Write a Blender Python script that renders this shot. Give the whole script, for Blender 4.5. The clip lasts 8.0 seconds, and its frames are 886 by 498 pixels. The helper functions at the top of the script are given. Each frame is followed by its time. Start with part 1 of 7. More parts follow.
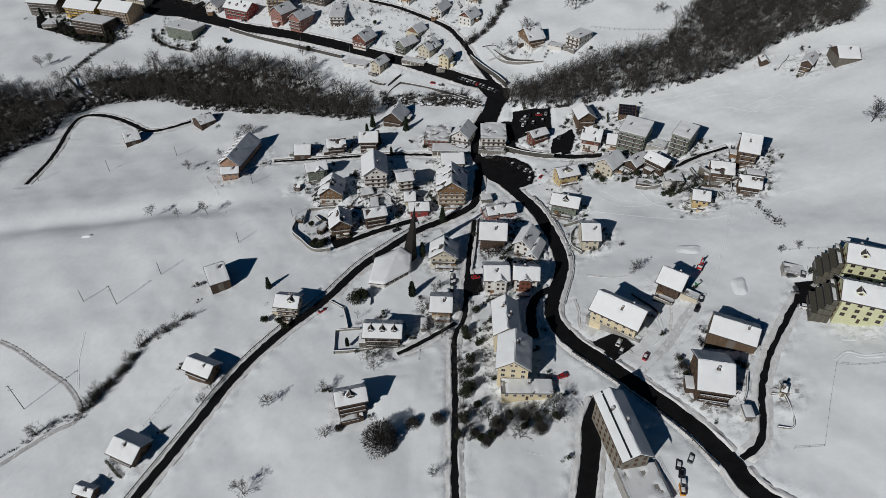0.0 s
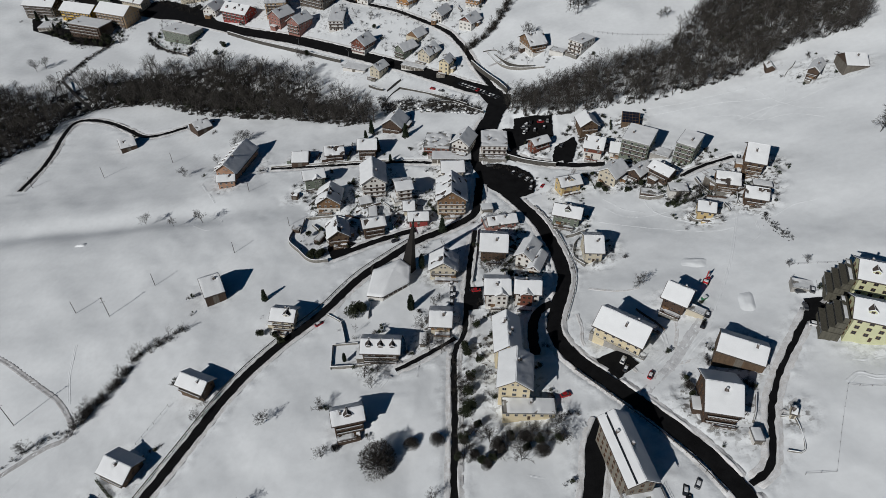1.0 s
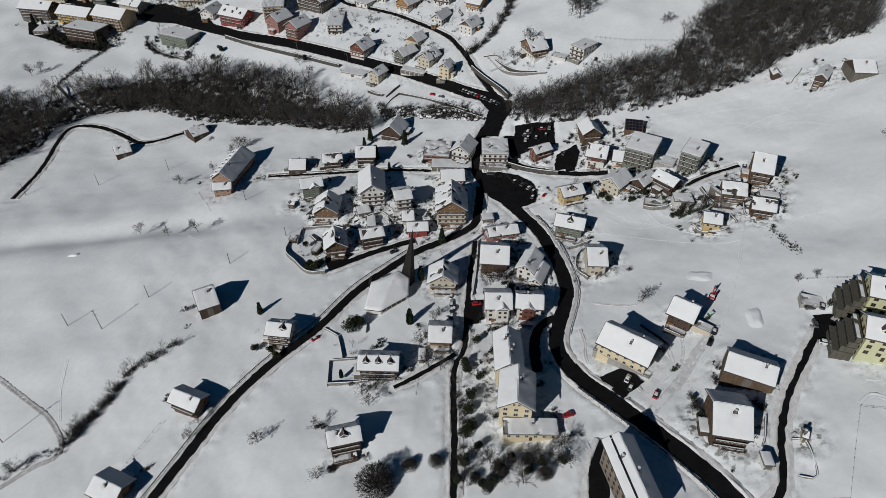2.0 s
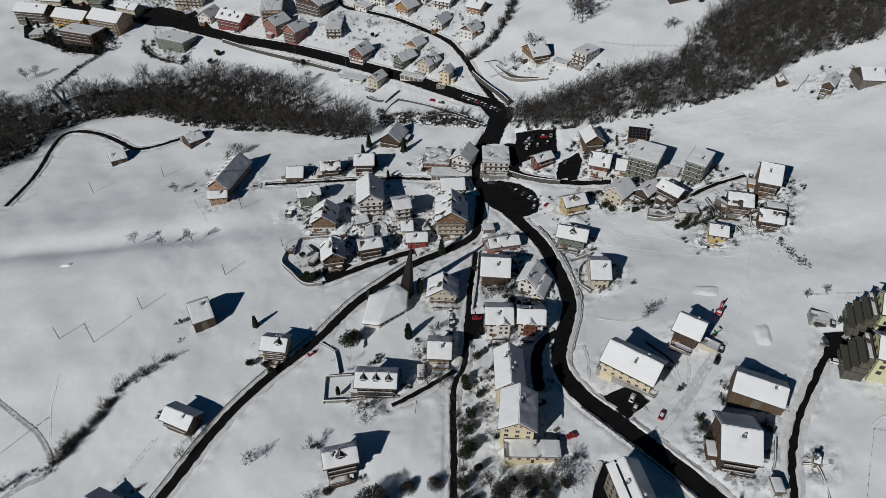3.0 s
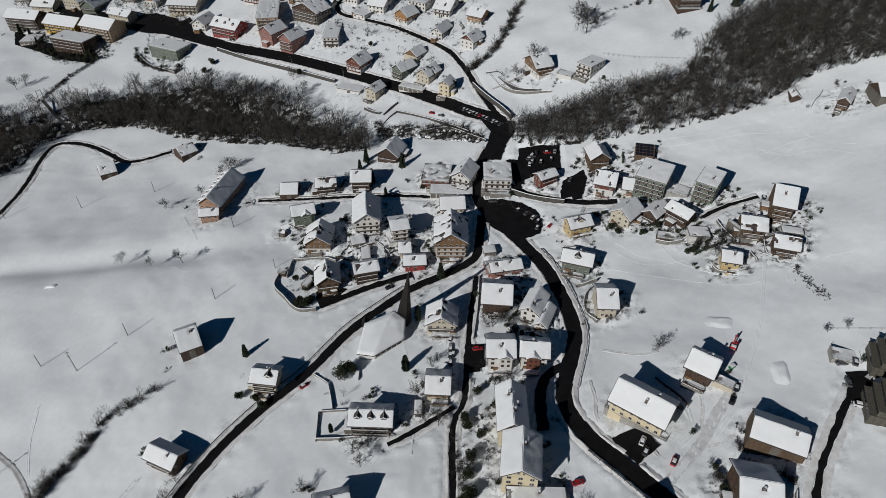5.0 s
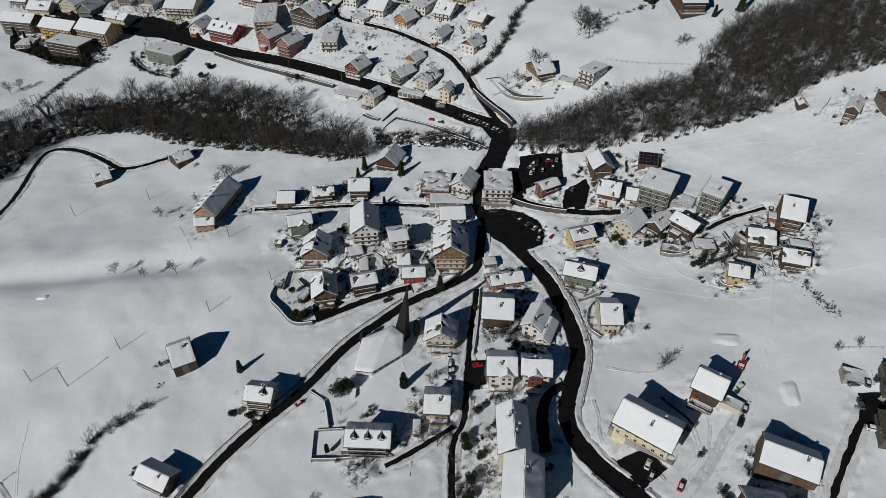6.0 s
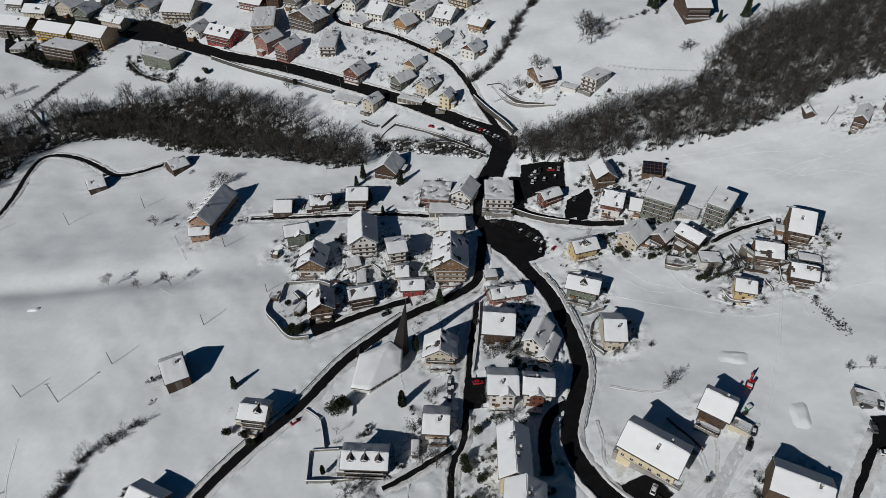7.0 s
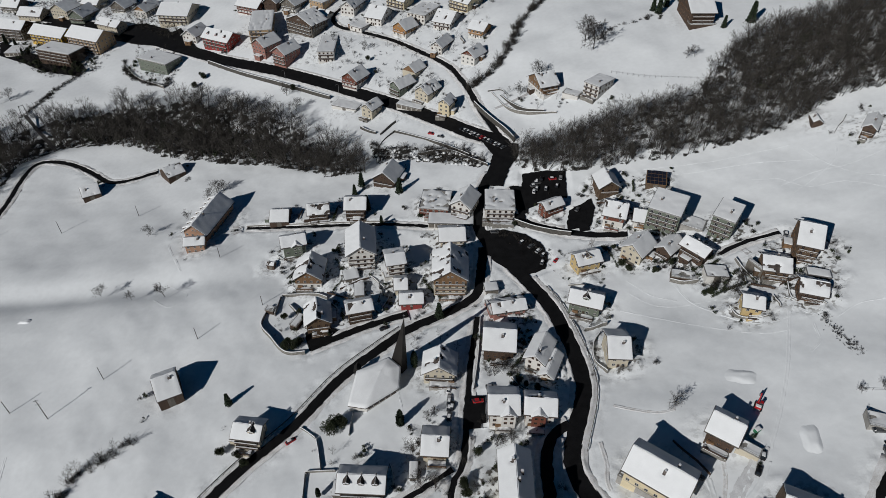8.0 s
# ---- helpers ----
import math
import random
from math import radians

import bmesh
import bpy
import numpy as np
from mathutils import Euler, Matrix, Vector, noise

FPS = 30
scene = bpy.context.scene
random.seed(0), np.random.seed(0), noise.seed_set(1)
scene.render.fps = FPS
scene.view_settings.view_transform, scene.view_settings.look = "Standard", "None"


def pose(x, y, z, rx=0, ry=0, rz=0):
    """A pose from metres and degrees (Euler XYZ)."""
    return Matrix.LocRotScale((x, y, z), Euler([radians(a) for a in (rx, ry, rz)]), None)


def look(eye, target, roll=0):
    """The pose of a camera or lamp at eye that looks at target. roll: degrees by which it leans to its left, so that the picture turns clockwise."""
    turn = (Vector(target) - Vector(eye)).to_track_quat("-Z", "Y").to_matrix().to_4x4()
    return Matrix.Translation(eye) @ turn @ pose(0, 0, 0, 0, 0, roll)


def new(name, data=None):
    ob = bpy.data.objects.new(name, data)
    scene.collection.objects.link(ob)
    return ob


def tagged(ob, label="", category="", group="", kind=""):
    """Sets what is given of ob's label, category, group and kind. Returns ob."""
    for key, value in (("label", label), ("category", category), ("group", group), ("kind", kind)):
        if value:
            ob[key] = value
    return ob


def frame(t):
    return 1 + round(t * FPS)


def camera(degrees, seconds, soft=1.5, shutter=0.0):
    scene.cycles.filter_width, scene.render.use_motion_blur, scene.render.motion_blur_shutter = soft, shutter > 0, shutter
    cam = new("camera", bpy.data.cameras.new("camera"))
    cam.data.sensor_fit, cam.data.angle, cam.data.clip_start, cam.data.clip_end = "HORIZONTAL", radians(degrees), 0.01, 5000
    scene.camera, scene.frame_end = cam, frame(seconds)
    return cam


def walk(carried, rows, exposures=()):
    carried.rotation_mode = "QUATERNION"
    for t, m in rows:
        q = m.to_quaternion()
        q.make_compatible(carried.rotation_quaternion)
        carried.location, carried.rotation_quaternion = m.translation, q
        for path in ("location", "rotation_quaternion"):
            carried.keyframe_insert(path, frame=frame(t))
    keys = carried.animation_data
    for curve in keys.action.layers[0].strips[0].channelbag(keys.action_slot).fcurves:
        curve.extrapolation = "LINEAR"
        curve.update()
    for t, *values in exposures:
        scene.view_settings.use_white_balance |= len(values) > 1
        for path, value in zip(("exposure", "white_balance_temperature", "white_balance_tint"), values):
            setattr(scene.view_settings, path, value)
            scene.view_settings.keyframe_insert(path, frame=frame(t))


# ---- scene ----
cam = camera(70.5, 8.0, soft=0.6)
# a drone flying level at a steady pace over the valley, its gimbal settling by a fraction of a degree
METRES, HIGH, TILT, TURN = 70.0, 200.0, -40.34, 1.86
ROWS = [(k / 2, k / 16) for k in range(17)]
walk(cam, [(t, pose(0, METRES * (s - 0.007 * s * (1 - s)), HIGH, 90 + TILT + 0.07 * s, 0, TURN + 0.263 * s) @ pose(0, 0, 0, 0, 0, 0.284 * s)) for t, s in ROWS])

# ---- light: a low winter sun behind the camera's left shoulder, thin clear sky ----
SUN_ELEVATION, SUN_HEADING = 26.0, 48.0   # degrees; the heading is the way the light travels, from the x axis
world = bpy.data.worlds.new("winter_sky")
scene.world = world
world.use_nodes = True
wt = world.node_tree
sky = wt.nodes.new("ShaderNodeTexSky")
sky.sky_type, sky.sun_disc = "NISHITA", False
sky.sun_elevation = radians(SUN_ELEVATION)
sky.sun_rotation = radians(270 - SUN_HEADING)
sky.altitude, sky.air_density, sky.dust_density, sky.ozone_density = 1200, 1.0, 0.0, 3.5
tone = wt.nodes.new("ShaderNodeHueSaturation")
tone.inputs["Saturation"].default_value = 1.42
wt.links.new(sky.outputs[0], tone.inputs["Color"])
wt.links.new(tone.outputs[0], wt.nodes["Background"].inputs[0])
wt.nodes["Background"].inputs[1].default_value = 0.018
sun_data = bpy.data.lights.new("sun", "SUN")
sun_data.energy, sun_data.angle, sun_data.color = 4.15, radians(0.53), (1.0, 0.975, 0.945)
sun = new("sun", sun_data)
sun.matrix_world = look((0, 0, 0), (math.cos(radians(SUN_HEADING)), math.sin(radians(SUN_HEADING)), -math.tan(radians(SUN_ELEVATION))))
scene.view_settings.exposure = -0.48


# ---- materials ----
def mat(name, colour, rough=0.7, vary=0.15, scale=1.0, bump=0.0, metal=0.0, second=None, stretch=(1, 1, 1), spec=0.3, per_object=0.0):
    """A surface with two scales of variation in tone and a fine relief, in metres."""
    m = bpy.data.materials.new(name)
    m.use_nodes = True
    nt = m.node_tree
    b = nt.nodes["Principled BSDF"]
    b.inputs["Roughness"].default_value, b.inputs["Metallic"].default_value = rough, metal
    b.inputs["Specular IOR Level"].default_value = spec
    co = nt.nodes.new("ShaderNodeTexCoord")
    mp = nt.nodes.new("ShaderNodeMapping")
    mp.inputs["Scale"].default_value = stretch
    nt.links.new(co.outputs["Object"], mp.inputs[0])
    big, small = nt.nodes.new("ShaderNodeTexNoise"), nt.nodes.new("ShaderNodeTexNoise")
    for n, s, d in ((big, 0.35 * scale, 3), (small, 3.0 * scale, 5)):
        n.inputs["Scale"].default_value, n.inputs["Detail"].default_value = s, d
        nt.links.new(mp.outputs[0], n.inputs["Vector"])
    add = nt.nodes.new("ShaderNodeMath")
    add.operation = "ADD"
    nt.links.new(big.outputs["Fac"], add.inputs[0])
    nt.links.new(small.outputs["Fac"], add.inputs[1])
    half = nt.nodes.new("ShaderNodeMapRange")
    half.inputs[1].default_value, half.inputs[2].default_value = 0.7, 1.3
    nt.links.new(add.outputs[0], half.inputs[0])
    mix = nt.nodes.new("ShaderNodeMixRGB")
    c2 = second or [c * (1 - 2 * vary) for c in colour]
    mix.inputs[1].default_value = (*[min(1, c * (1 + vary)) for c in colour], 1)
    mix.inputs[2].default_value = (*c2, 1)
    nt.links.new(half.outputs[0], mix.inputs[0])
    out = mix.outputs[0]
    if per_object:
        info = nt.nodes.new("ShaderNodeObjectInfo")
        hue = nt.nodes.new("ShaderNodeHueSaturation")
        rng = nt.nodes.new("ShaderNodeMapRange")
        rng.inputs[3].default_value, rng.inputs[4].default_value = 1 - per_object, 1 + per_object
        nt.links.new(info.outputs["Random"], rng.inputs[0])
        nt.links.new(rng.outputs[0], hue.inputs["Value"])
        nt.links.new(out, hue.inputs["Color"])
        out = hue.outputs[0]
    nt.links.new(out, b.inputs["Base Color"])
    if bump:
        bp = nt.nodes.new("ShaderNodeBump")
        bp.inputs["Strength"].default_value, bp.inputs["Distance"].default_value = 0.6, bump
        nt.links.new(add.outputs[0], bp.inputs["Height"])
        nt.links.new(bp.outputs[0], b.inputs["Normal"])
    return m


SNOW = mat("roof_snow", (0.845, 0.87, 0.885), 0.65, 0.02, 1.2, 0.05, spec=0.2)
BANK = mat("ploughed_snow", (0.80, 0.82, 0.84), 0.7, 0.05, 1.5, 0.14, second=(0.60, 0.59, 0.57), spec=0.2)
ASPHALT = mat("wet_asphalt", (0.011, 0.0112, 0.012), 0.6, 0.25, 0.8, 0.01, second=(0.006, 0.006, 0.0065), spec=0.07)
ROOFING = mat("dark_roof_tiles", (0.085, 0.07, 0.062), 0.8, 0.25, 2.0, 0.02)
METAL = mat("zinc_sheet", (0.32, 0.33, 0.34), 0.45, 0.1, 1.0, metal=0.6)
GLASS = mat("window_glass", (0.02, 0.024, 0.03), 0.12, 0.1, spec=0.6)
FRAME = mat("white_window_frame", (0.55, 0.54, 0.51), 0.5, 0.04)
FRAME_BROWN = mat("brown_window_frame", (0.16, 0.09, 0.05), 0.6, 0.1)
CONCRETE = mat("weathered_concrete", (0.33, 0.32, 0.30), 0.85, 0.15, 1.5, 0.02)
CHIMNEY = mat("chimney_render", (0.16, 0.14, 0.13), 0.85, 0.2, 2.0)
STONE = mat("stone_wall", (0.23, 0.22, 0.20), 0.9, 0.3, 3.0, 0.06)
DARK_STONE = mat("damp_dark_masonry", (0.085, 0.08, 0.072), 0.9, 0.3, 2.5, 0.05)
BARK = mat("bare_bark", (0.055, 0.047, 0.040), 0.9, 0.25, 2.0, per_object=0.25)
WOOD_TWIG = mat("woodland_twigs", (0.074, 0.068, 0.061), 0.9, 0.3, 0.5)
TWIG = mat("bare_twigs", (0.042, 0.038, 0.034), 0.9, 0.2, 1.0, per_object=0.25)
NEEDLE = mat("dark_conifer_needles", (0.030, 0.045, 0.026), 0.75, 0.3, 1.5)
EVERGREEN = mat("dark_evergreen_leaves", (0.035, 0.045, 0.022), 0.7, 0.3, 1.5)
POLE_WOOD = mat("tarred_pole", (0.06, 0.05, 0.043), 0.85, 0.2)
STEEL = mat("galvanised_steel", (0.38, 0.39, 0.40), 0.5, 0.1, metal=0.5)
SOLAR = mat("solar_glass", (0.015, 0.018, 0.03), 0.2, 0.1, spec=0.5)
TYRE = mat("tyre_rubber", (0.02, 0.02, 0.02), 0.8, 0.1)
COPPER = mat("brown_copper_sheet", (0.016, 0.014, 0.0125), 0.7, 0.18, 1.0, metal=0.1)


def boards(name, colour, vary=0.2):
    """Weathered timber boarding with a grain that runs upright."""
    return mat(name, colour, 0.8, vary, 1.4, 0.02, stretch=(3, 3, 0.5))


def plaster(name, colour, vary=0.05):
    return mat(name, colour, 0.85, vary, 1.0, 0.008)


WHITE = plaster("white_plaster", (0.62, 0.61, 0.58))
CREAM = plaster("cream_plaster", (0.50, 0.455, 0.36))
BEIGE = plaster("beige_plaster", (0.52, 0.46, 0.36))
TRACK = mat("rolled_snow", (0.70, 0.72, 0.74), 0.7, 0.06, 1.2, 0.1, second=(0.58, 0.59, 0.60), spec=0.2)
PATH = mat("trodden_snow", (0.55, 0.56, 0.58), 0.7, 0.12, 1.5, 0.08, second=(0.36, 0.35, 0.34), spec=0.2)
YELLOW = plaster("pale_yellow_plaster", (0.62, 0.54, 0.37))
OCHRE = plaster("ochre_plaster", (0.55, 0.36, 0.07))
GREY_WALL = plaster("grey_brown_render", (0.20, 0.185, 0.155), 0.12)
TAN = plaster("tan_plaster", (0.38, 0.27, 0.165))
LIME = plaster("lime_yellow_plaster", (0.52, 0.53, 0.34))
RED = plaster("oxide_red_plaster", (0.27, 0.05, 0.045), 0.12)
PINK = plaster("brick_pink_plaster", (0.30, 0.15, 0.125), 0.1)
BRICK = plaster("brownish_pink_plaster", (0.36, 0.22, 0.15), 0.12)
GREENISH = plaster("grey_green_plaster", (0.15, 0.175, 0.14), 0.1)
WOOD = boards("brown_boards", (0.20, 0.12, 0.065))
WOOD_BROWN = boards("weathered_brown_boards", (0.115, 0.078, 0.05))
YELLOW_DEEP = plaster("honey_yellow_plaster", (0.50, 0.38, 0.19))
WOOD_DARK = boards("dark_brown_boards", (0.075, 0.05, 0.036))
WOOD_GREY = boards("grey_weathered_boards", (0.15, 0.135, 0.115))
WOOD_SLAT = boards("olive_grey_slats", (0.10, 0.095, 0.075))
WOOD_ORANGE = boards("honey_boards", (0.36, 0.19, 0.075))
WOOD_RED = boards("red_brown_boards", (0.17, 0.06, 0.04))

# style: lower storey, upper storeys, window frames, words for the label
STYLES = {
    "white": (WHITE, None, FRAME_BROWN, "white plastered"),
    "cream": (CREAM, None, FRAME, "cream plastered"),
    "beige": (BEIGE, None, FRAME, "beige plastered"),
    "yellow": (YELLOW, None, FRAME, "pale yellow plastered"),
    "ochre": (OCHRE, None, FRAME, "ochre yellow plastered"),
    "tan": (TAN, None, FRAME, "tan plastered"),
    "lime": (LIME, None, FRAME_BROWN, "lime yellow plastered"),
    "red": (RED, None, FRAME, "oxide red"),
    "red_brown": (CREAM, WOOD_RED, FRAME, "cream and red-brown"),
    "red_white": (WHITE, WOOD_RED, FRAME, "white and red-brown"),
    "pink": (PINK, None, FRAME, "brick pink"),
    "brick_pink": (PINK, None, FRAME, "brick pink plastered"),
    "brick": (BRICK, None, FRAME, "brownish pink plastered"),
    "grey_green": (GREENISH, None, FRAME, "grey-green plastered"),
    "factory_wall": (GREY_WALL, None, FRAME_BROWN, "grey rendered"),
    "concrete": (CONCRETE, None, FRAME, "grey concrete"),
    "wood_flats": (WOOD_GREY, WOOD_DARK, FRAME, "grey timber-clad"),
    "wood": (CREAM, WOOD, FRAME, "brown timber"),
    "wood_brown": (WOOD_BROWN, WOOD_BROWN, FRAME_BROWN, "weathered brown timber"),
    "red_brown_dark": (WOOD_RED, WOOD_RED, FRAME, "red-brown timber"),
    "honey": (YELLOW_DEEP, None, FRAME, "honey yellow plastered"),
    "wood_dark": (WOOD_DARK, WOOD_DARK, FRAME_BROWN, "dark timber"),
    "wood_grey": (WHITE, WOOD_GREY, FRAME, "grey weathered timber"),
    "wood_white": (WHITE, WOOD, FRAME, "white and brown timber"),
    "wood_orange": (WHITE, WOOD_ORANGE, FRAME, "honey-coloured timber"),
    "wood_red": (WHITE, WOOD_RED, FRAME, "red-brown timber"),
}

# ---- the lie of the land: heights of a smooth surface every 100 by 85 metres, falling to the stream on the west side ----
LAND = np.array([
    (-75, -68.2, -62.3, -54.4, -36.9, -12.1, 8.5, 24.9, 46.1, 74.8),
    (-74.5, -65.3, -57.9, -51.8, -34, -6.9, 13.6, 34.1, 61.1, 95.7),
    (-75, -64, -51.9, -40.4, -24.4, -8, 8.4, 41.1, 76.7, 115),
    (-73.1, -62.2, -47, -29.1, -15.7, -10.2, -1.3, 32.1, 80.7, 124.5),
    (-63.6, -54.1, -46.8, -42, -21.4, -4.2, 11.6, 27.2, 72.8, 119.2),
    (-50, -38.9, -32.4, -36.3, -20.9, -6.1, 39.3, 52.8, 76, 110.9),
    (-39.8, -32.1, -27.1, -14.6, 7.5, 16, 42.7, 59.4, 79.4, 105.9),
    (-30.5, -23.6, -16.6, 0, 19.5, 30, 43.9, 61.2, 81.5, 103.9),
    (-19.6, -10.4, 0.2, 15.4, 30.4, 41.5, 53, 68.3, 86, 104.8),
    (-7.6, 3.7, 16.1, 29.5, 41.8, 52.4, 63.1, 75.9, 90.9, 107.1),
])
LX, LY, LDX, LDY = -530.0, 20.0, 100.0, 85.0


STREAM = [(-345, 415), (-305, 448), (-262, 467), (-215, 463), (-172, 447), (-130, 433), (-92, 412), (-58, 402)]


def weights(u):
    return ((1 - u) ** 3 / 6, (3 * u ** 3 - 6 * u * u + 4) / 6, (-3 * u ** 3 + 3 * u * u + 3 * u + 1) / 6, u ** 3 / 6)


def land(x, y):
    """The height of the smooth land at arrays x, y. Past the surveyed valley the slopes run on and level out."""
    x, y = np.asarray(x, float), np.asarray(y, float)
    xc, yc = np.clip(x, LX + LDX, LX + 8 * LDX - 0.01), np.clip(y, LY + LDY, LY + 8 * LDY - 0.01)
    a, b = (xc - LX) / LDX, (yc - LY) / LDY
    i, j = np.floor(a).astype(int), np.floor(b).astype(int)
    wu, wv = weights(a - i), weights(b - j)
    z = np.zeros_like(a)
    for p in range(4):
        for q in range(4):
            z = z + wv[p] * wu[q] * LAND[j - 1 + p, i - 1 + q]
    # the ravine of the stream
    for (x0, y0), (x1, y1) in zip(STREAM, STREAM[1:]):
        t = np.clip(((x - x0) * (x1 - x0) + (y - y0) * (y1 - y0)) / ((x1 - x0) ** 2 + (y1 - y0) ** 2), 0, 1)
        z = z - 3.6 * np.exp(-(((x - x0 - t * (x1 - x0)) ** 2 + (y - y0 - t * (y1 - y0)) ** 2) / 13.0 ** 2) ** 1.5)
    ox, oy = x - xc, y - yc
    z = z + 60 * np.tanh(np.maximum(ox, 0) / 200) * 0.9 - 30 * np.tanh(np.maximum(-ox, 0) / 300)
    return z + 70 * np.tanh(np.maximum(oy, 0) / 350) + 6 * np.tanh(np.minimum(oy, 0) / 100)


FLAT_LAND = LAND.tolist()


def ground(x, y):
    """land() for a single place."""
    xc, yc = min(max(x, LX + LDX), LX + 8 * LDX - 0.01), min(max(y, LY + LDY), LY + 8 * LDY - 0.01)
    a, b = (xc - LX) / LDX, (yc - LY) / LDY
    i, j = int(a), int(b)
    wu, wv = weights(a - i), weights(b - j)
    z = 0.0
    for p in range(4):
        row = FLAT_LAND[j - 1 + p]
        z += wv[p] * (wu[0] * row[i - 1] + wu[1] * row[i] + wu[2] * row[i + 1] + wu[3] * row[i + 2])
    if x < -20 and y > 340:
        for (x0, y0), (x1, y1) in zip(STREAM, STREAM[1:]):
            t = ((x - x0) * (x1 - x0) + (y - y0) * (y1 - y0)) / ((x1 - x0) ** 2 + (y1 - y0) ** 2)
            t = min(1.0, max(0.0, t))
            z -= 3.6 * math.exp(-(((x - x0 - t * (x1 - x0)) ** 2 + (y - y0 - t * (y1 - y0)) ** 2) / 169.0) ** 1.5)
    if x == xc and y == yc:
        return z
    return float(land(x, y))


# ---- helpers for building ----
def shape(name, verts, faces, mats, parent=None, label="", smooth=False, slots=None):
    me = bpy.data.meshes.new(name)
    me.from_pydata([tuple(v) for v in verts], [], faces)
    for m in (mats if isinstance(mats, (list, tuple)) else [mats]):
        me.materials.append(m)
    if slots is not None:
        me.polygons.foreach_set("material_index", slots)
    if smooth:
        me.polygons.foreach_set("use_smooth", [True] * len(me.polygons))
    me.update()
    ob = new(name, me)
    if parent is not None:
        ob.parent = parent
    if label:
        ob["label"] = label
    return ob


class Kit:
    """Collects boxes and polygons into one mesh."""

    def __init__(self):
        self.v, self.f, self.s = [], [], []

    def poly(self, pts, slot=0):
        n = len(self.v)
        self.v += [tuple(p) for p in pts]
        self.f.append(tuple(range(n, n + len(pts))))
        self.s.append(slot)

    def box(self, x0, x1, y0, y1, z0, z1, slot=0, m=None):
        n = len(self.v)
        pts = [(x, y, z) for z in (z0, z1) for y in (y0, y1) for x in (x0, x1)]
        if m is not None:
            pts = [tuple(m @ Vector(p)) for p in pts]
        self.v += pts
        for q in ((0, 2, 3, 1), (4, 5, 7, 6), (0, 1, 5, 4), (2, 6, 7, 3), (0, 4, 6, 2), (1, 3, 7, 5)):
            self.f.append(tuple(n + k for k in q))
            self.s.append(slot)
        return self

    def prism(self, ring, z0, z1, slot=0):
        """A ring of (x, y) drawn up from z0 to z1, with its ends closed."""
        n, k = len(self.v), len(ring)
        self.v += [(x, y, z0) for x, y in ring] + [(x, y, z1) for x, y in ring]
        for i in range(k):
            j = (i + 1) % k
            self.f.append((n + i, n + j, n + k + j, n + k + i))
            self.s.append(slot)
        self.f += [tuple(n + i for i in reversed(range(k))), tuple(n + k + i for i in range(k))]
        self.s += [slot, slot]
        return self

    def tube(self, a, b, r0, r1, sides=5, slot=0):
        a, b = Vector(a), Vector(b)
        d = (b - a).normalized()
        u = d.orthogonal().normalized()
        w = d.cross(u)
        n = len(self.v)
        for p, r in ((a, r0), (b, r1)):
            self.v += [tuple(p + r * (math.cos(t) * u + math.sin(t) * w)) for t in (2 * math.pi * k / sides for k in range(sides))]
        for k in range(sides):
            j = (k + 1) % sides
            self.f.append((n + k, n + j, n + sides + j, n + sides + k))
            self.s.append(slot)
        self.f += [tuple(n + k for k in reversed(range(sides))), tuple(n + sides + k for k in range(sides))]
        self.s += [slot, slot]
        return self

    def made(self, name, mats, parent=None, label="", smooth=False):
        return shape(name, self.v, self.f, mats, parent, label, smooth, self.s)


def thing(name, x, y, z, yaw, label, category, group="", kind=""):
    """An empty at the base of a thing that carries its parts."""
    ob = new(name)
    ob.matrix_basis = pose(x, y, z, 0, 0, yaw)
    ob.empty_display_size = 0.5
    return tagged(ob, label, category, group, kind)


# ---- roads: centre lines smoothed into curves, laid in shallow cuttings between ploughed banks ----
ROAD_LINES = []


def smooth_line(points, step=2.0):
    p = [Vector((*q, 0)) for q in points]
    p = [2 * p[0] - p[1]] + p + [2 * p[-1] - p[-2]]
    line = []
    for a, b, c, d in zip(p, p[1:], p[2:], p[3:]):
        n = max(2, int((c - b).length / step))
        for k in range(n):
            t = k / n
            line.append(0.5 * (2 * b + (c - a) * t + (2 * a - 5 * b + 4 * c - d) * t * t + (3 * b - a - 3 * c + d) * t ** 3))
    line.append(p[-2])
    return [(q.x, q.y) for q in line]


def sides_of(line):
    a = np.array(line)
    d = np.gradient(a, axis=0)
    d /= np.linalg.norm(d, axis=1)[:, None]
    return a, np.stack([-d[:, 1], d[:, 0]], 1)


ROAD_COUNT = [0]


def road(name, width, surface, points):
    line = smooth_line(points)
    ROAD_LINES.append((line, width))
    ROAD_COUNT[0] += 1
    h = width / 2
    lift = 0.04 + 0.012 * ROAD_COUNT[0]
    rnd = random.Random(ROAD_COUNT[0])
    edge = [rnd.uniform(-0.5, 0.25) for _ in range(len(line) * 2 + 8)]
    a, n = sides_of(line)
    verts, faces = [], []
    offs = (-1, -0.5, 0, 0.5, 1)
    for i in range(len(a)):
        for o in offs:
            w = h + (edge[i] if o < 0 else edge[-i - 1]) if abs(o) == 1 else h
            p = a[i] + n[i] * o * w
            verts.append((p[0], p[1], ground(p[0], p[1]) + lift))
    faces = [(i * 5 + j, i * 5 + j + 1, (i + 1) * 5 + j + 1, (i + 1) * 5 + j) for i in range(len(a) - 1) for j in range(4)]
    ob = shape(name, verts, faces, ASPHALT, smooth=True)
    tagged(ob, "cleared wet black asphalt between ploughed snow banks", "road", kind="structure")


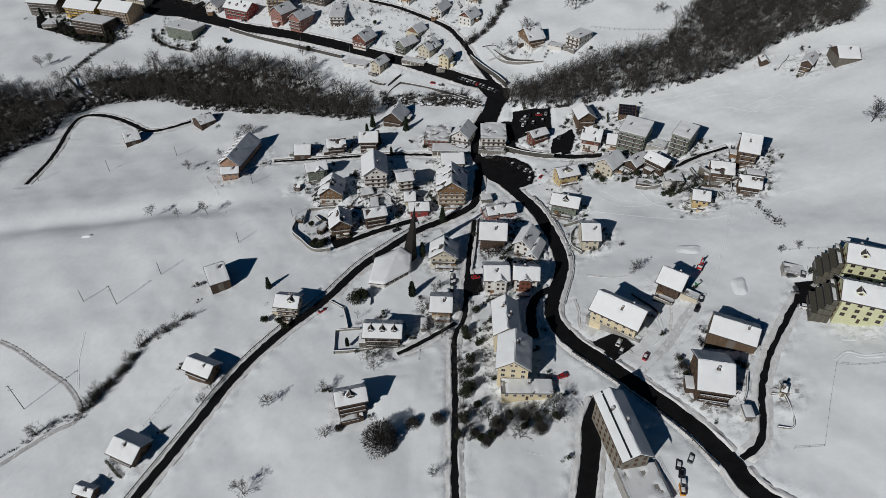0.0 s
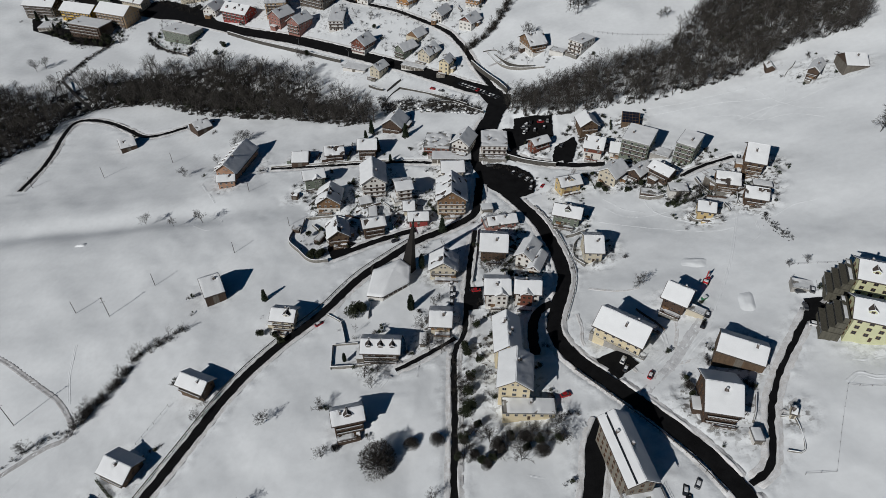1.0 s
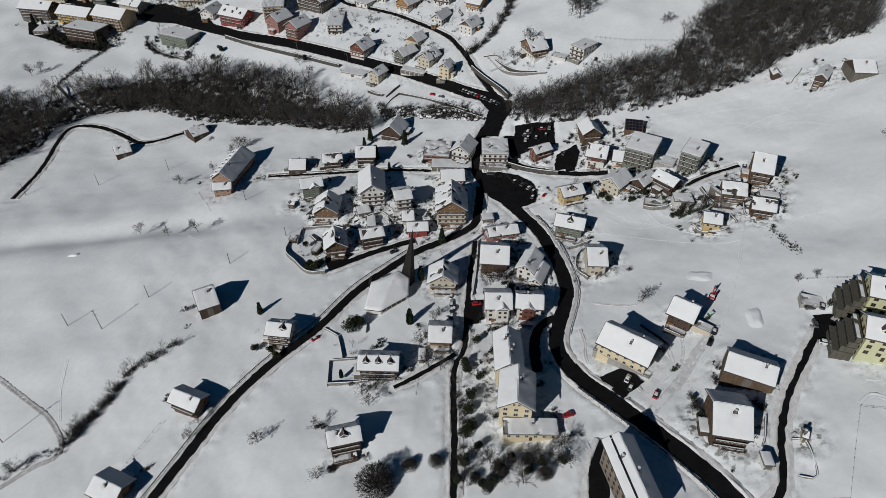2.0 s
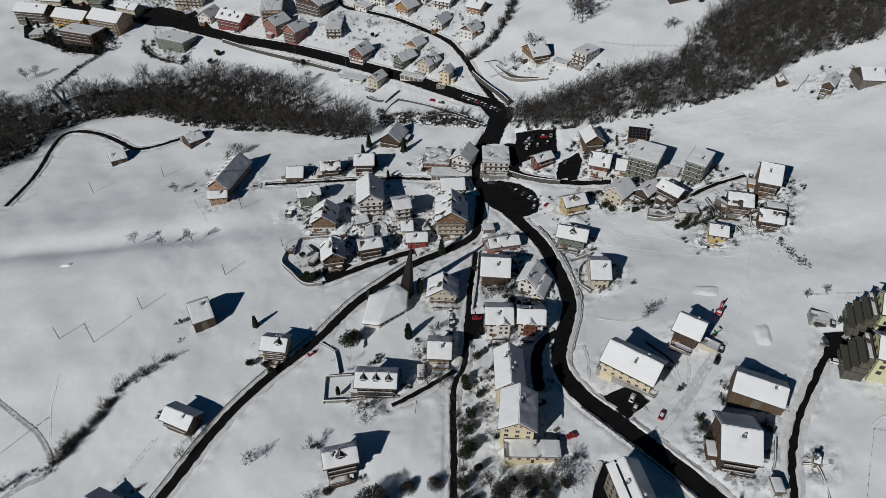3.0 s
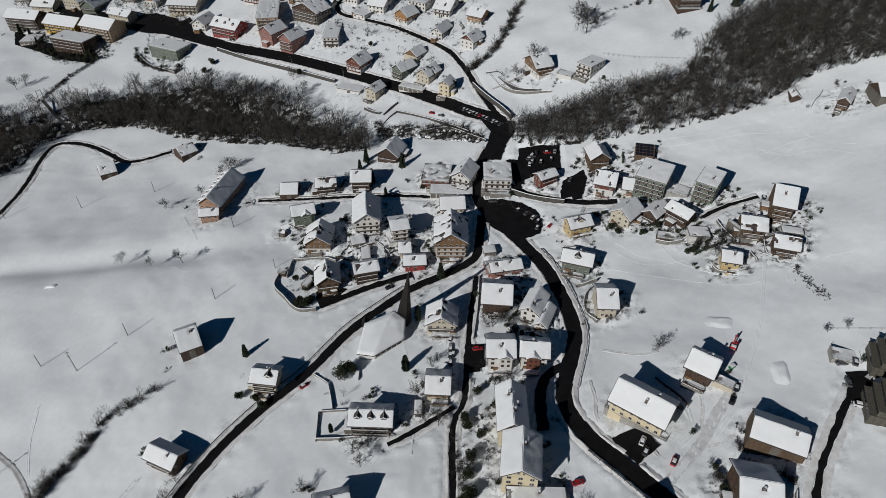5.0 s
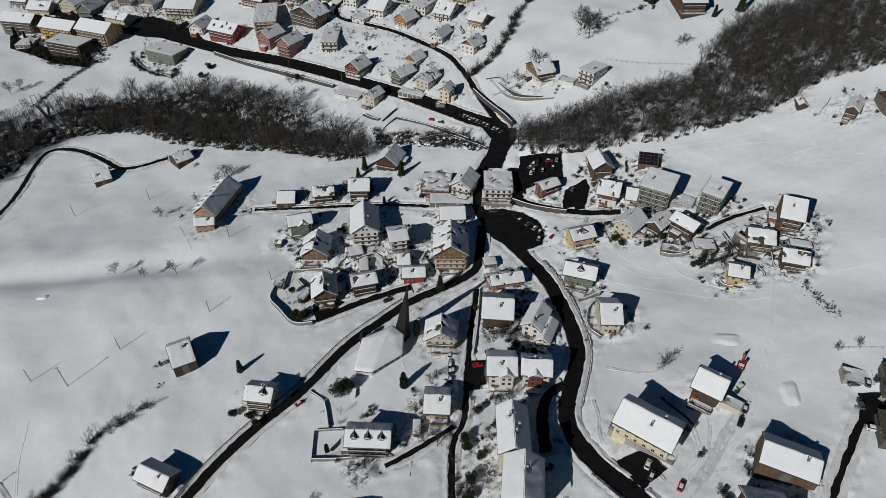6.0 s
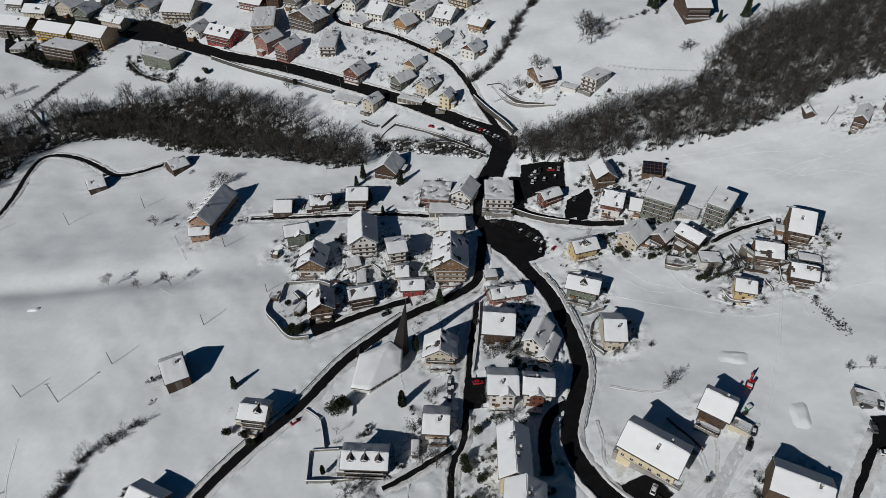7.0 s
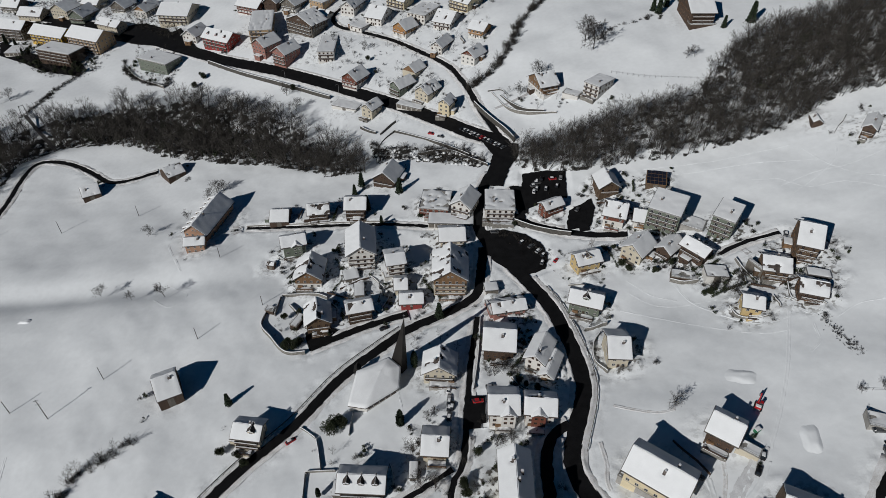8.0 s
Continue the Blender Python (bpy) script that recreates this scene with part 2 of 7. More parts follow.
def snow_bank(line, off, high, seed):
    a, n = sides_of(line)
    verts = []
    other = [(np.array(l), w) for l, w in ROAD_LINES if l is not line]

    def open_way(p):
        """True where another road or yard lies, so that no bank stands across it."""
        for l, w in other:
            if np.min(np.hypot(l[:, 0] - p[0], l[:, 1] - p[1])) < w / 2 + 0.9:
                return True
        for ring in YARD_RINGS:
            inside = False
            for (x0, y0), (x1, y1) in zip(ring, ring[1:] + ring[:1]):
                if (y0 > p[1]) != (y1 > p[1]) and p[0] < (x1 - x0) * (p[1] - y0) / (y1 - y0) + x0:
                    inside = not inside
            if inside:
                return True
        return False

    prof = ((-0.75, -0.2), (-0.45, 0.45), (-0.1, 1.0), (0.25, 0.8), (0.6, 0.45), (1.0, 0.3), (1.6, -0.2))
    for i in range(len(a)):
        amp = max(0.1, 0.55 + 0.9 * noise.noise((a[i][0] * 0.12, a[i][1] * 0.12, seed)))
        drop = 2.5 if open_way(a[i] + n[i] * off) else 0.0
        for s, z in prof:
            p = a[i] + n[i] * (off + math.copysign(1, off) * (s + 0.35 * noise.noise((a[i][0] * 0.3, a[i][1] * 0.3, seed + s))))
            j = 0.5 * noise.noise((p[0] * 0.6, p[1] * 0.6, seed)) + 0.3 * noise.noise((p[0] * 1.9, p[1] * 1.9, seed))
            verts.append((p[0], p[1], ground(p[0], p[1]) + high * amp * z + (j if z > 0 else 0) - drop))
    k = len(prof)
    faces = [(i * k + j, i * k + j + 1, (i + 1) * k + j + 1, (i + 1) * k + j) for i in range(len(a) - 1) for j in range(k - 1)]
    tagged(shape("snow_bank", verts, faces, BANK, smooth=True), "lumpy ploughed snow bank along the road's edge", "snow bank", kind="stuff")


road("road", 6.3, "asphalt", [(110.7, 88.8), (94.4, 101.4), (89.0, 113.4), (82.0, 126.4), (70.6, 142.1), (59.3, 156.3), (48.4, 169.8), (42.0, 182.2), (41.4, 194.7), (48.3, 218.0), (48.5, 232.3), (46.0, 248.2), (40.8, 267.4), (33.1, 282.6), (24.6, 296.7), (15.9, 309.4), (9.2, 324.5), (8.6, 339.8), (12.9, 361.1), (20.6, 373.9), (23.8, 385.0)])
road("road", 10.0, "asphalt", [(23.8, 385.0), (20.4, 395.1), (4.7, 408.4), (-18.9, 432.0), (-47.1, 457.0), (-90.6, 484.8), (-137.4, 509.4), (-188.5, 534.1), (-229.2, 558.0), (-274.1, 585.8), (-322.4, 614.5), (-368.9, 633.6), (-420.9, 648.5)])
road("road", 3.6, "asphalt", [(23.8, 385.0), (20.5, 400.4), (15.3, 414.1), (9.8, 429.6), (2.4, 454.2), (-3.5, 469.5), (-13.8, 490.2), (-35.5, 514.3), (-58.3, 533.9), (-81.9, 548.2), (-101.6, 559.8), (-108.6, 575.5), (-101.0, 593.6)])
road("lane", 4.0, "asphalt", [(24.5, 335.3), (32.9, 326.5), (41.1, 321.6), (54.4, 315.7), (67.5, 312.0), (80.5, 310.1)])
road("road", 4.8, "asphalt", [(-132.7, 95.9), (-122.1, 117.8), (-109.8, 142.7), (-96.0, 171.4), (-80.3, 193.0), (-63.5, 211.0), (-48.5, 233.3), (-32.8, 249.3), (-21.6, 259.4), (-3.9, 269.2), (7.7, 278.8), (10.0, 292.3), (11.1, 310.7)])
road("lane", 2.6, "asphalt", [(1.4, 92.5), (0.7, 107.4), (0.0, 125.0), (-0.2, 149.9), (-0.8, 179.9), (3.3, 193.1), (4.2, 215.8), (5.8, 241.4), (8.3, 264.8)])
road("lane", 2.6, "asphalt", [(-25.2, 174.1), (-15.3, 179.3), (-4.6, 186.4), (-0.7, 189.3)])
road("lane", 4.0, "asphalt", [(-65.6, 249.9), (-53.2, 256.2), (-41.2, 262.0), (-30.0, 266.2), (-23.2, 268.6)])
road("lane", 2.6, "asphalt", [(-120.1, 340.9), (-99.0, 338.8), (-79.4, 337.1), (-54.0, 335.3), (-35.2, 333.0), (-13.8, 328.6)])
road("lane", 3.4, "asphalt", [(-295.3, 344.3), (-293.5, 377.3), (-296.2, 406.9), (-295.3, 424.4), (-285.6, 429.2), (-267.8, 425.6), (-249.6, 416.2), (-235.7, 407.1), (-223.5, 406.1), (-202.9, 413.9)])
road("lane", 2.4, "asphalt", [(92.8, 113.6), (99.8, 118.4), (103.3, 126.5), (106.9, 138.6), (112.5, 150.2), (122.4, 164.6), (130.9, 176.1), (135.5, 182.2)])
road("lane", 4.5, "asphalt", [(42.0, 205.2), (34.9, 200.3), (32.0, 189.0), (31.9, 175.5)])
road("lane", 6.5, "asphalt", [(40.4, 93.6), (42.9, 104.2), (46.8, 120.6), (49.1, 132.9), (53.2, 141.5)])
road("lane", 5.5, "asphalt", [(61.2, 315.4), (60.8, 323.6), (60.5, 333.9)])
road("lane", 3.0, "asphalt", [(26.7, 354.8), (29.2, 343.2), (31.6, 330.0), (28.5, 324.2)])
road("lane", 2.6, "asphalt", [(115.8, 287.7), (122.1, 290.7), (129.1, 293.0), (136.0, 294.0), (142.3, 294.7)])
road("lane", 5.0, "asphalt", [(7.1, 205.7), (6.7, 213.4), (8.5, 218.1)])

# ---- yards and car parks of dark asphalt ----
YARD_RINGS = []


def yard(name, ring):
    """A cleared, dark patch with ragged edges that follows the ground."""
    YARD_RINGS.append(ring)
    rnd = random.Random(len(YARD_RINGS))
    pts = []
    for (x0, y0), (x1, y1) in zip(ring, ring[1:] + ring[:1]):
        n = max(1, int(math.hypot(x1 - x0, y1 - y0) / 1.5))
        pts += [(x0 + (x1 - x0) * i / n + rnd.uniform(-0.35, 0.35), y0 + (y1 - y0) * i / n + rnd.uniform(-0.35, 0.35)) for i in range(n)]
    bm = bmesh.new()
    bm.faces.new([bm.verts.new((x, y, 0)) for x, y in pts])
    for axis_no in (0, 1):
        lo, hi = min(p[axis_no] for p in pts), max(p[axis_no] for p in pts)
        c = lo + 3
        while c < hi:
            co, no = [0, 0, 0], [0, 0, 0]
            co[axis_no], no[axis_no] = c, 1
            bmesh.ops.bisect_plane(bm, geom=bm.verts[:] + bm.edges[:] + bm.faces[:], plane_co=co, plane_no=no)
            c += 3
    lift = 0.02 + 0.006 * len(YARD_RINGS)
    for v in bm.verts:
        v.co.z = ground(v.co.x, v.co.y) + lift
    bmesh.ops.recalc_face_normals(bm, faces=bm.faces)
    me = bpy.data.meshes.new(name)
    bm.to_mesh(me)
    bm.free()
    me.materials.append(ASPHALT)
    tagged(new(name, me), "cleared dark wet asphalt with ragged snow edges", name.replace("_", " "), kind="structure")


yard("square", [(10.1, 322.6), (21.2, 322.4), (32.3, 317.9), (39.8, 310.0), (42.2, 299.6), (40.2, 292.5), (34.0, 290.1), (27.8, 288.6), (22.0, 294.4), (16.8, 300.0), (11.9, 306.8)])
yard("junction", [(-7.5, 419.0), (11.2, 396.3), (16.8, 383.7), (13.8, 369.6), (13.7, 357.5), (22.4, 355.6), (25.8, 369.3), (31.2, 379.4), (31.6, 389.4), (23.6, 393.8), (11.2, 406.2)])
yard("car_park", [(33.1, 363.6), (44.4, 364.0), (55.7, 361.4), (54.9, 341.2), (42.4, 340.7), (33.9, 335.2), (31.6, 349.4)])
yard("yard", [(55.4, 331.8), (66.6, 338.3), (67.8, 331.4), (64.4, 318.9), (53.2, 317.4), (53.2, 322.7)])
yard("yard", [(26.7, 354.8), (34.2, 353.4), (34.6, 331.7), (29.0, 335.9)])
yard("yard", [(54.6, 170.1), (64.9, 174.0), (69.8, 165.7), (61.0, 158.9)])
yard("yard", [(134.1, 186.6), (141.6, 185.3), (137.6, 171.3), (131.1, 174.5)])
yard("yard", [(5.6, 221.1), (11.1, 221.3), (11.8, 207.9), (6.1, 207.7)])
yard("yard", [(-69.3, 259.3), (-63.4, 264.1), (-53.9, 260.2), (-59.3, 254.5), (-65.2, 249.3)])
yard("yard", [(-427.3, 618.7), (-415.7, 617.5), (-333.2, 579.1), (-312.3, 603.1), (-308.6, 613.6), (-319.9, 621.6), (-440.2, 643.0)])
yard("yard", [(-420.3, 606.0), (-374.1, 578.6), (-332.4, 566.4), (-315.7, 551.8), (-313.5, 536.3), (-348.0, 547.0), (-376.8, 564.1), (-404.6, 577.6)])
yard("yard", [(-307.0, 609.5), (-279.9, 594.4), (-251.1, 578.5), (-259.0, 598.3), (-285.8, 614.2), (-298.5, 615.2)])
yard("yard", [(-247.1, 596.9), (-219.9, 559.6), (-193.2, 542.5), (-229.2, 558.0), (-249.1, 572.9), (-255.1, 590.1)])

yard("car_park", [(-314.0, 605.0), (-293.2, 613.8), (-261.2, 599.3), (-241.3, 578.7), (-250.7, 568.9), (-282.9, 579.9), (-308.9, 592.7)])

WOOD_RINGS = [[(-363.7, 386.0), (-337.9, 343.0), (-331.3, 374.5), (-307.8, 402.9), (-305.7, 429.1), (-290.8, 444.6), (-269.2, 446.9), (-234.7, 443.7), (-205.0, 430.5), (-164.2, 416.1), (-131.5, 410.5), (-97.7, 393.2), (-81.9, 385.0), (-57.3, 385.9), (-69.7, 408.3), (-91.8, 428.0), (-114.9, 445.5), (-139.5, 464.3), (-173.5, 477.2), (-203.2, 489.7), (-224.9, 488.0), (-252.2, 489.8), (-276.0, 482.8), (-304.1, 477.0), (-316.5, 466.9), (-334.5, 452.4), (-380.8, 466.8), (-409.2, 465.0)], [(29.3, 368.1), (55.5, 359.2), (79.3, 360.3), (108.2, 360.1), (131.3, 362.7), (151.0, 364.8), (167.9, 367.9), (177.6, 373.7), (193.2, 381.8), (206.5, 383.0), (235.3, 381.2), (268.4, 457.8), (248.2, 459.0), (224.0, 464.8), (209.4, 458.4), (196.1, 455.6), (176.4, 453.0), (157.3, 440.5), (145.0, 424.6), (133.4, 408.8), (108.9, 400.2), (90.3, 399.6), (70.8, 393.0), (54.7, 387.6), (38.7, 384.0), (28.0, 386.8)], [(-52.6, 396.6), (-27.0, 389.9), (-6.5, 380.6), (9.8, 372.5), (13.7, 379.1), (6.5, 388.7), (-7.0, 397.1), (-28.0, 403.6), (-46.2, 408.9), (-62.1, 420.6)]]


for number, (line, width) in enumerate(ROAD_LINES):
    if width > 2:
        for side in (-1, 1):
            snow_bank(line, side * (width / 2 + 0.5), 0.55 if width > 5 else 0.38, number * 7 + side)

# ---- the snow-covered ground: one sheet out to the horizon ----
def axis(a, b, fine0, fine1, fine, coarse):
    v = list(np.arange(a, fine0, coarse)) + list(np.arange(fine0, fine1, fine)) + list(np.arange(fine1, b + coarse, coarse))
    step, lo, hi = coarse, [], []
    p = v[0]
    while p > -4200:
        step *= 1.35
        p -= step
        lo.append(p)
    p, step = v[-1], coarse
    while p < 4200:
        step *= 1.35
        p += step
        hi.append(p)
    return np.array(lo[::-1] + v + hi)


def relief(x, y):
    """Wind-packed hollows and drifts in the snow."""
    z = np.zeros_like(x)
    rs = np.random.RandomState(3)
    for wave, amp in ((70, 0.9), (38, 0.46), (19, 0.2), (9, 0.06)):
        for _ in range(5):
            t, ph = rs.uniform(0, math.pi), rs.uniform(0, 6.28)
            w = wave * rs.uniform(0.75, 1.3)
            z += amp / 2.5 * np.sin((x * math.cos(t) + y * math.sin(t)) * 6.283 / w + ph + 0.8 * np.sin((x * math.sin(t) - y * math.cos(t)) * 6.283 / (w * 1.7)))
    # a long shallow hollow across the western meadow
    z -= 3.2 * np.exp(-((y - 296 - 0.02 * (x + 170)) / 9.0) ** 2) * np.clip((-x - 95) / 60, 0, 1)
    z += 1.5 * np.exp(-((y - 318) / 14.0) ** 2) * np.clip((-x - 95) / 60, 0, 1)
    return z * 0.75


def build_ground():
    xs, ys = axis(-460, 300, -168, 172, 1.25, 4.0), axis(60, 720, 100, 416, 1.25, 4.0)
    gx, gy = np.meshgrid(xs, ys)
    z = land(gx, gy)
    near = np.full(gx.shape, 99.0)
    cut = np.zeros(gx.shape)
    for line, width in ROAD_LINES:
        a = np.array(line)[::2]
        lo, hi = a.min(0) - 14, a.max(0) + 14
        sel = (gx > lo[0]) & (gx < hi[0]) & (gy > lo[1]) & (gy < hi[1])
        px, py = gx[sel], gy[sel]
        best = np.full(px.shape, 99.0)
        for q in a:
            best = np.minimum(best, np.hypot(px - q[0], py - q[1]))
        near[sel] = np.minimum(near[sel], best - width / 2)
        cut[sel] = np.minimum(cut[sel], np.where(best < width / 2 + 2.2, -0.5, 0))
    for ring in YARD_RINGS:
        q = np.array(ring)
        mid = q.mean(0)
        q = mid + (q - mid) * (1 + 2.5 / np.linalg.norm(q - mid, axis=1).mean())
        inside = np.zeros(gx.shape, bool)
        for (x0, y0), (x1, y1) in zip(q, np.roll(q, -1, 0)):
            if y0 != y1:
                inside ^= ((y0 > gy) != (y1 > gy)) & (gx < (x1 - x0) * (gy - y0) / (y1 - y0) + x0)
        near = np.where(inside, -1, near)
        cut = np.where(inside, -0.5, cut)
    rough = np.clip((near - 2) / 14, 0, 1)
    z = z + cut + relief(gx, gy) * rough
    # shovelled and trampled snow round the houses
    lived = np.zeros(gx.shape)
    for hx, hy, hr in HOUSE_SPOTS:
        sel = (abs(gx - hx) < hr + 16) & (abs(gy - hy) < hr + 16)
        crowd = sum(math.hypot(hx - ox, hy - oy) < 34 for ox, oy, _ in HOUSE_SPOTS)
        lived[sel] = np.maximum(lived[sel], min(1.0 if hy < 440 else 0.55, 0.12 + 0.2 * crowd) * np.clip(1.25 - np.maximum(np.hypot(gx[sel] - hx, gy[sel] - hy) - hr, 0) / 7.5, 0, 1))
    lived = np.maximum(lived, 0.5 * np.clip(1.3 - near / 7.0, 0, 1) * (gy < 430))
    lived *= np.clip((near - 1.0) / 2.5, 0, 1)
    for i, j in zip(*np.nonzero(lived > 0.02)):
        p = (gx[i, j], gy[i, j])
        n = noise.noise((p[0] * 0.16, p[1] * 0.16, 1.0)) + 0.8 * noise.noise((p[0] * 0.42, p[1] * 0.42, 7.0)) + 0.35 * noise.noise((p[0] * 0.95, p[1] * 0.95, 3.0))
        z[i, j] += lived[i, j] * (1.5 * max(n, -0.4) + 0.35)
    z -= np.clip((np.hypot(gx, gy - 350) - 1500) / 3000, 0, 1) * 60
    # leaf litter and wet earth under the woods, the trees' shade coloured in
    shaded_litter = np.zeros(gx.shape)
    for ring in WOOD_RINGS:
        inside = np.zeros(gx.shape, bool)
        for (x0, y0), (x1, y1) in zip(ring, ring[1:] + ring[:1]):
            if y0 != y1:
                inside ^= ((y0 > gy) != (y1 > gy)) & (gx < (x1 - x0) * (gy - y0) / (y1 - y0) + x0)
        shaded_litter = np.where(inside, (0.93 if ring[0][0] < 0 else 0.78), shaded_litter)
    ny, nx = gx.shape
    verts = np.stack([gx, gy, z], 2).reshape(-1, 3)
    idx = np.arange(nx * ny).reshape(ny, nx)
    faces = np.stack([idx[:-1, :-1], idx[:-1, 1:], idx[1:, 1:], idx[1:, :-1]], 2).reshape(-1, 4)
    me = bpy.data.meshes.new("ground")
    me.from_pydata(verts.tolist(), [], faces.tolist())
    me.polygons.foreach_set("use_smooth", [True] * len(me.polygons))
    me.materials.append(FIELD)
    me.attributes.new("trodden", "FLOAT", "POINT").data.foreach_set("value", lived.ravel().astype(np.float32))
    me.attributes.new("shaded_litter", "FLOAT", "POINT").data.foreach_set("value", shaded_litter.ravel().astype(np.float32))
    ob = new("ground", me)
    tagged(ob, "deep wind-packed snow on sloping alpine meadows", "snow", kind="structure")
    return ob


def field_material():
    m = mat("field_snow", (0.845, 0.88, 0.90), 0.6, 0.03, 0.12, 0.0, spec=0.2)
    nt = m.node_tree
    b = nt.nodes["Principled BSDF"]
    co = nt.nodes.new("ShaderNodeTexCoord")
    fine = nt.nodes.new("ShaderNodeTexNoise")
    fine.inputs["Scale"].default_value, fine.inputs["Detail"].default_value = 0.45, 10
    mp = nt.nodes.new("ShaderNodeMapping")
    mp.inputs["Scale"].default_value = (1, 1, 1)
    nt.links.new(co.outputs["Object"], mp.inputs[0])
    nt.links.new(mp.outputs[0], fine.inputs["Vector"])
    bp = nt.nodes.new("ShaderNodeBump")
    bp.inputs["Strength"].default_value, bp.inputs["Distance"].default_value = 0.22, 0.22
    nt.links.new(fine.outputs["Fac"], bp.inputs["Height"])
    # where people and ploughs have been, the snow is lumpy and a little dirty
    att = nt.nodes.new("ShaderNodeAttribute")
    att.attribute_name = "trodden"
    lump = nt.nodes.new("ShaderNodeTexNoise")
    lump.inputs["Scale"].default_value, lump.inputs["Detail"].default_value, lump.inputs["Roughness"].default_value = 1.1, 6, 0.65
    nt.links.new(co.outputs["Object"], lump.inputs["Vector"])
    bp2 = nt.nodes.new("ShaderNodeBump")
    bp2.inputs["Distance"].default_value = 0.28
    nt.links.new(att.outputs["Fac"], bp2.inputs["Strength"])
    nt.links.new(lump.outputs["Fac"], bp2.inputs["Height"])
    nt.links.new(bp.outputs[0], bp2.inputs["Normal"])
    nt.links.new(bp2.outputs[0], b.inputs["Normal"])
    old = b.inputs["Base Color"].links[0].from_socket
    dirt = nt.nodes.new("ShaderNodeTexNoise")
    dirt.inputs["Scale"].default_value, dirt.inputs["Detail"].default_value = 0.5, 7
    nt.links.new(co.outputs["Object"], dirt.inputs["Vector"])
    rng = nt.nodes.new("ShaderNodeMapRange")
    rng.inputs[1].default_value, rng.inputs[2].default_value, rng.inputs[4].default_value = 0.51, 0.60, 0.95
    nt.links.new(dirt.outputs["Fac"], rng.inputs[0])
    mul = nt.nodes.new("ShaderNodeMath")
    mul.operation = "MULTIPLY"
    nt.links.new(rng.outputs[0], mul.inputs[0])
    often = nt.nodes.new("ShaderNodeMath")
    often.operation = "POWER"
    often.inputs[1].default_value = 2.2
    nt.links.new(att.outputs["Fac"], often.inputs[0])
    nt.links.new(often.outputs[0], mul.inputs[1])
    soil = nt.nodes.new("ShaderNodeMixRGB")
    soil.inputs[2].default_value = (0.085, 0.075, 0.062, 1)
    nt.links.new(mul.outputs[0], soil.inputs[0])
    nt.links.new(old, soil.inputs[1])
    # under the trees snow lies only in patches between litter darkened by painted shade
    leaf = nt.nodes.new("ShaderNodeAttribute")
    leaf.attribute_name = "shaded_litter"
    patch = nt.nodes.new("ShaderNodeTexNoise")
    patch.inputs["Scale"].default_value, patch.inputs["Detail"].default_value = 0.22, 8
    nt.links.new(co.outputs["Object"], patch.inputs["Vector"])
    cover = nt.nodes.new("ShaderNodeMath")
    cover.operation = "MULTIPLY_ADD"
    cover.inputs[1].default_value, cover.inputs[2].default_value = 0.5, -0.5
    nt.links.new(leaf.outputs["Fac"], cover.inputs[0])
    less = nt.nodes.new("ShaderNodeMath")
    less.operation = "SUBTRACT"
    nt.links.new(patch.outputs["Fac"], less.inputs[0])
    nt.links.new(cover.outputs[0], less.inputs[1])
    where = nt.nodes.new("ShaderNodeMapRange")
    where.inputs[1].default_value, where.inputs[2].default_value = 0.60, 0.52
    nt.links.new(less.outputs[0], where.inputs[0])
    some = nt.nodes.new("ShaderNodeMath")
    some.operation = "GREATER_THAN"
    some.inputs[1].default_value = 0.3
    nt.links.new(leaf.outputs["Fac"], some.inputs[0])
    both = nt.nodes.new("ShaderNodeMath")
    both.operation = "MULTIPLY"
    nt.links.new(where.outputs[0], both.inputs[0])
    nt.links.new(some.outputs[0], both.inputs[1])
    shaded_earth = nt.nodes.new("ShaderNodeMixRGB")
    shaded_earth.inputs[2].default_value = (0.038, 0.037, 0.034, 1)
    nt.links.new(both.outputs[0], shaded_earth.inputs[0])
    nt.links.new(soil.outputs[0], shaded_earth.inputs[1])
    nt.links.new(shaded_earth.outputs[0], b.inputs["Base Color"])
    return m


FIELD = field_material()
HOUSE_SPOTS = []


# ---- houses ----
def window_mesh(key, w, h, casing):
    """A casement of one piece: outer casing, mullion and two panes set back in it."""
    f, x, z, m = 0.08, w / 2, h / 2, 0.04
    xs, zs = (-x, -x + f, -m, m, x - f, x), (-z, -z + f, z - f, z)
    verts = [(px, -0.12, pz) for pz in zs for px in xs] + [(px, 0.02, pz) for px, pz in ((-x, -z), (x, -z), (x, z), (-x, z))]
    inner = {}
    faces, slots = [], []
    for j in range(3):
        for i in range(5):
            q = [j * 6 + i, j * 6 + i + 1, j * 6 + i + 7, j * 6 + i + 6]
            if j == 1 and i in (1, 3):
                for c in q:
                    inner[(c, i)] = len(verts)
                    verts.append((verts[c][0], -0.05, verts[c][2]))
                r = [inner[(c, i)] for c in q]
                faces.append(tuple(r))
                slots.append(1)
                for n in range(4):
                    faces.append((q[n], q[(n + 1) % 4], r[(n + 1) % 4], r[n]))
                    slots.append(0)
            else:
                faces.append(tuple(q))
                slots.append(0)
    for ring, back in (((0, 5), (24, 25)), ((5, 23), (25, 26)), ((23, 18), (26, 27)), ((18, 0), (27, 24))):
        faces.append((ring[0], back[0], back[1], ring[1]))
        slots.append(0)
    me = bpy.data.meshes.new("window")
    me.from_pydata(verts, [], faces)
    me.materials.append(casing)
    me.materials.append(GLASS)
    me.polygons.foreach_set("material_index", slots)
    return me


WINDOWS = {}


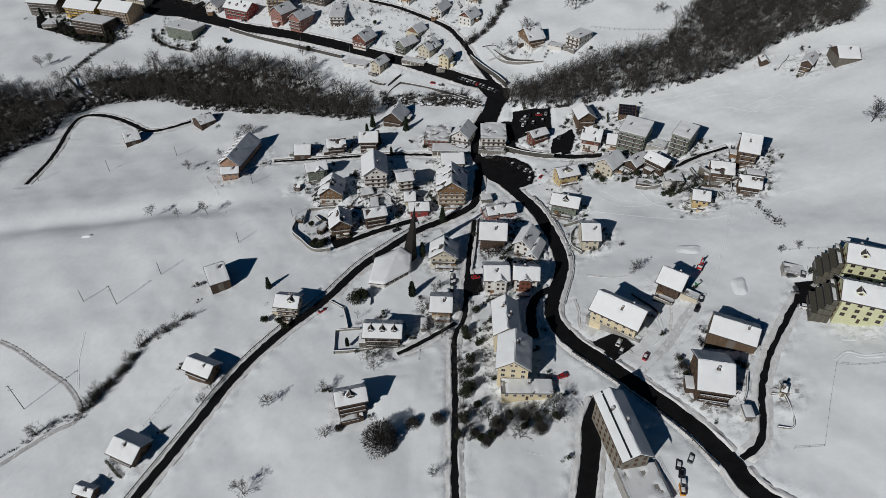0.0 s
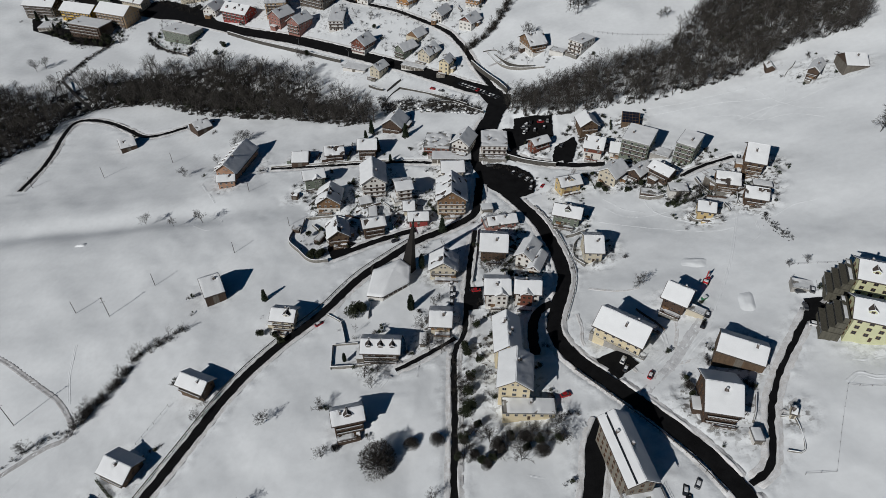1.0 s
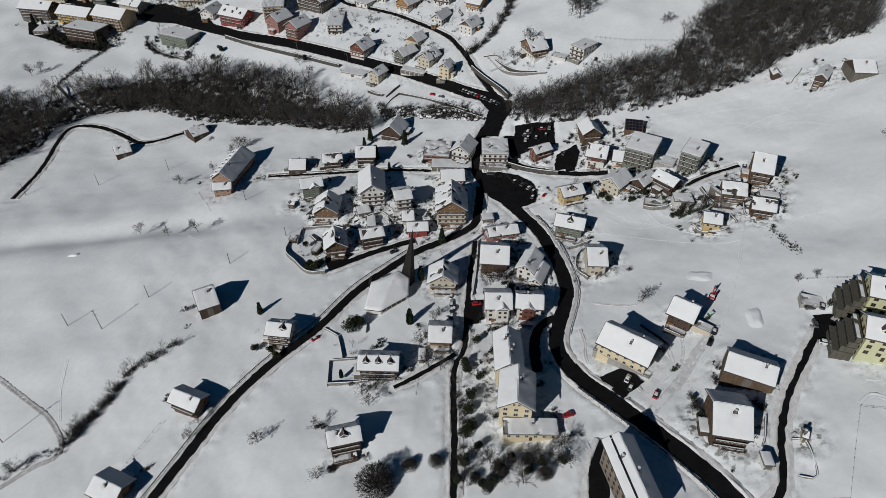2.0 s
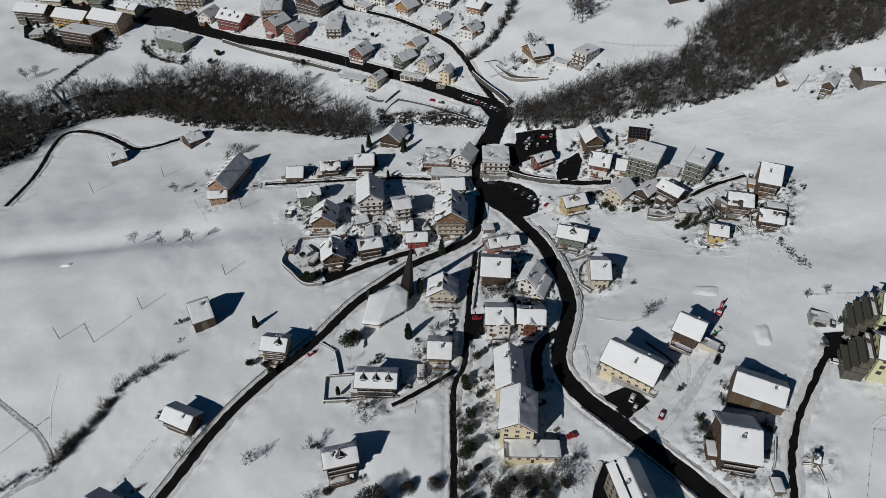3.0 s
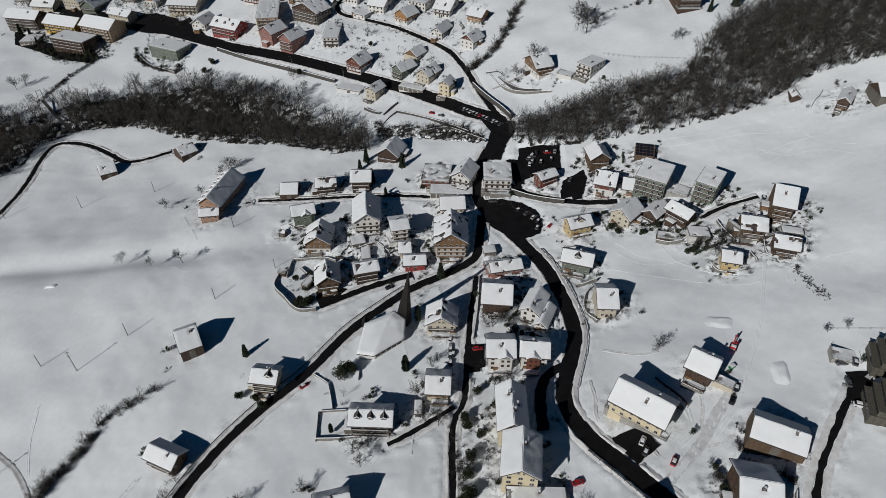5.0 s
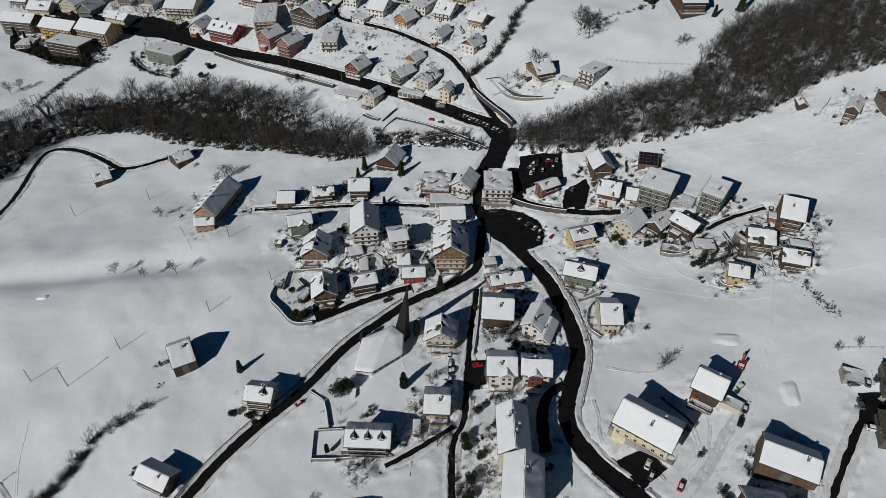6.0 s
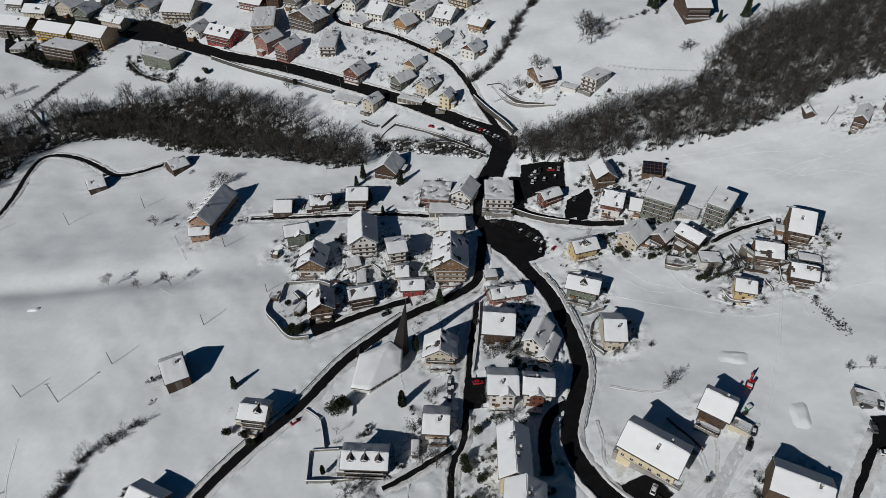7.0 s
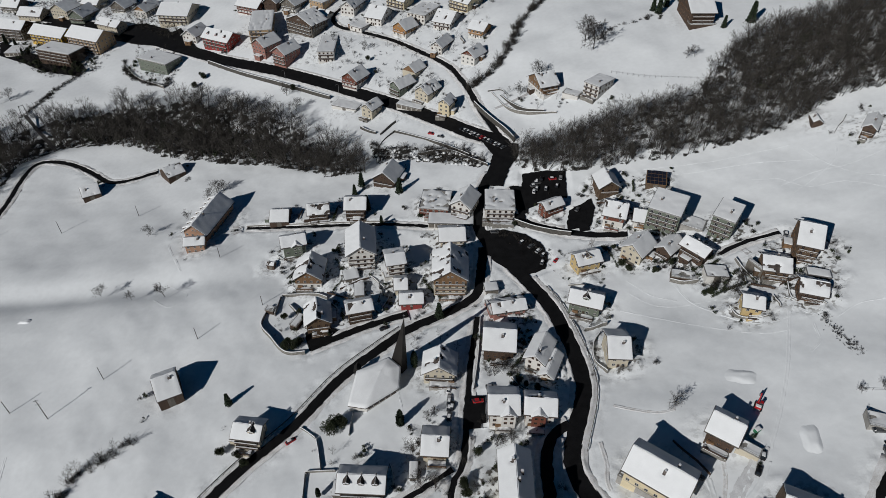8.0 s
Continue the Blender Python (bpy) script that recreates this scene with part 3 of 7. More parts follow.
def window_at(parent, x, y, z, yaw, w, h, casing):
    key = (round(w, 1), round(h, 1), casing.name)
    if key not in WINDOWS:
        WINDOWS[key] = window_mesh(key, w, h, casing)
    ob = new("window", WINDOWS[key])
    ob.parent = parent
    ob.matrix_basis = pose(x, y, z, 0, 0, yaw)
    return ob


def snow_slab(k, corners, thick, seed, bald=0.0, holes=()):
    """A soft layer of snow on a sloping quad: corners eave-left, eave-right, ridge-right, ridge-left. It thins at the eaves, and may have slid off in patches."""
    e0, e1, r1, r0 = [Vector(c) for c in corners]
    lu, lv = (e1 - e0).length, (r0 - e0).length
    nu, nv = max(6, min(26, int(lu / 0.7))), max(5, min(18, int(lv / 0.7)))
    base = len(k.v)
    up = (e1 - e0).cross(r0 - e0).normalized()
    for j in range(nv + 1):
        v = j / nv
        for i in range(nu + 1):
            u = i / nu
            p = (e0 * (1 - u) + e1 * u) * (1 - v) + (r0 * (1 - u) + r1 * u) * v
            edge = min(u * lu, (1 - u) * lu, v * lv + 0.12)
            t = thick * min(1.0, 0.62 + max(edge, 0) / 0.9)
            n1 = noise.noise((p.x * 0.35 + seed, p.y * 0.35, seed * 1.7))
            t *= 1 + 0.35 * n1
            if bald > 0 and noise.noise((p.x * 0.28 + seed * 3.1, p.y * 0.28 + seed, 5.0)) > 0.42 - bald:
                t = -0.06
            for hx, hy, hr in holes:
                if math.hypot(p.x - hx, p.y - hy) < hr * (1 + 0.4 * n1):
                    t = -0.06
            k.v.append(tuple(p + up * t))
    for j in range(nv):
        for i in range(nu):
            a = base + j * (nu + 1) + i
            k.f.append((a, a + 1, a + nu + 2, a + nu + 1))
            k.s.append(0)
    # a skirt round the rim, down to the roof
    rim = [base + i for i in range(nu + 1)] + [base + j * (nu + 1) + nu for j in range(1, nv + 1)] + [base + nv * (nu + 1) + i for i in range(nu - 1, -1, -1)] + [base + j * (nu + 1) for j in range(nv - 1, 0, -1)]
    low = len(k.v)
    for q in rim:
        p = Vector(k.v[q])
        k.v.append(tuple(p))
        k.v.append(tuple(p - up * (thick + 0.05)))
    for a in range(len(rim)):
        b = (a + 1) % len(rim)
        k.f.append((low + 2 * a, low + 2 * a + 1, low + 2 * b + 1, low + 2 * b))
        k.s.append(0)


def chimney(parent, x, y, z0, z1, size=0.7):
    k = Kit()
    k.box(x - size / 2, x + size / 2, y - size / 2, y + size / 2, z0, z1)
    k.box(x - size / 2 - 0.1, x + size / 2 + 0.1, y - size / 2 - 0.1, y + size / 2 + 0.1, z1, z1 + 0.12)
    c = k.made("chimney", CHIMNEY, parent)
    s = Kit().box(x - size / 2, x + size / 2, y - size / 2, y + size / 2, z1 + 0.124, z1 + 0.30)
    s.made("snow_cap", SNOW, c)
    return c


def balcony(parent, x0, x1, y, z, deep, wood, side=-1):
    k = Kit()
    ya, yb = (y - deep, y) if side < 0 else (y, y + deep)
    k.box(x0, x1, ya, yb, z - 0.16, z)
    rail = ya if side < 0 else yb - 0.06
    k.box(x0, x1, rail, rail + 0.06, z + 0.86, z + 0.98)
    n = max(4, int((x1 - x0) / 0.42))
    for i in range(n):
        a = x0 + (x1 - x0) * i / n
        k.box(a, a + 0.30 * (x1 - x0) / n / 0.42, rail + 0.01, rail + 0.05, z + 0.02, z + 0.86)
    for a in (x0, x1 - 0.06):
        k.box(a, a + 0.06, ya, yb, z + 0.02, z + 0.95)
    b = k.made("balcony", wood, parent)
    s = Kit().box(x0 + 0.1, x1 - 0.1, ya + 0.12, yb - 0.3, z + 0.004, z + 0.22)
    s.made("snow_layer", SNOW, b)
    Kit().box(x0 + 0.05, x1 - 0.05, rail - 0.06, rail + 0.12, z + 0.984, z + 1.14).made("snow_ledge", SNOW, b)
    return b


def dormer(parent, x, yw, ze, slope, w, high, wallm, casing, out):
    """A gabled dormer that stands on a roof slope and faces -y (out=-1) or +y."""
    k = Kit()
    deep = high / max(slope, 0.2) + 0.3
    ya, yb = yw, yw - out * deep
    lo, hi = min(ya, yb), max(ya, yb)
    k.box(x - w / 2, x + w / 2, lo, hi, ze - 0.2, ze + high)
    g = w * 0.35
    k.poly([(x - w / 2, ya, ze + high), (x + w / 2, ya, ze + high), (x, ya, ze + high + g)])
    d = k.made("dormer", wallm, parent)
    back = yb - out * (g / max(slope, 0.2))
    o = 0.25
    s = Kit()
    rk = Kit()
    for sx in (-1, 1):
        e = x + sx * (w / 2 + o)
        zz = ze + high - o * 0.7
        pts = [(e, ya + out * o, zz), (e, yb, zz), (x, back, ze + high + g), (x, ya + out * o, ze + high + g)]
        rk.poly(pts)
        rk.poly([(p[0], p[1], p[2] - 0.12) for p in reversed(pts)])
        if sx * out > 0:
            pts = [pts[0], pts[1], pts[2], pts[3]]
        q = [pts[0], pts[1], pts[2], pts[3]] if sx * -out < 0 else [pts[1], pts[0], pts[3], pts[2]]
        snow_slab(s, [(a[0], a[1], a[2] + 0.02) for a in q], 0.25, x + sx)
    rk.made("roof", ROOFING, d)
    s.made("snow_layer", SNOW, d, smooth=True)
    window_at(d, x, ya, ze + high * 0.55, 0 if out < 0 else 180, min(1.1, w * 0.55), min(1.1, high * 0.7), casing)
    return d


HOUSE_NO = [0]
ROOF_WORDS = {"x": "under a snow-laden gable roof", "y": "under a snow-laden gable roof", "f": "under a flat roof with thick snow", "s": "with a roof of dark solar panels"}


def house(kind, x, y, yaw, w, d, h, ridge, style, pitch=None, over=None, stack=1, dormers=0, loggia=0, bald=None, sink=5.0, cross=0, words="", two=None, windows=True, saw=0, strip=0, gable=None):
    """A building by its roof's outline w by d and the height h of its eaves over the ground at its middle. ridge: along x or y, f for flat, s for a solar roof."""
    HOUSE_NO[0] += 1
    rnd = random.Random(HOUSE_NO[0] * 13)
    lower, upper, casing, colour = STYLES[style]
    small = kind in ("garage", "hut", "carport", "barn")
    if two is not None:
        upper = two
    over = over if over is not None else (0.3 if small else 0.45 if ridge == "f" else min(1.25, 0.11 * min(w, d) + 0.1))
    pitch = pitch if pitch is not None else (0.06 if ridge == "f" else  rnd.uniform(0.68, 0.76) if ridge == "y" else rnd.uniform(0.52, 0.62))
    if ridge in "xy":
        pitch = min(pitch, 6.2 / (max(w if ridge == "y" else d, 1) / 2))
    if bald is None:
        bald = rnd.choice((0, 0, 0, 0, 0.08))
    names = {"guesthouse": "guesthouse", "flats": "apartment_building", "apartments": "apartment_building", "villa": "villa", "farm": "farmhouse", "annex": "school_annex", "school": "school"}
    label = words or f"{colour} {names.get(kind, kind).replace('_', ' ')} {ROOF_WORDS[ridge]}"
    z = ground(x, y)
    HOUSE_SPOTS.append((x, y, max(w, d) / 2))
    top = thing(names.get(kind, kind), x, y, z, yaw, label, names.get(kind, kind).replace("_", " "))
    # from here the ridge runs along local y when turned
    if ridge == "y":
        W, D, rot = d, w, 90
    else:
        W, D, rot = w, d, 0
    turn = pose(0, 0, 0, 0, 0, rot)
    a, b = W / 2 - over, D / 2 - over          # half sizes of the walls; the ridge runs along x
    rise = pitch * D / 2
    ew = h + pitch * over                      # wall height at the eaves side
    low = h - 2.75 if upper is not None and upper is not lower and h > 4.2 else None
    if ridge == "s":
        rise = 0.0

    def put(k, name, mats, label="", smooth=False, parent=top):
        o = k.made(name, mats, parent, label, smooth)
        if parent is top:
            o.matrix_basis = turn
        return o

    k = Kit()
    zl = low if low is not None else ew
    k.box(-a, a, -b, b, -sink, zl if ridge in "xy" else h - 0.25)
    put(k, "wall", lower)
    if low is not None and ridge in "xy":
        k = Kit()
        k.box(-a - 0.06, a + 0.06, -b - 0.06, b + 0.06, low, ew - 0.1)
        put(k, "upper_wall", upper)
    if ridge in "xy":
        for sx in (-1, 1):
            k = Kit()
            gx = sx * (a + (0.05 if low is not None else 0.0))
            ring = [(gx, -b, ew - 0.12), (gx, b, ew - 0.12), (gx, 0, h + rise - 0.12)]
            inner = [(gx - sx * 0.3, p[1], p[2]) for p in ring]
            k.poly(ring if sx > 0 else ring[::-1])
            k.poly(inner[::-1] if sx > 0 else inner)
            for i in range(3):
                k.poly([ring[i], inner[i], inner[(i + 1) % 3], ring[(i + 1) % 3]])
            put(k, "gable_wall", upper or lower)
        # roof slabs with a deep eave
        k = Kit()
        X, Y, th = W / 2, D / 2, 0.22
        for sy in (-1, 1):
            e, r = (sy * Y, h), (0.0, h + rise)
            pts = [(-X, e[0], e[1]), (X, e[0], e[1]), (X, r[0], r[1]), (-X, r[0], r[1])]
            if sy > 0:
                pts = [pts[1], pts[0], pts[3], pts[2]]
            k.poly(pts)
            lowp = [(p[0], p[1], p[2] - th) for p in pts]
            k.poly(lowp[::-1])
            for i in (0, 1, 3):
                j = (i + 1) % 4
                k.poly([pts[i], lowp[i], lowp[j], pts[j]])
        roof = put(k, "roof", ROOFING)
        s = Kit()
        holes = []
        spots = []
        for c in range(stack):
            cx, cy = rnd.uniform(-0.55, 0.55) * a, rnd.choice((-1, -1, 1)) * rnd.uniform(0.12, 0.45) * b
            spots.append((cx, cy))
            holes.append((cx, cy, 0.9))
        for sy in (-1, 1):
            q = [(-X + 0.2, sy * (Y - 0.22), h + 0.03 + 0.22 * pitch), (X - 0.2, sy * (Y - 0.22), h + 0.03 + 0.22 * pitch), (X - 0.2, 0, h + rise + 0.03), (-X + 0.2, 0, h + rise + 0.03)]
            if sy > 0:
                q = [q[1], q[0], q[3], q[2]]
            snow_slab(s, q, 0.32, HOUSE_NO[0] + sy * 0.3, bald, holes)
        put(s, "snow_layer", SNOW, "thick white snow", True)
        for cx, cy in spots:
            zc = h + rise - abs(cy) * pitch * D / 2 / max(D / 2, 0.1) * (rise / max(rise, 0.01)) * 1.0
            c = chimney(top, 0, 0, zc - 0.5, zc + 1.15, rnd.uniform(0.55, 0.8))
            c.matrix_basis = turn @ pose(cx, cy, 0)
        for i in range(dormers):
            px = -a + 2 * a * (i + 0.5) / dormers if dormers > 1 else cross
            py = -b * 0.72
            dm = dormer(top, px, py, h + (D / 2 - abs(py)) * pitch + 0.05, pitch, 2.6 if dormers == 1 else 2.0, 1.35, upper or lower, casing, -1)
            dm.matrix_basis = turn
        if gable:
            # a gabled front that breaks through the eaves
            gx, gw, gm = gable[0] * W, gable[1] * W, gable[2] or lower
            g = min(gw / 2 * 0.62, rise * 0.9)
            yf, yr, yk = -b - 0.9, -Y * 0.6, -Y * (1 - g / rise)
            k = Kit().box(gx - gw / 2, gx + gw / 2, yf, yr, -sink, h + 0.3)
            k.poly([(gx - gw / 2, yf, h + 0.3), (gx + gw / 2, yf, h + 0.3), (gx, yf, h + g + 0.3)])
            gf = put(k, "gable_front", gm)
            k, s = Kit(), Kit()
            for sx in (-1, 1):
                xe, ze, zr, yo = gx + sx * (gw / 2 + 0.5), h - 0.05, h + g + 0.35, yf - 0.8
                pts = [(xe, yo, ze), (xe, yr, ze), (gx, yk + 0.4, zr), (gx, yo, zr)]
                k.poly(pts)
                k.poly([(p[0], p[1], p[2] - 0.18) for p in reversed(pts)])
                k.poly([pts[0], pts[3], (gx, yo, zr - 0.18), (xe, yo, ze - 0.18)])
                q = [pts[0], pts[1], pts[2], pts[3]] if sx > 0 else [pts[1], pts[0], pts[3], pts[2]]
                snow_slab(s, [(p[0], p[1], p[2] + 0.02) for p in q], 0.3, gx + sx)
            k.made("eaves", ROOFING, gf)
            s.made("snow_layer", SNOW, gf, smooth=True)
            for lev in (h + 0.4, h - 1.9, h - 4.6):
                for px in ((gx,) if lev > h else (gx - gw * 0.22, gx + gw * 0.22)):
                    window_at(gf, px, yf - 0.01, lev, 0, 1.1, 1.2, casing)
        if strip:
            k = Kit()
            f = lambda v: (Y - Y * v, h + rise * v)
            (y0, z0), (y1, z1) = f(0.46), f(0.56)
            k.poly([(-X + 0.3, y0, z0 + 0.45), (X - 0.3, y0, z0 + 0.45), (X - 0.3, y1, z1 + 0.45), (-X + 0.3, y1, z1 + 0.45)])
            k.poly([(-X + 0.3, y0, z0), (X - 0.3, y0, z0), (X - 0.3, y0, z0 + 0.45), (-X + 0.3, y0, z0 + 0.45)])
            put(k, "skylight_strip", GLASS, "dark glazed strip")
        for i in range(saw):
            # small shed dormers in a row along one slope
            px = -X + 2 * X * (i + 0.6) / saw
            sg = 1 if rot == 90 else -1
            y0, y1 = sg * Y * 0.92, sg * Y * 0.35
            z0, z1 = h + rise * 0.08, h + rise * 0.65
            k = Kit()
            k.poly([(px - 0.9, y0, z0), (px + 0.9, y0, z0), (px + 0.9, y0, z0 + 1.5), (px - 0.9, y0, z0 + 1.5)])
            k.poly([(px - 0.9, y0, z0), (px - 0.9, y0, z0 + 1.5), (px - 0.9, y1, z1 + 0.1)])
            k.poly([(px + 0.9, y0, z0), (px + 0.9, y1, z1 + 0.1), (px + 0.9, y0, z0 + 1.5)])
            dm = put(k, "dormer", WOOD_DARK)
            s = Kit()
            snow_slab(s, ([(px - 1.0, y0 + sg * 0.2, z0 + 1.45), (px + 1.0, y0 + sg * 0.2, z0 + 1.45), (px + 1.0, y1, z1 + 0.2), (px - 1.0, y1, z1 + 0.2)] if sg < 0 else [(px + 1.0, y0 + sg * 0.2, z0 + 1.45), (px - 1.0, y0 + sg * 0.2, z0 + 1.45), (px - 1.0, y1, z1 + 0.2), (px + 1.0, y1, z1 + 0.2)]), 0.28, i)
            s.made("snow_layer", SNOW, dm, smooth=True)
    elif ridge == "f":
        X, Y = W / 2, D / 2
        tilt = 0.13 * D if kind == "flats" and y < 400 else 0.0      # the back edge stands higher
        k = Kit().box(-X, X, -Y, Y, h - 0.3, h)
        k.v = [(px, py, pz + tilt * (py + Y) / (2 * Y)) for px, py, pz in k.v]
        if tilt:
            for sx in (-1, 1):
                k.poly([(sx * a, -b, h - 0.3), (sx * a, b, h - 0.3), (sx * a, b, h - 0.3 + tilt * (b + Y) / (2 * Y)), (sx * a, -b, h - 0.3 + tilt * (Y - b) / (2 * Y))][::sx])
            k.poly([(a, b, h - 0.3), (-a, b, h - 0.3), (-a, b, h - 0.3 + tilt * 0.95), (a, b, h - 0.3 + tilt * 0.95)])
        put(k, "roof", CONCRETE if h > 4 else ROOFING)
        k = Kit()
        for bx in ((-X, X, -Y, -Y + 0.18), (-X, X, Y - 0.18, Y), (-X, -X + 0.18, -Y + 0.18, Y - 0.18), (X - 0.18, X, -Y + 0.18, Y - 0.18)):
            k.box(*bx, h + 0.003, h + 0.22)
        k.v = [(px, py, pz + tilt * (py + Y) / (2 * Y)) for px, py, pz in k.v]
        put(k, "parapet", METAL)
        s = Kit()
        q = [(-X + 0.22, -Y + 0.22, h + 0.03), (X - 0.22, -Y + 0.22, h + 0.03), (X - 0.22, Y - 0.22, h + 0.05 + tilt), (-X + 0.22, Y - 0.22, h + 0.05 + tilt)]
        holes = [(rnd.uniform(-0.6, 0.6) * a, rnd.uniform(-0.5, 0.5) * b, 0.6)] if h > 4 else []
        snow_slab(s, q, 0.42, HOUSE_NO[0], bald * 0.5, holes)
        put(s, "snow_layer", SNOW, "thick white snow", True)
        for hx, hy, _ in holes:
            c = chimney(top, 0, 0, h - 0.1, h + 1.3 + tilt * 0.5, 0.8)
            c.matrix_basis = turn @ pose(hx, hy, 0)
    else:
        X, Y = W / 2, D / 2
        k = Kit()
        pts = [(-X, -Y, h - 0.4), (X, -Y, h - 0.4), (X, Y, h + 2.6), (-X, Y, h + 2.6)]
        k.poly(pts)
        lowp = [(p[0], p[1], p[2] - 0.2) for p in pts]
        k.poly(lowp[::-1])
        for i in range(4):
            j = (i + 1) % 4
            k.poly([pts[i], lowp[i], lowp[j], pts[j]])
        for sx in (-1, 1):
            k.poly([(sx * a, -b, h - 0.3), (sx * a, b, h - 0.3), (sx * a, b, h + 2.2)][::sx])
        k.poly([(-a, b, h - 0.3), (a, b, h - 0.3), (a, b, h + 2.2), (-a, b, h + 2.2)])
        put(k, "roof", WOOD)
        for i in range(5):
            for j in range(4):
                g = Kit()
                u0, u1 = -X + 0.3 + (2 * X - 0.6) * i / 5, -X + 0.3 + (2 * X - 0.6) * (i + 1) / 5 - 0.12
                v0, v1 = j / 4 + 0.02, (j + 1) / 4 - 0.01
                f = lambda v: (-Y + 2 * Y * v, h - 0.4 + 3.0 * v)
                (y0, z0), (y1, z1) = f(v0), f(v1)
                g.poly([(u0, y0, z0 + 0.12), (u1, y0, z0 + 0.12), (u1, y1, z1 + 0.12), (u0, y1, z1 + 0.12)])
                g.poly([(u0, y0, z0 + 0.02), (u1, y0, z0 + 0.02), (u1, y0, z0 + 0.12), (u0, y0, z0 + 0.12)])
                put(g, "solar_panel", SOLAR)
    # windows, storey by storey, on all four sides
    if kind in ("garage", "carport", "hut", "barn"):
        k = Kit()
        if kind == "garage":
            n = max(1, int(2 * a / 3.2))
            for i in range(n):
                x0 = -a + 2 * a * i / n + 0.25
                k.box(x0, x0 + 2 * a / n - 0.5, -b - 0.05, -b + 0.02, -0.4, h - 0.6)
        else:
            k.box(-min(1.3, a * 0.5), min(1.3, a * 0.5), -b - 0.05, -b + 0.02, -1.0, h - 0.6)
        put(k, "door", WOOD_GREY if style != "wood_grey" else WOOD_DARK)
        return top
    if not windows:
        return top
    corner = [Vector((x, y, 0)) + Matrix.Rotation(radians(yaw + rot), 3, "Z") @ Vector((sx * a, sy * b, 0)) for sx, sy in ((0, -1), (1, 0), (0, 1), (-1, 0))]
    foot = [ground(c.x, c.y) - z for c in corner]
    big = kind in ("flats", "apartments", "school")
    ww, wh = (1.5, 1.5) if big else (1.2, 1.35)
    for side, (half, dist, ang) in enumerate(((a, b, 0), (b, a, 90), (a, b, 180), (b, a, 270))):
        n = max(1, int(2 * half / (2.9 if not big else 3.3)))
        face = pose(0, 0, 0, 0, 0, rot + ang)
        off = dist + (0.07 if low is not None else 0.01)
        level, first = h - 1.45, True
        if ridge in "xy" and side in (1, 3) and rise > 2.2:
            for px in (-0.9, 0.9):
                p = face @ Vector((px, -dist - 0.06, h + rise * 0.32))
                window_at(top, p.x, p.y, p.z, rot + ang, 0.9, 1.1, casing)
        while level - wh / 2 > foot[side] + 0.6:
            o = dist + 0.01 if low is not None and level < low else off
            for i in range(n):
                if n > 2 and rnd.random() < 0.08:
                    continue
                px = -half + 2 * half * (i + 0.5) / n
                p = face @ Vector((px, -o, level))
                window_at(top, p.x, p.y, p.z, rot + ang, ww, wh, casing)
            first = False
            level -= 2.75
    if kind in ("chalet", "guesthouse", "flats", "hotel") or loggia or (kind == "house" and w > 10 and rnd.random() < 0.45):
        level = h - 2.75
        side = 0 if rot == 0 else 3
        half, dist, ang = ((a, b, 0), (b, a, 270))[0 if rot == 0 else 1]
        count = 0
        while level > foot[side] + 1.2 and count < 4:
            bal = balcony(top, -half * 0.92, half * 0.92, -dist - 0.08, level, 1.15, upper or WOOD_DARK)
            bal.matrix_basis = pose(0, 0, 0, 0, 0, rot + ang)
            level -= 2.75
            count += 1
    # a low lean-to against one side
    if kind in ("house", "chalet") and w > 9 and rnd.random() < 0.55:
        side = rnd.choice((1, 3, 2, 0)) if rot == 0 else rnd.choice((0, 1, 3))
        half, dist, ang = ((a, b, 0), (b, a, 90), (a, b, 180), (b, a, 270))[side]
        lw, ld, lx = min(half * 1.2, rnd.uniform(3.5, 6)), rnd.uniform(2.2, 3.4), rnd.uniform(-0.35, 0.35) * half
        fz = foot[side] + rnd.uniform(2.3, 2.9)
        k = Kit().box(lx - lw / 2, lx + lw / 2, -dist - ld, -dist - 0.003, fz - 6, fz)
        an = k.made("lean_to", rnd.choice((lower, WOOD, WOOD_DARK)), top)
        an.matrix_basis = pose(0, 0, 0, 0, 0, rot + ang)
        k = Kit().box(lx - lw / 2 - 0.3, lx + lw / 2 + 0.3, -dist - ld - 0.35, -dist - 0.01, fz + 0.004, fz + 0.16)
        k.made("eave", ROOFING, an)
        s = Kit()
        snow_slab(s, [(lx - lw / 2 - 0.22, -dist - ld - 0.25, fz + 0.18), (lx + lw / 2 + 0.22, -dist - ld - 0.25, fz + 0.18), (lx + lw / 2 + 0.22, -dist - 0.1, fz + 0.3), (lx - lw / 2 - 0.22, -dist - 0.1, fz + 0.3)], 0.34, x)
        s.made("snow_layer", SNOW, an, smooth=True)
        window_at(an, lx, -dist - ld - 0.01, fz - 1.2, 0, 1.1, 1.0, casing)
    # a raised terrace with a snowy deck before the house, held by a low wall
    if kind in ("house", "chalet", "guesthouse", "hotel", "villa", "flats") and y < 470 and rnd.random() < 0.75:
        side = 0 if rot == 0 else 3
        half, dist, ang = ((a, b, 0), (b, a, 270))[0 if rot == 0 else 1]
        tw, td, tx = half * rnd.uniform(1.1, 1.9), rnd.uniform(2.2, 4.2), rnd.uniform(-0.3, 0.3) * half
        fz = foot[side] + rnd.uniform(0.5, 1.5)
        k = Kit().box(tx - tw / 2, tx + tw / 2, -dist - td, -dist - 0.004, fz - 6, fz)
        te = k.made("terrace", rnd.choice((STONE, STONE, CONCRETE, lower)), top)
        te.matrix_basis = pose(0, 0, 0, 0, 0, rot + ang)
        s = Kit()
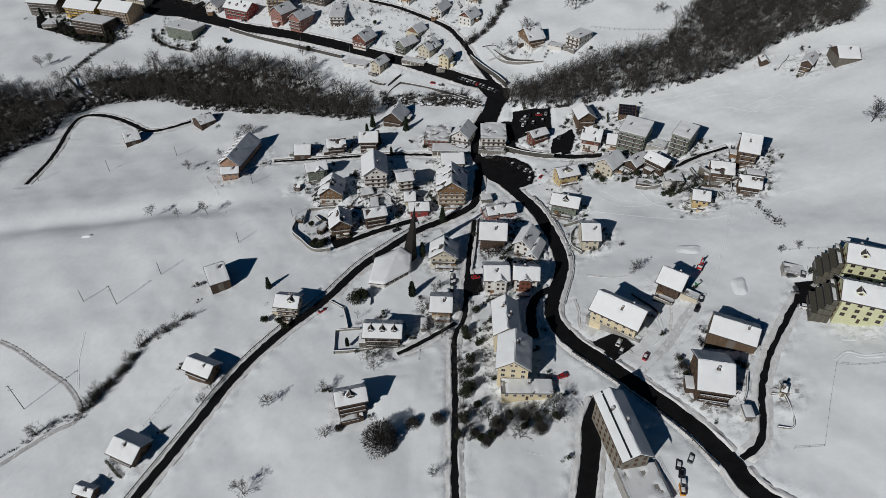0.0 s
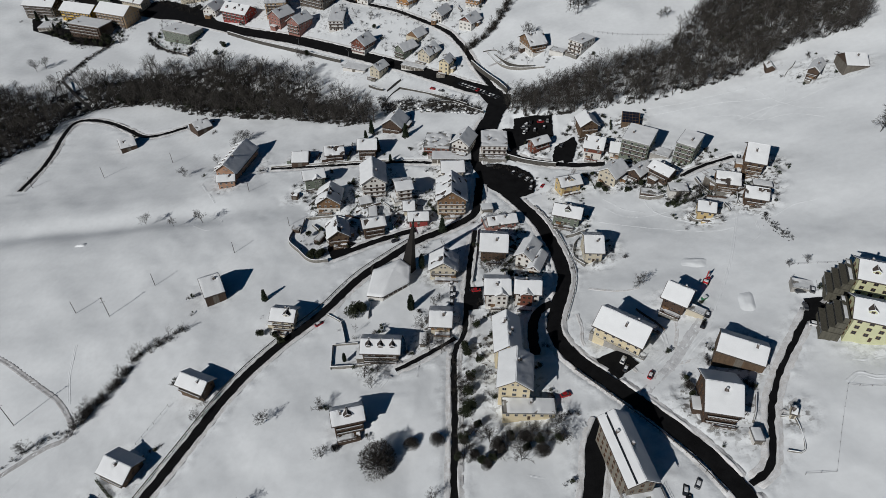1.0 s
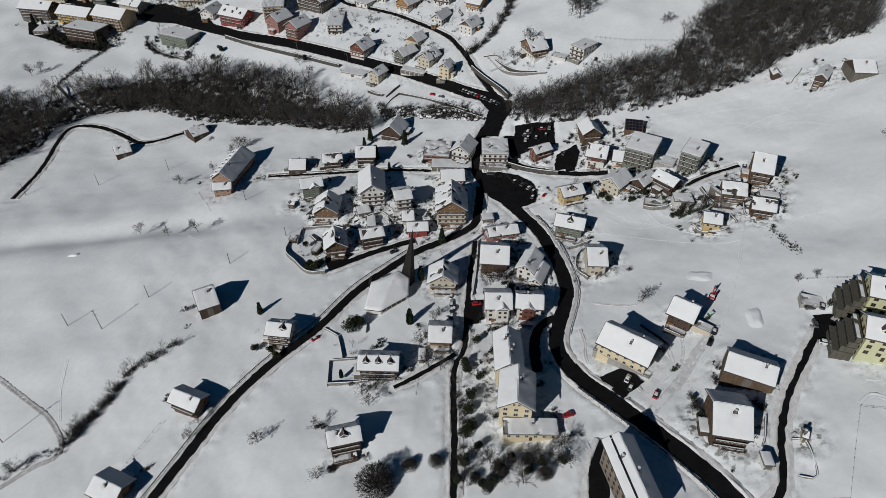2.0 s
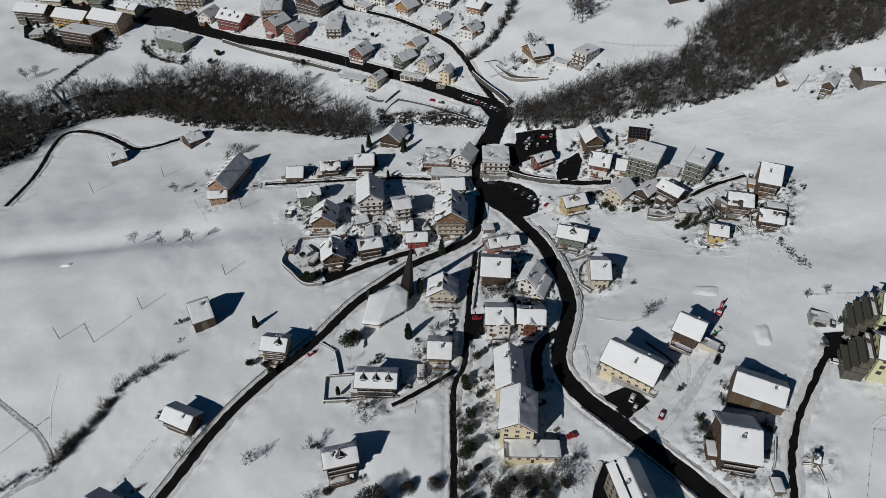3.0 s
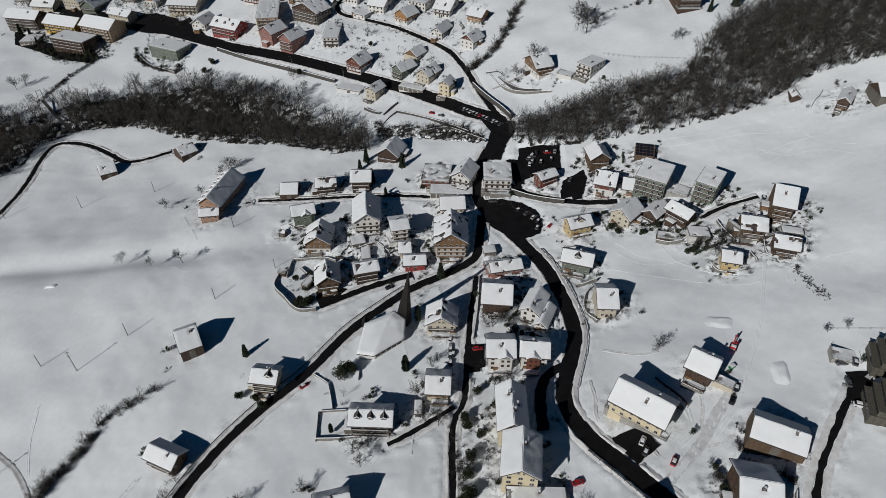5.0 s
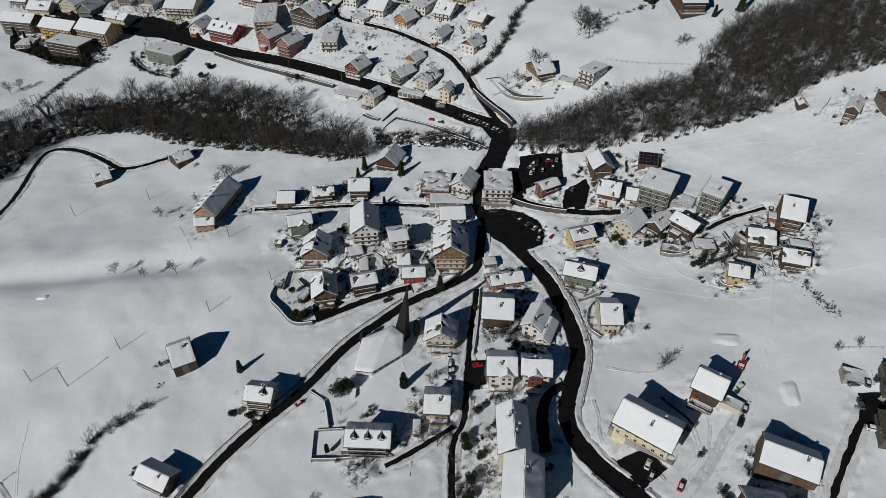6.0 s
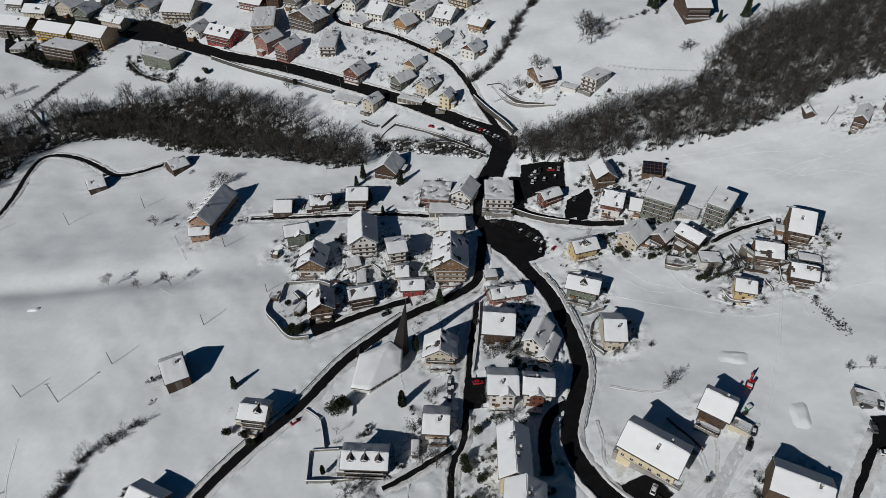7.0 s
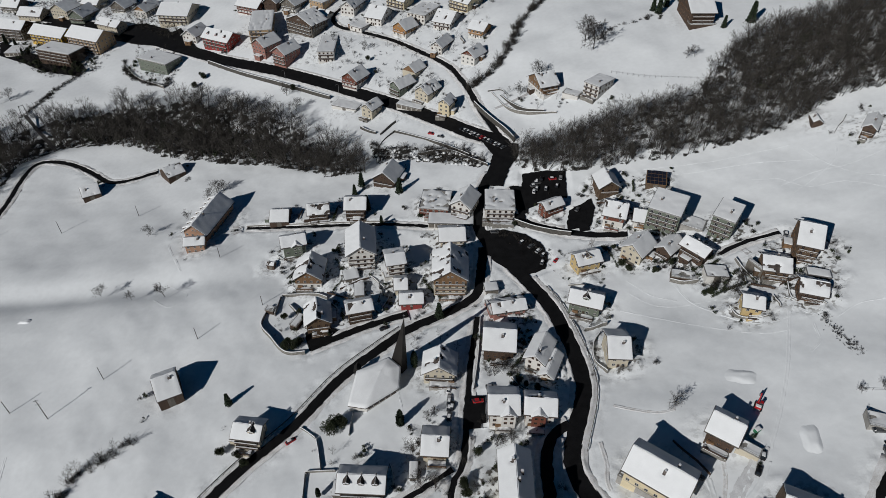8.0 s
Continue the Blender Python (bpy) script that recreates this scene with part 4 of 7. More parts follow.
        snow_slab(s, [(tx - tw / 2 + 0.15, -dist - td + 0.15, fz + 0.02), (tx + tw / 2 - 0.15, -dist - td + 0.15, fz + 0.02), (tx + tw / 2 - 0.15, -dist - 0.6, fz + 0.02), (tx - tw / 2 + 0.15, -dist - 0.6, fz + 0.02)], 0.4, y, 0.3)
        s.made("snow_layer", SNOW, te, smooth=True)
        k = Kit()
        for i in range(int(tw / 1.6) + 1):
            px = tx - tw / 2 + 0.08 + (tw - 0.16) * i / max(1, int(tw / 1.6))
            k.box(px - 0.05, px + 0.05, -dist - td + 0.02, -dist - td + 0.12, fz, fz + 1.0)
        k.box(tx - tw / 2, tx + tw / 2, -dist - td + 0.03, -dist - td + 0.11, fz + 1.0, fz + 1.12)
        k.box(tx - tw / 2, tx + tw / 2, -dist - td + 0.04, -dist - td + 0.10, fz + 0.35, fz + 0.8)
        k.made("railing", upper or WOOD_DARK, te)
        if rnd.random() < 0.5:
            k = Kit()
            px = tx + rnd.choice((-1, 1)) * tw * 0.3
            k.box(px - 1.2, px + 1.2, -dist - 0.75, -dist - 0.1, fz + 0.004, fz + 1.3)
            k.made("firewood", WOOD, te)
    # the door
    k = Kit()
    k.box(-0.5, 0.5, -b - 0.09, -b + 0.02, foot[0] if rot == 0 else foot[1], (foot[0] if rot == 0 else foot[1]) + 2.05)
    put(k, "door", WOOD_DARK)
    return top


house("barn", -101.3, 346.2, 5, 11.0, 13.6, 3.3, "x", "wood_dark")
house("chalet", -79.4, 346.1, 11, 12.8, 11.7, 5.2, "x", "wood_dark", bald=0.2)
house("chalet", -58.0, 345.2, 4, 12.7, 14.1, 7.5, "x", "wood_dark")
house("chalet", -43.4, 374.2, -16, 15.3, 16.4, 4.4, "y", "wood_dark")
house("hotel", -14.3, 345.1, -5, 16.1, 17.6, 4.6, "f", "red_brown_dark", bald=0.5)
house("house", 1.6, 339.8, -20, 12.9, 16.0, 6.8, "y", "white")
house("house", -4.8, 317.2, 6, 14.1, 13.7, 4.6, "x", "beige")
house("garage", -5.6, 331.1, -0, 23.8, 9.2, 2.6, "f", "white")
house("house", -50.3, 310.2, 9, 15.6, 22.0, 8.9, "y", "white")
house("house", -86.7, 316.8, 18, 13.6, 11.2, 7.6, "x", "grey_green", gable=(0.1, 0.36, None))
house("hut", -96.5, 305.6, -8, 4.2, 3.4, 2.0, "x", "wood_dark")
house("house", -31.9, 297.6, 15, 10.5, 13.0, 9.3, "x", "white", pitch=0.3, loggia=1)
house("guesthouse", -4.7, 288.4, 2, 17.5, 21.4, 9.7, "y", "wood", loggia=1)
house("house", -73.3, 294.6, 2, 15.0, 16.5, 6.4, "y", "wood_white", bald=0.14)
house("chalet", -64.1, 265.7, 13, 12.9, 14.2, 5.1, "y", "wood_brown", bald=0.16)
house("chalet", -45.4, 268.3, 17, 13.0, 9.7, 7.1, "x", "wood_dark", bald=0.1)
house("garage", -47.6, 283.0, 9, 5.0, 8.9, 3.0, "f", "white")
house("garage", -53.2, 293.5, 19, 7.7, 7.3, 3.1, "f", "white")
house("house", -22.1, 275.0, 6, 11.8, 9.3, 4.0, "x", "red")
house("house", -27.9, 284.9, 7, 7.1, 10.6, 4.0, "x", "cream")
house("house", -7.1, 233.5, -1, 14.8, 12.5, 6.1, "y", "cream", loggia=1)
house("house", 17.2, 246.2, -3, 14.4, 16.7, 6.6, "x", "wood_dark")
house("house", 21.6, 267.0, 14, 16.3, 9.3, 4.1, "x", "pink", bald=0.1)
house("house", 33.2, 238.3, -24, 9.9, 15.2, 5.8, "y", "white")
house("house", 37.3, 232.2, -22, 6.9, 14.7, 2.9, "y", "white")
house("house", 17.4, 211.1, 1, 12.4, 13.4, 9.2, "x", "white", gable=(0.14, 0.42, None))
house("house", 30.7, 209.5, -3, 12.5, 11.4, 8.2, "x", "white", gable=(-0.03, 0.4, WOOD_RED))
house("school", 20.0, 178.6, 1, 11.6, 19.9, 11.0, "y", "yellow", stack=4)
house("school", 22.3, 159.1, -5, 13.9, 17.5, 11.1, "y", "yellow", stack=2)
house("annex", 26.9, 147.8, 1, 19.7, 7.0, 4.2, "f", "yellow")
house("workshop", 65.8, 179.3, -34, 21.3, 14.8, 7.4, "x", "yellow", stack=2, pitch=0.72)
house("house", 89.9, 194.4, -33, 11.3, 12.6, 6.1, "x", "wood_dark", pitch=0.72)
house("barn", 104.0, 163.1, -24, 17.2, 12.6, 5.1, "x", "wood_brown")
house("house", 90.7, 143.8, -9, 13.0, 19.0, 6.6, "x", "wood_dark", loggia=1)
house("garage", 98.7, 128.8, -1, 3.6, 5.2, 2.9, "f", "white")
house("hut", 112.5, 136.5, -21, 2.3, 4.1, 2.3, "x", "cream")
house("apartments", 147.3, 166.9, -18, 18.0, 14.0, 9.2, "x", "lime", dormers=1, cross=-3)
house("apartments", 155.9, 184.4, -18, 18.0, 14.0, 9.2, "x", "lime", dormers=1, cross=-3)
house("factory", 55.8, 122.9, 12, 11.2, 26.7, 10.9, "y", "factory_wall", stack=2, strip=1, pitch=0.58)
house("chalet", -41.0, 148.4, 16, 13.1, 9.2, 8.1, "x", "wood_dark", dormers=1, cross=0, loggia=1, pitch=0.72)
house("house", -31.8, 183.0, -0, 17.4, 11.1, 6.8, "x", "wood_flats", dormers=3, stack=0, loggia=1)
house("garage", -14.5, 188.3, 2, 3.4, 6.7, 2.6, "f", "wood_white")
house("house", -7.1, 197.9, -1, 10.6, 13.0, 5.2, "x", "wood")
house("chalet", -111.4, 172.7, -21, 14.7, 10.2, 5.8, "x", "wood_brown")
house("house", -130.9, 136.9, -21, 14.1, 12.7, 5.0, "x", "wood_brown")
house("house", -143.0, 120.8, -14, 9.0, 5.7, 3.7, "x", "wood_dark")
house("house", -79.2, 206.0, -5, 12.2, 10.7, 6.8, "x", "cream", dormers=1, cross=2)
house("barn", -122.2, 229.9, 30, 10.3, 16.1, 5.3, "x", "wood_dark", pitch=0.72)
house("farm", -143.3, 347.2, -10, 15.8, 33.0, 6.6, "y", "brick", saw=7, pitch=0.78)
house("farm", -143.2, 324.8, 10, 11.8, 8.7, 6.3, "x", "brick")
house("barn", -240.2, 394.1, 32, 11.3, 13.8, 3.1, "x", "wood_dark")
house("barn", -189.4, 407.7, 45, 12.3, 14.2, 4.3, "x", "wood_dark")
house("house", 19.7, 338.1, -0, 15.9, 18.1, 6.0, "f", "white", loggia=1)
house("chalet", 45.7, 332.3, 31, 12.4, 8.5, 4.8, "x", "red_brown_dark")
house("chalet", 74.4, 343.5, 8, 12.4, 14.0, 5.2, "y", "wood_brown")
house("barn", 99.2, 342.6, -10, 10.2, 8.0, 3.2, "s", "wood_brown")
house("house", 76.0, 322.1, -17, 12.1, 15.6, 6.0, "x", "red_white")
house("house", 87.1, 318.8, -13, 6.9, 12.6, 3.1, "x", "wood_orange")
house("flats", 98.2, 315.4, -28, 15.8, 16.0, 10.7, "f", "grey_green", loggia=1)
house("flats", 121.3, 303.4, -34, 10.6, 13.8, 10.5, "f", "grey_green", loggia=1)
house("house", 58.0, 291.3, 20, 13.2, 10.7, 6.1, "x", "honey", dormers=1, cross=0)
house("house", 82.0, 295.5, -41, 12.6, 14.7, 5.5, "y", "cream")
house("chalet", 95.7, 294.4, -43, 8.9, 13.8, 4.0, "y", "wood_dark")
house("chalet", 105.6, 288.6, -48, 13.7, 9.8, 5.9, "x", "wood_dark")
house("house", 131.6, 271.8, -11, 12.1, 12.9, 4.6, "x", "wood_brown", bald=0.2, loggia=1)
house("house", 146.3, 281.5, -19, 10.6, 19.3, 8.2, "x", "wood_brown")
house("house", 138.7, 254.4, -15, 11.1, 11.3, 4.6, "x", "wood_dark", bald=0.2)
house("garage", 144.8, 263.0, -12, 9.1, 4.8, 2.8, "f", "wood_white")
house("house", 116.7, 252.1, -12, 9.0, 10.2, 4.9, "x", "honey")
house("carport", 110.4, 274.7, -3, 9.6, 7.3, 3.0, "f", "wood_white")
house("house", 55.0, 265.8, -16, 15.3, 11.3, 5.8, "x", "grey_green", dormers=1, cross=0)
house("house", 62.7, 237.1, -0, 9.7, 16.1, 6.5, "x", "cream")
house("barn", 216.1, 349.0, -3, 12.2, 15.3, 2.8, "x", "wood_flats")
house("chalet", 200.4, 353.3, -35, 7.3, 16.9, 3.0, "y", "wood_dark")
house("hut", 181.3, 367.7, -7, 5.2, 8.7, 2.0, "y", "wood_dark")
house("house", 48.2, 436.5, 24, 14.0, 18.9, 4.7, "x", "wood_white")
house("house", 79.6, 422.9, -43, 11.0, 16.2, 6.5, "f", "white")
house("house", 4.8, 489.7, -33, 13.4, 16.2, 4.0, "y", "red_white")
house("chalet", 9.2, 521.3, -28, 14.1, 15.2, 4.3, "x", "wood_orange")
house("house", -15.2, 544.8, -23, 16.0, 22.8, 3.6, "x", "white")
house("house", -18.3, 512.5, -25, 11.5, 19.2, 3.6, "y", "white")
house("house", -11.7, 435.7, -23, 9.6, 11.5, 8.0, "y", "yellow")
house("chalet", -47.0, 540.3, -35, 14.9, 16.2, 5.0, "y", "wood_orange")
house("house", -34.2, 560.9, -25, 16.2, 25.9, 5.4, "f", "white")
house("house", -69.6, 564.6, -21, 16.2, 22.4, 3.8, "x", "white")
house("house", -93.1, 583.8, -18, 14.1, 23.8, 4.9, "y", "white")
house("flats", -126.9, 560.3, -31, 29.1, 20.5, 8.6, "y", "wood_flats")
house("flats", -165.5, 568.1, 11, 18.2, 43.0, 9.2, "f", "tan")
house("flats", -197.7, 557.9, -24, 27.8, 18.3, 6.8, "x", "red", dormers=3)
house("house", -155.3, 537.9, -31, 15.8, 19.3, 7.4, "y", "brick_pink")
house("house", -136.1, 523.2, -29, 14.6, 19.4, 8.2, "y", "brick_pink")
house("house", -105.2, 529.9, 3, 12.8, 31.3, 4.8, "f", "white")
house("chalet", -78.6, 487.0, -28, 14.9, 16.9, 5.7, "y", "wood_red")
house("house", -43.7, 471.9, -39, 12.0, 16.9, 4.7, "y", "grey_green")
house("barn", -36.3, 489.2, -33, 12.0, 13.8, 3.1, "y", "wood")
house("house", -25.4, 459.8, -33, 12.8, 16.5, 4.8, "y", "cream")
house("house", -62.7, 451.7, -30, 11.0, 13.7, 5.4, "y", "cream")
house("carport", -81.5, 462.1, -19, 19.0, 9.5, 2.0, "f", "white")
house("garage", -36.2, 449.5, -24, 19.3, 5.9, 2.4, "f", "white")
house("flats", -364.2, 599.7, -16, 36.7, 20.0, 7.6, "x", "ochre")
house("flats", -320.2, 581.7, -19, 35.0, 21.9, 11.3, "x", "tan")
house("flats", -339.5, 564.7, -17, 35.5, 17.8, 10.8, "f", "wood_dark")
house("villa", -244.8, 540.8, -23, 30.2, 18.1, 7.1, "f", "grey_green")
house("flats", -406.7, 610.5, -9, 33.9, 19.0, 10.8, "x", "wood_flats")
house("flats", -253.4, 615.3, -4, 28.7, 29.5, 6.9, "x", "cream")
house("house", -291.1, 634.5, -14, 15.3, 23.0, 4.1, "y", "wood_orange")
house("house", -313.7, 608.3, -22, 25.8, 14.2, 6.7, "x", "cream")
house("house", -354.1, 637.7, -12, 17.4, 22.7, 4.3, "y", "grey_green")
house("house", -374.9, 646.9, -15, 20.5, 20.4, 6.4, "y", "cream")
house("house", -406.7, 646.3, -7, 24.5, 18.2, 3.7, "x", "cream")
house("garage", -391.4, 584.6, 5, 15.3, 17.2, 2.3, "f", "white")
house("house", -183.6, 608.4, -22, 23.6, 21.0, 4.9, "x", "wood_red")
house("house", -145.3, 599.0, -24, 16.3, 20.0, 5.3, "y", "wood_grey")
house("house", -121.0, 597.2, -31, 15.2, 16.8, 5.4, "f", "tan")
house("house", -54.4, 583.5, -32, 19.5, 16.6, 5.4, "x", "yellow")
house("house", -1.2, 566.1, -37, 19.9, 22.2, 5.8, "x", "yellow")
house("house", -226.3, 576.7, -16, 15.2, 20.3, 4.3, "y", "white")
house("house", -317.9, 644.9, -14, 17.5, 18.3, 4.4, "y", "wood_grey")
house("house", -350.9, 657.5, -13, 18.1, 18.8, 4.4, "x", "cream")
house("house", -435.1, 665.0, -9, 19.0, 19.0, 4.5, "x", "wood_grey")
house("house", -115.2, 575.3, -25, 11.6, 12.9, 2.7, "x", "wood_grey")
house("house", -83.6, 554.6, -30, 12.4, 12.9, 2.5, "f", "white")
house("house", -164.6, 607.2, -14, 13.9, 18.5, 5.6, "y", "wood_dark")
house("chalet", 147.4, 484.9, 3, 17.3, 29.2, 7.2, "x", "wood_dark")
house("garage", 14.5, 280.6, 10, 6.6, 5.6, 2.9, "f", "white")


# ---- gardens: twiggy shrubs, shovelled heaps and trodden paths about the houses ----
def clear_of(x, y, gap=1.0):
    for line, width in ROAD_LINES:
        for q in line[::2]:
            if abs(q[0] - x) < width / 2 + gap and abs(q[1] - y) < width / 2 + gap:
                return False
    for hx, hy, hr in HOUSE_SPOTS:
        if math.hypot(hx - x, hy - y) < hr * 0.95:
            return False
    return True


def trodden(points, width=1.5):
    line = smooth_line(points, 1.2)
    a, n = sides_of(line)
    verts, prof = [], ((-1.0, -0.1), (-0.72, 0.30), (-0.42, 0.08), (0.42, 0.08), (0.72, 0.28), (1.0, -0.1))
    for i in range(len(a)):
        for s, z in prof:
            p = a[i] + n[i] * s * width
            verts.append((p[0], p[1], ground(p[0], p[1]) + z + 0.16 + 0.12 * noise.noise((p[0], p[1], 2))))
    k = len(prof)
    faces = [(i * k + j, i * k + j + 1, (i + 1) * k + j + 1, (i + 1) * k + j) for i in range(len(a) - 1) for j in range(k - 1)]
    tagged(shape("footpath", verts, faces, PATH, smooth=True), "narrow trodden path shovelled through the snow", "path", kind="structure")


def house_paths():
    rs = random.Random(8)
    for hx, hy, hr in HOUSE_SPOTS:
        best, at = 30.0, None
        for line, width in ROAD_LINES:
            for q in line[::2]:
                d = math.hypot(q[0] - hx, q[1] - hy) - hr
                if 2.5 < d < best:
                    best, at = d, q
        if at is None or hy > 480:
            continue
        dx, dy = at[0] - hx, at[1] - hy
        l = math.hypot(dx, dy)
        at = (at[0] - dx / l * 3.4, at[1] - dy / l * 3.4)
        s = (hx + dx / l * hr * 0.9, hy + dy / l * hr * 0.9)
        m = ((s[0] + at[0]) / 2 - dy / l * rs.uniform(-2, 2), (s[1] + at[1]) / 2 + dx / l * rs.uniform(-2, 2))
        wide = rs.uniform(0.8, 1.5)
        way = [(p[0] + (q[0] - p[0]) * t, p[1] + (q[1] - p[1]) * t) for p, q in ((s, m), (m, at)) for t in (0.0, 0.25, 0.5, 0.75, 1.0)]
        if all(math.hypot(q[0] - p[0], q[1] - p[1]) > width / 2 + 1.2 for p in way for line, width in ROAD_LINES for q in line[::2]):
            trodden([s, m, at], wide)


house_paths()
build_ground()


# ---- trees, bare in winter ----
BRIDGE_ENDS = ((-288.1, 441.5), (-328.4, 479.2))

def grow(seed, height, levels=4, spread=0.6, forks=(5, 4, 4, 3), lean=0.0, first=0.3, coarse=False):
    """Limbs of a bare tree as (start, end, radius, radius, level)."""
    rnd = random.Random(seed)
    out = []

    def limb(p, d, length, r, level):
        n = (3, 2, 1, 1, 1)[level] if coarse else (3, 3, 2, 1, 1)[level]
        q = p
        marks = []
        for i in range(n):
            d = (d + Vector((rnd.gauss(0, 1), rnd.gauss(0, 1), rnd.gauss(0.25, 0.6))) * 0.13).normalized()
            e = q + d * (length / n)
            r2 = r * (1 - 0.6 * (i + 1) / n) if level else r * (1 - 0.72 * (i + 1) / n)
            out.append((q, e, r * (1 - (0.6 if level else 0.72) * i / n), r2, level))
            marks.append((q, e, d, r2))
            q = e
        if level >= levels:
            return
        count = forks[level] + (6 if level == 0 else 0)
        for i in range(count):
            t = first + (1 - first) * (i + rnd.random()) / count if level == 0 else 0.25 + 0.75 * (i + rnd.random()) / count
            a, b, dd, rr = marks[min(n - 1, int(t * n))]
            f = t * n - int(min(t * n, n - 0.001))
            base = a.lerp(b, f)
            side = dd.orthogonal()
            side.rotate(Matrix.Rotation(rnd.uniform(0, 6.283), 3, dd))
            ang = spread * rnd.uniform(0.75, 1.35)
            nd = (dd * math.cos(ang) + side * math.sin(ang)).normalized()
            limb(base, nd, length * rnd.uniform(0.42, 0.62) * (1.15 - 0.45 * t if level == 0 else 1), max(rr * 0.62, 0.022), level + 1)

    limb(Vector((0, 0, -0.4)), Vector((lean, 0, 1)).normalized(), height * 0.8, height * 0.017 + 0.03, 0)
    return out


def limb_mesh(limbs, lo, hi, thin=1.0, tubes=2):
    """Quads for the limbs of levels lo to hi: three-sided where thick, a strip where thin."""
    verts, quads = [], []
    rnd = random.Random(1)
    for a, b, r0, r1, level in limbs:
        if not lo <= level <= hi:
            continue
        d = (b - a).normalized()
        u = d.orthogonal().normalized()
        u.rotate(Matrix.Rotation(rnd.uniform(0, 6.28), 3, d))
        w = d.cross(u)
        n = len(verts)
        if level < tubes:
            for p, r in ((a, r0), (b, r1)):
                for k in range(3):
                    t = 2.0944 * k
                    verts.append(p + (u * math.cos(t) + w * math.sin(t)) * r)
            quads += [(n, n + 1, n + 4, n + 3), (n + 1, n + 2, n + 5, n + 4), (n + 2, n, n + 3, n + 5)]
        else:
            f = thin if tubes == 2 else thin * (1, 0.42, 0.62, 1.0)[level]
            verts += [a + u * r0 * f, a - u * r0 * f, b - u * r1 * f, b + u * r1 * f]
            quads.append((n, n + 1, n + 2, n + 3))
    return np.array([tuple(v) for v in verts]), np.array(quads)


def quad_mesh(name, verts, quads, material):
    me = bpy.data.meshes.new(name)
    me.vertices.add(len(verts))
    me.vertices.foreach_set("co", np.asarray(verts, np.float32).ravel())
    me.loops.add(len(quads) * 4)
    me.loops.foreach_set("vertex_index", np.asarray(quads, np.int32).ravel())
    me.polygons.add(len(quads))
    me.polygons.foreach_set("loop_start", np.arange(0, len(quads) * 4, 4, dtype=np.int32))
    me.materials.append(material)
    me.update(calc_edges=True)
    return me


def clump_cloud(seed, count, blob, leaf, wide=0.3):
    """Small leaf blades scattered through a crown; blob(rnd) gives a place and the outward way."""
    rnd = random.Random(seed)
    verts, quads = [], []
    for _ in range(count):
        p, out = blob(rnd)
        d = (out + Vector((rnd.gauss(0, 0.5), rnd.gauss(0, 0.5), rnd.gauss(0, 0.5)))).normalized()
        u = d.orthogonal().normalized()
        u.rotate(Matrix.Rotation(rnd.uniform(0, 6.28), 3, d))
        s = leaf * rnd.uniform(0.6, 1.4)
        n = len(verts)
        w = wide
        verts += [p - u * s * w, p + u * s * w, p + d * s + u * s * w * 0.5, p + d * s - u * s * w * 0.5]
        quads.append((n, n + 1, n + 2, n + 3))
    return np.array([tuple(v) for v in verts]), np.array(quads)


TREE_KINDS = {}


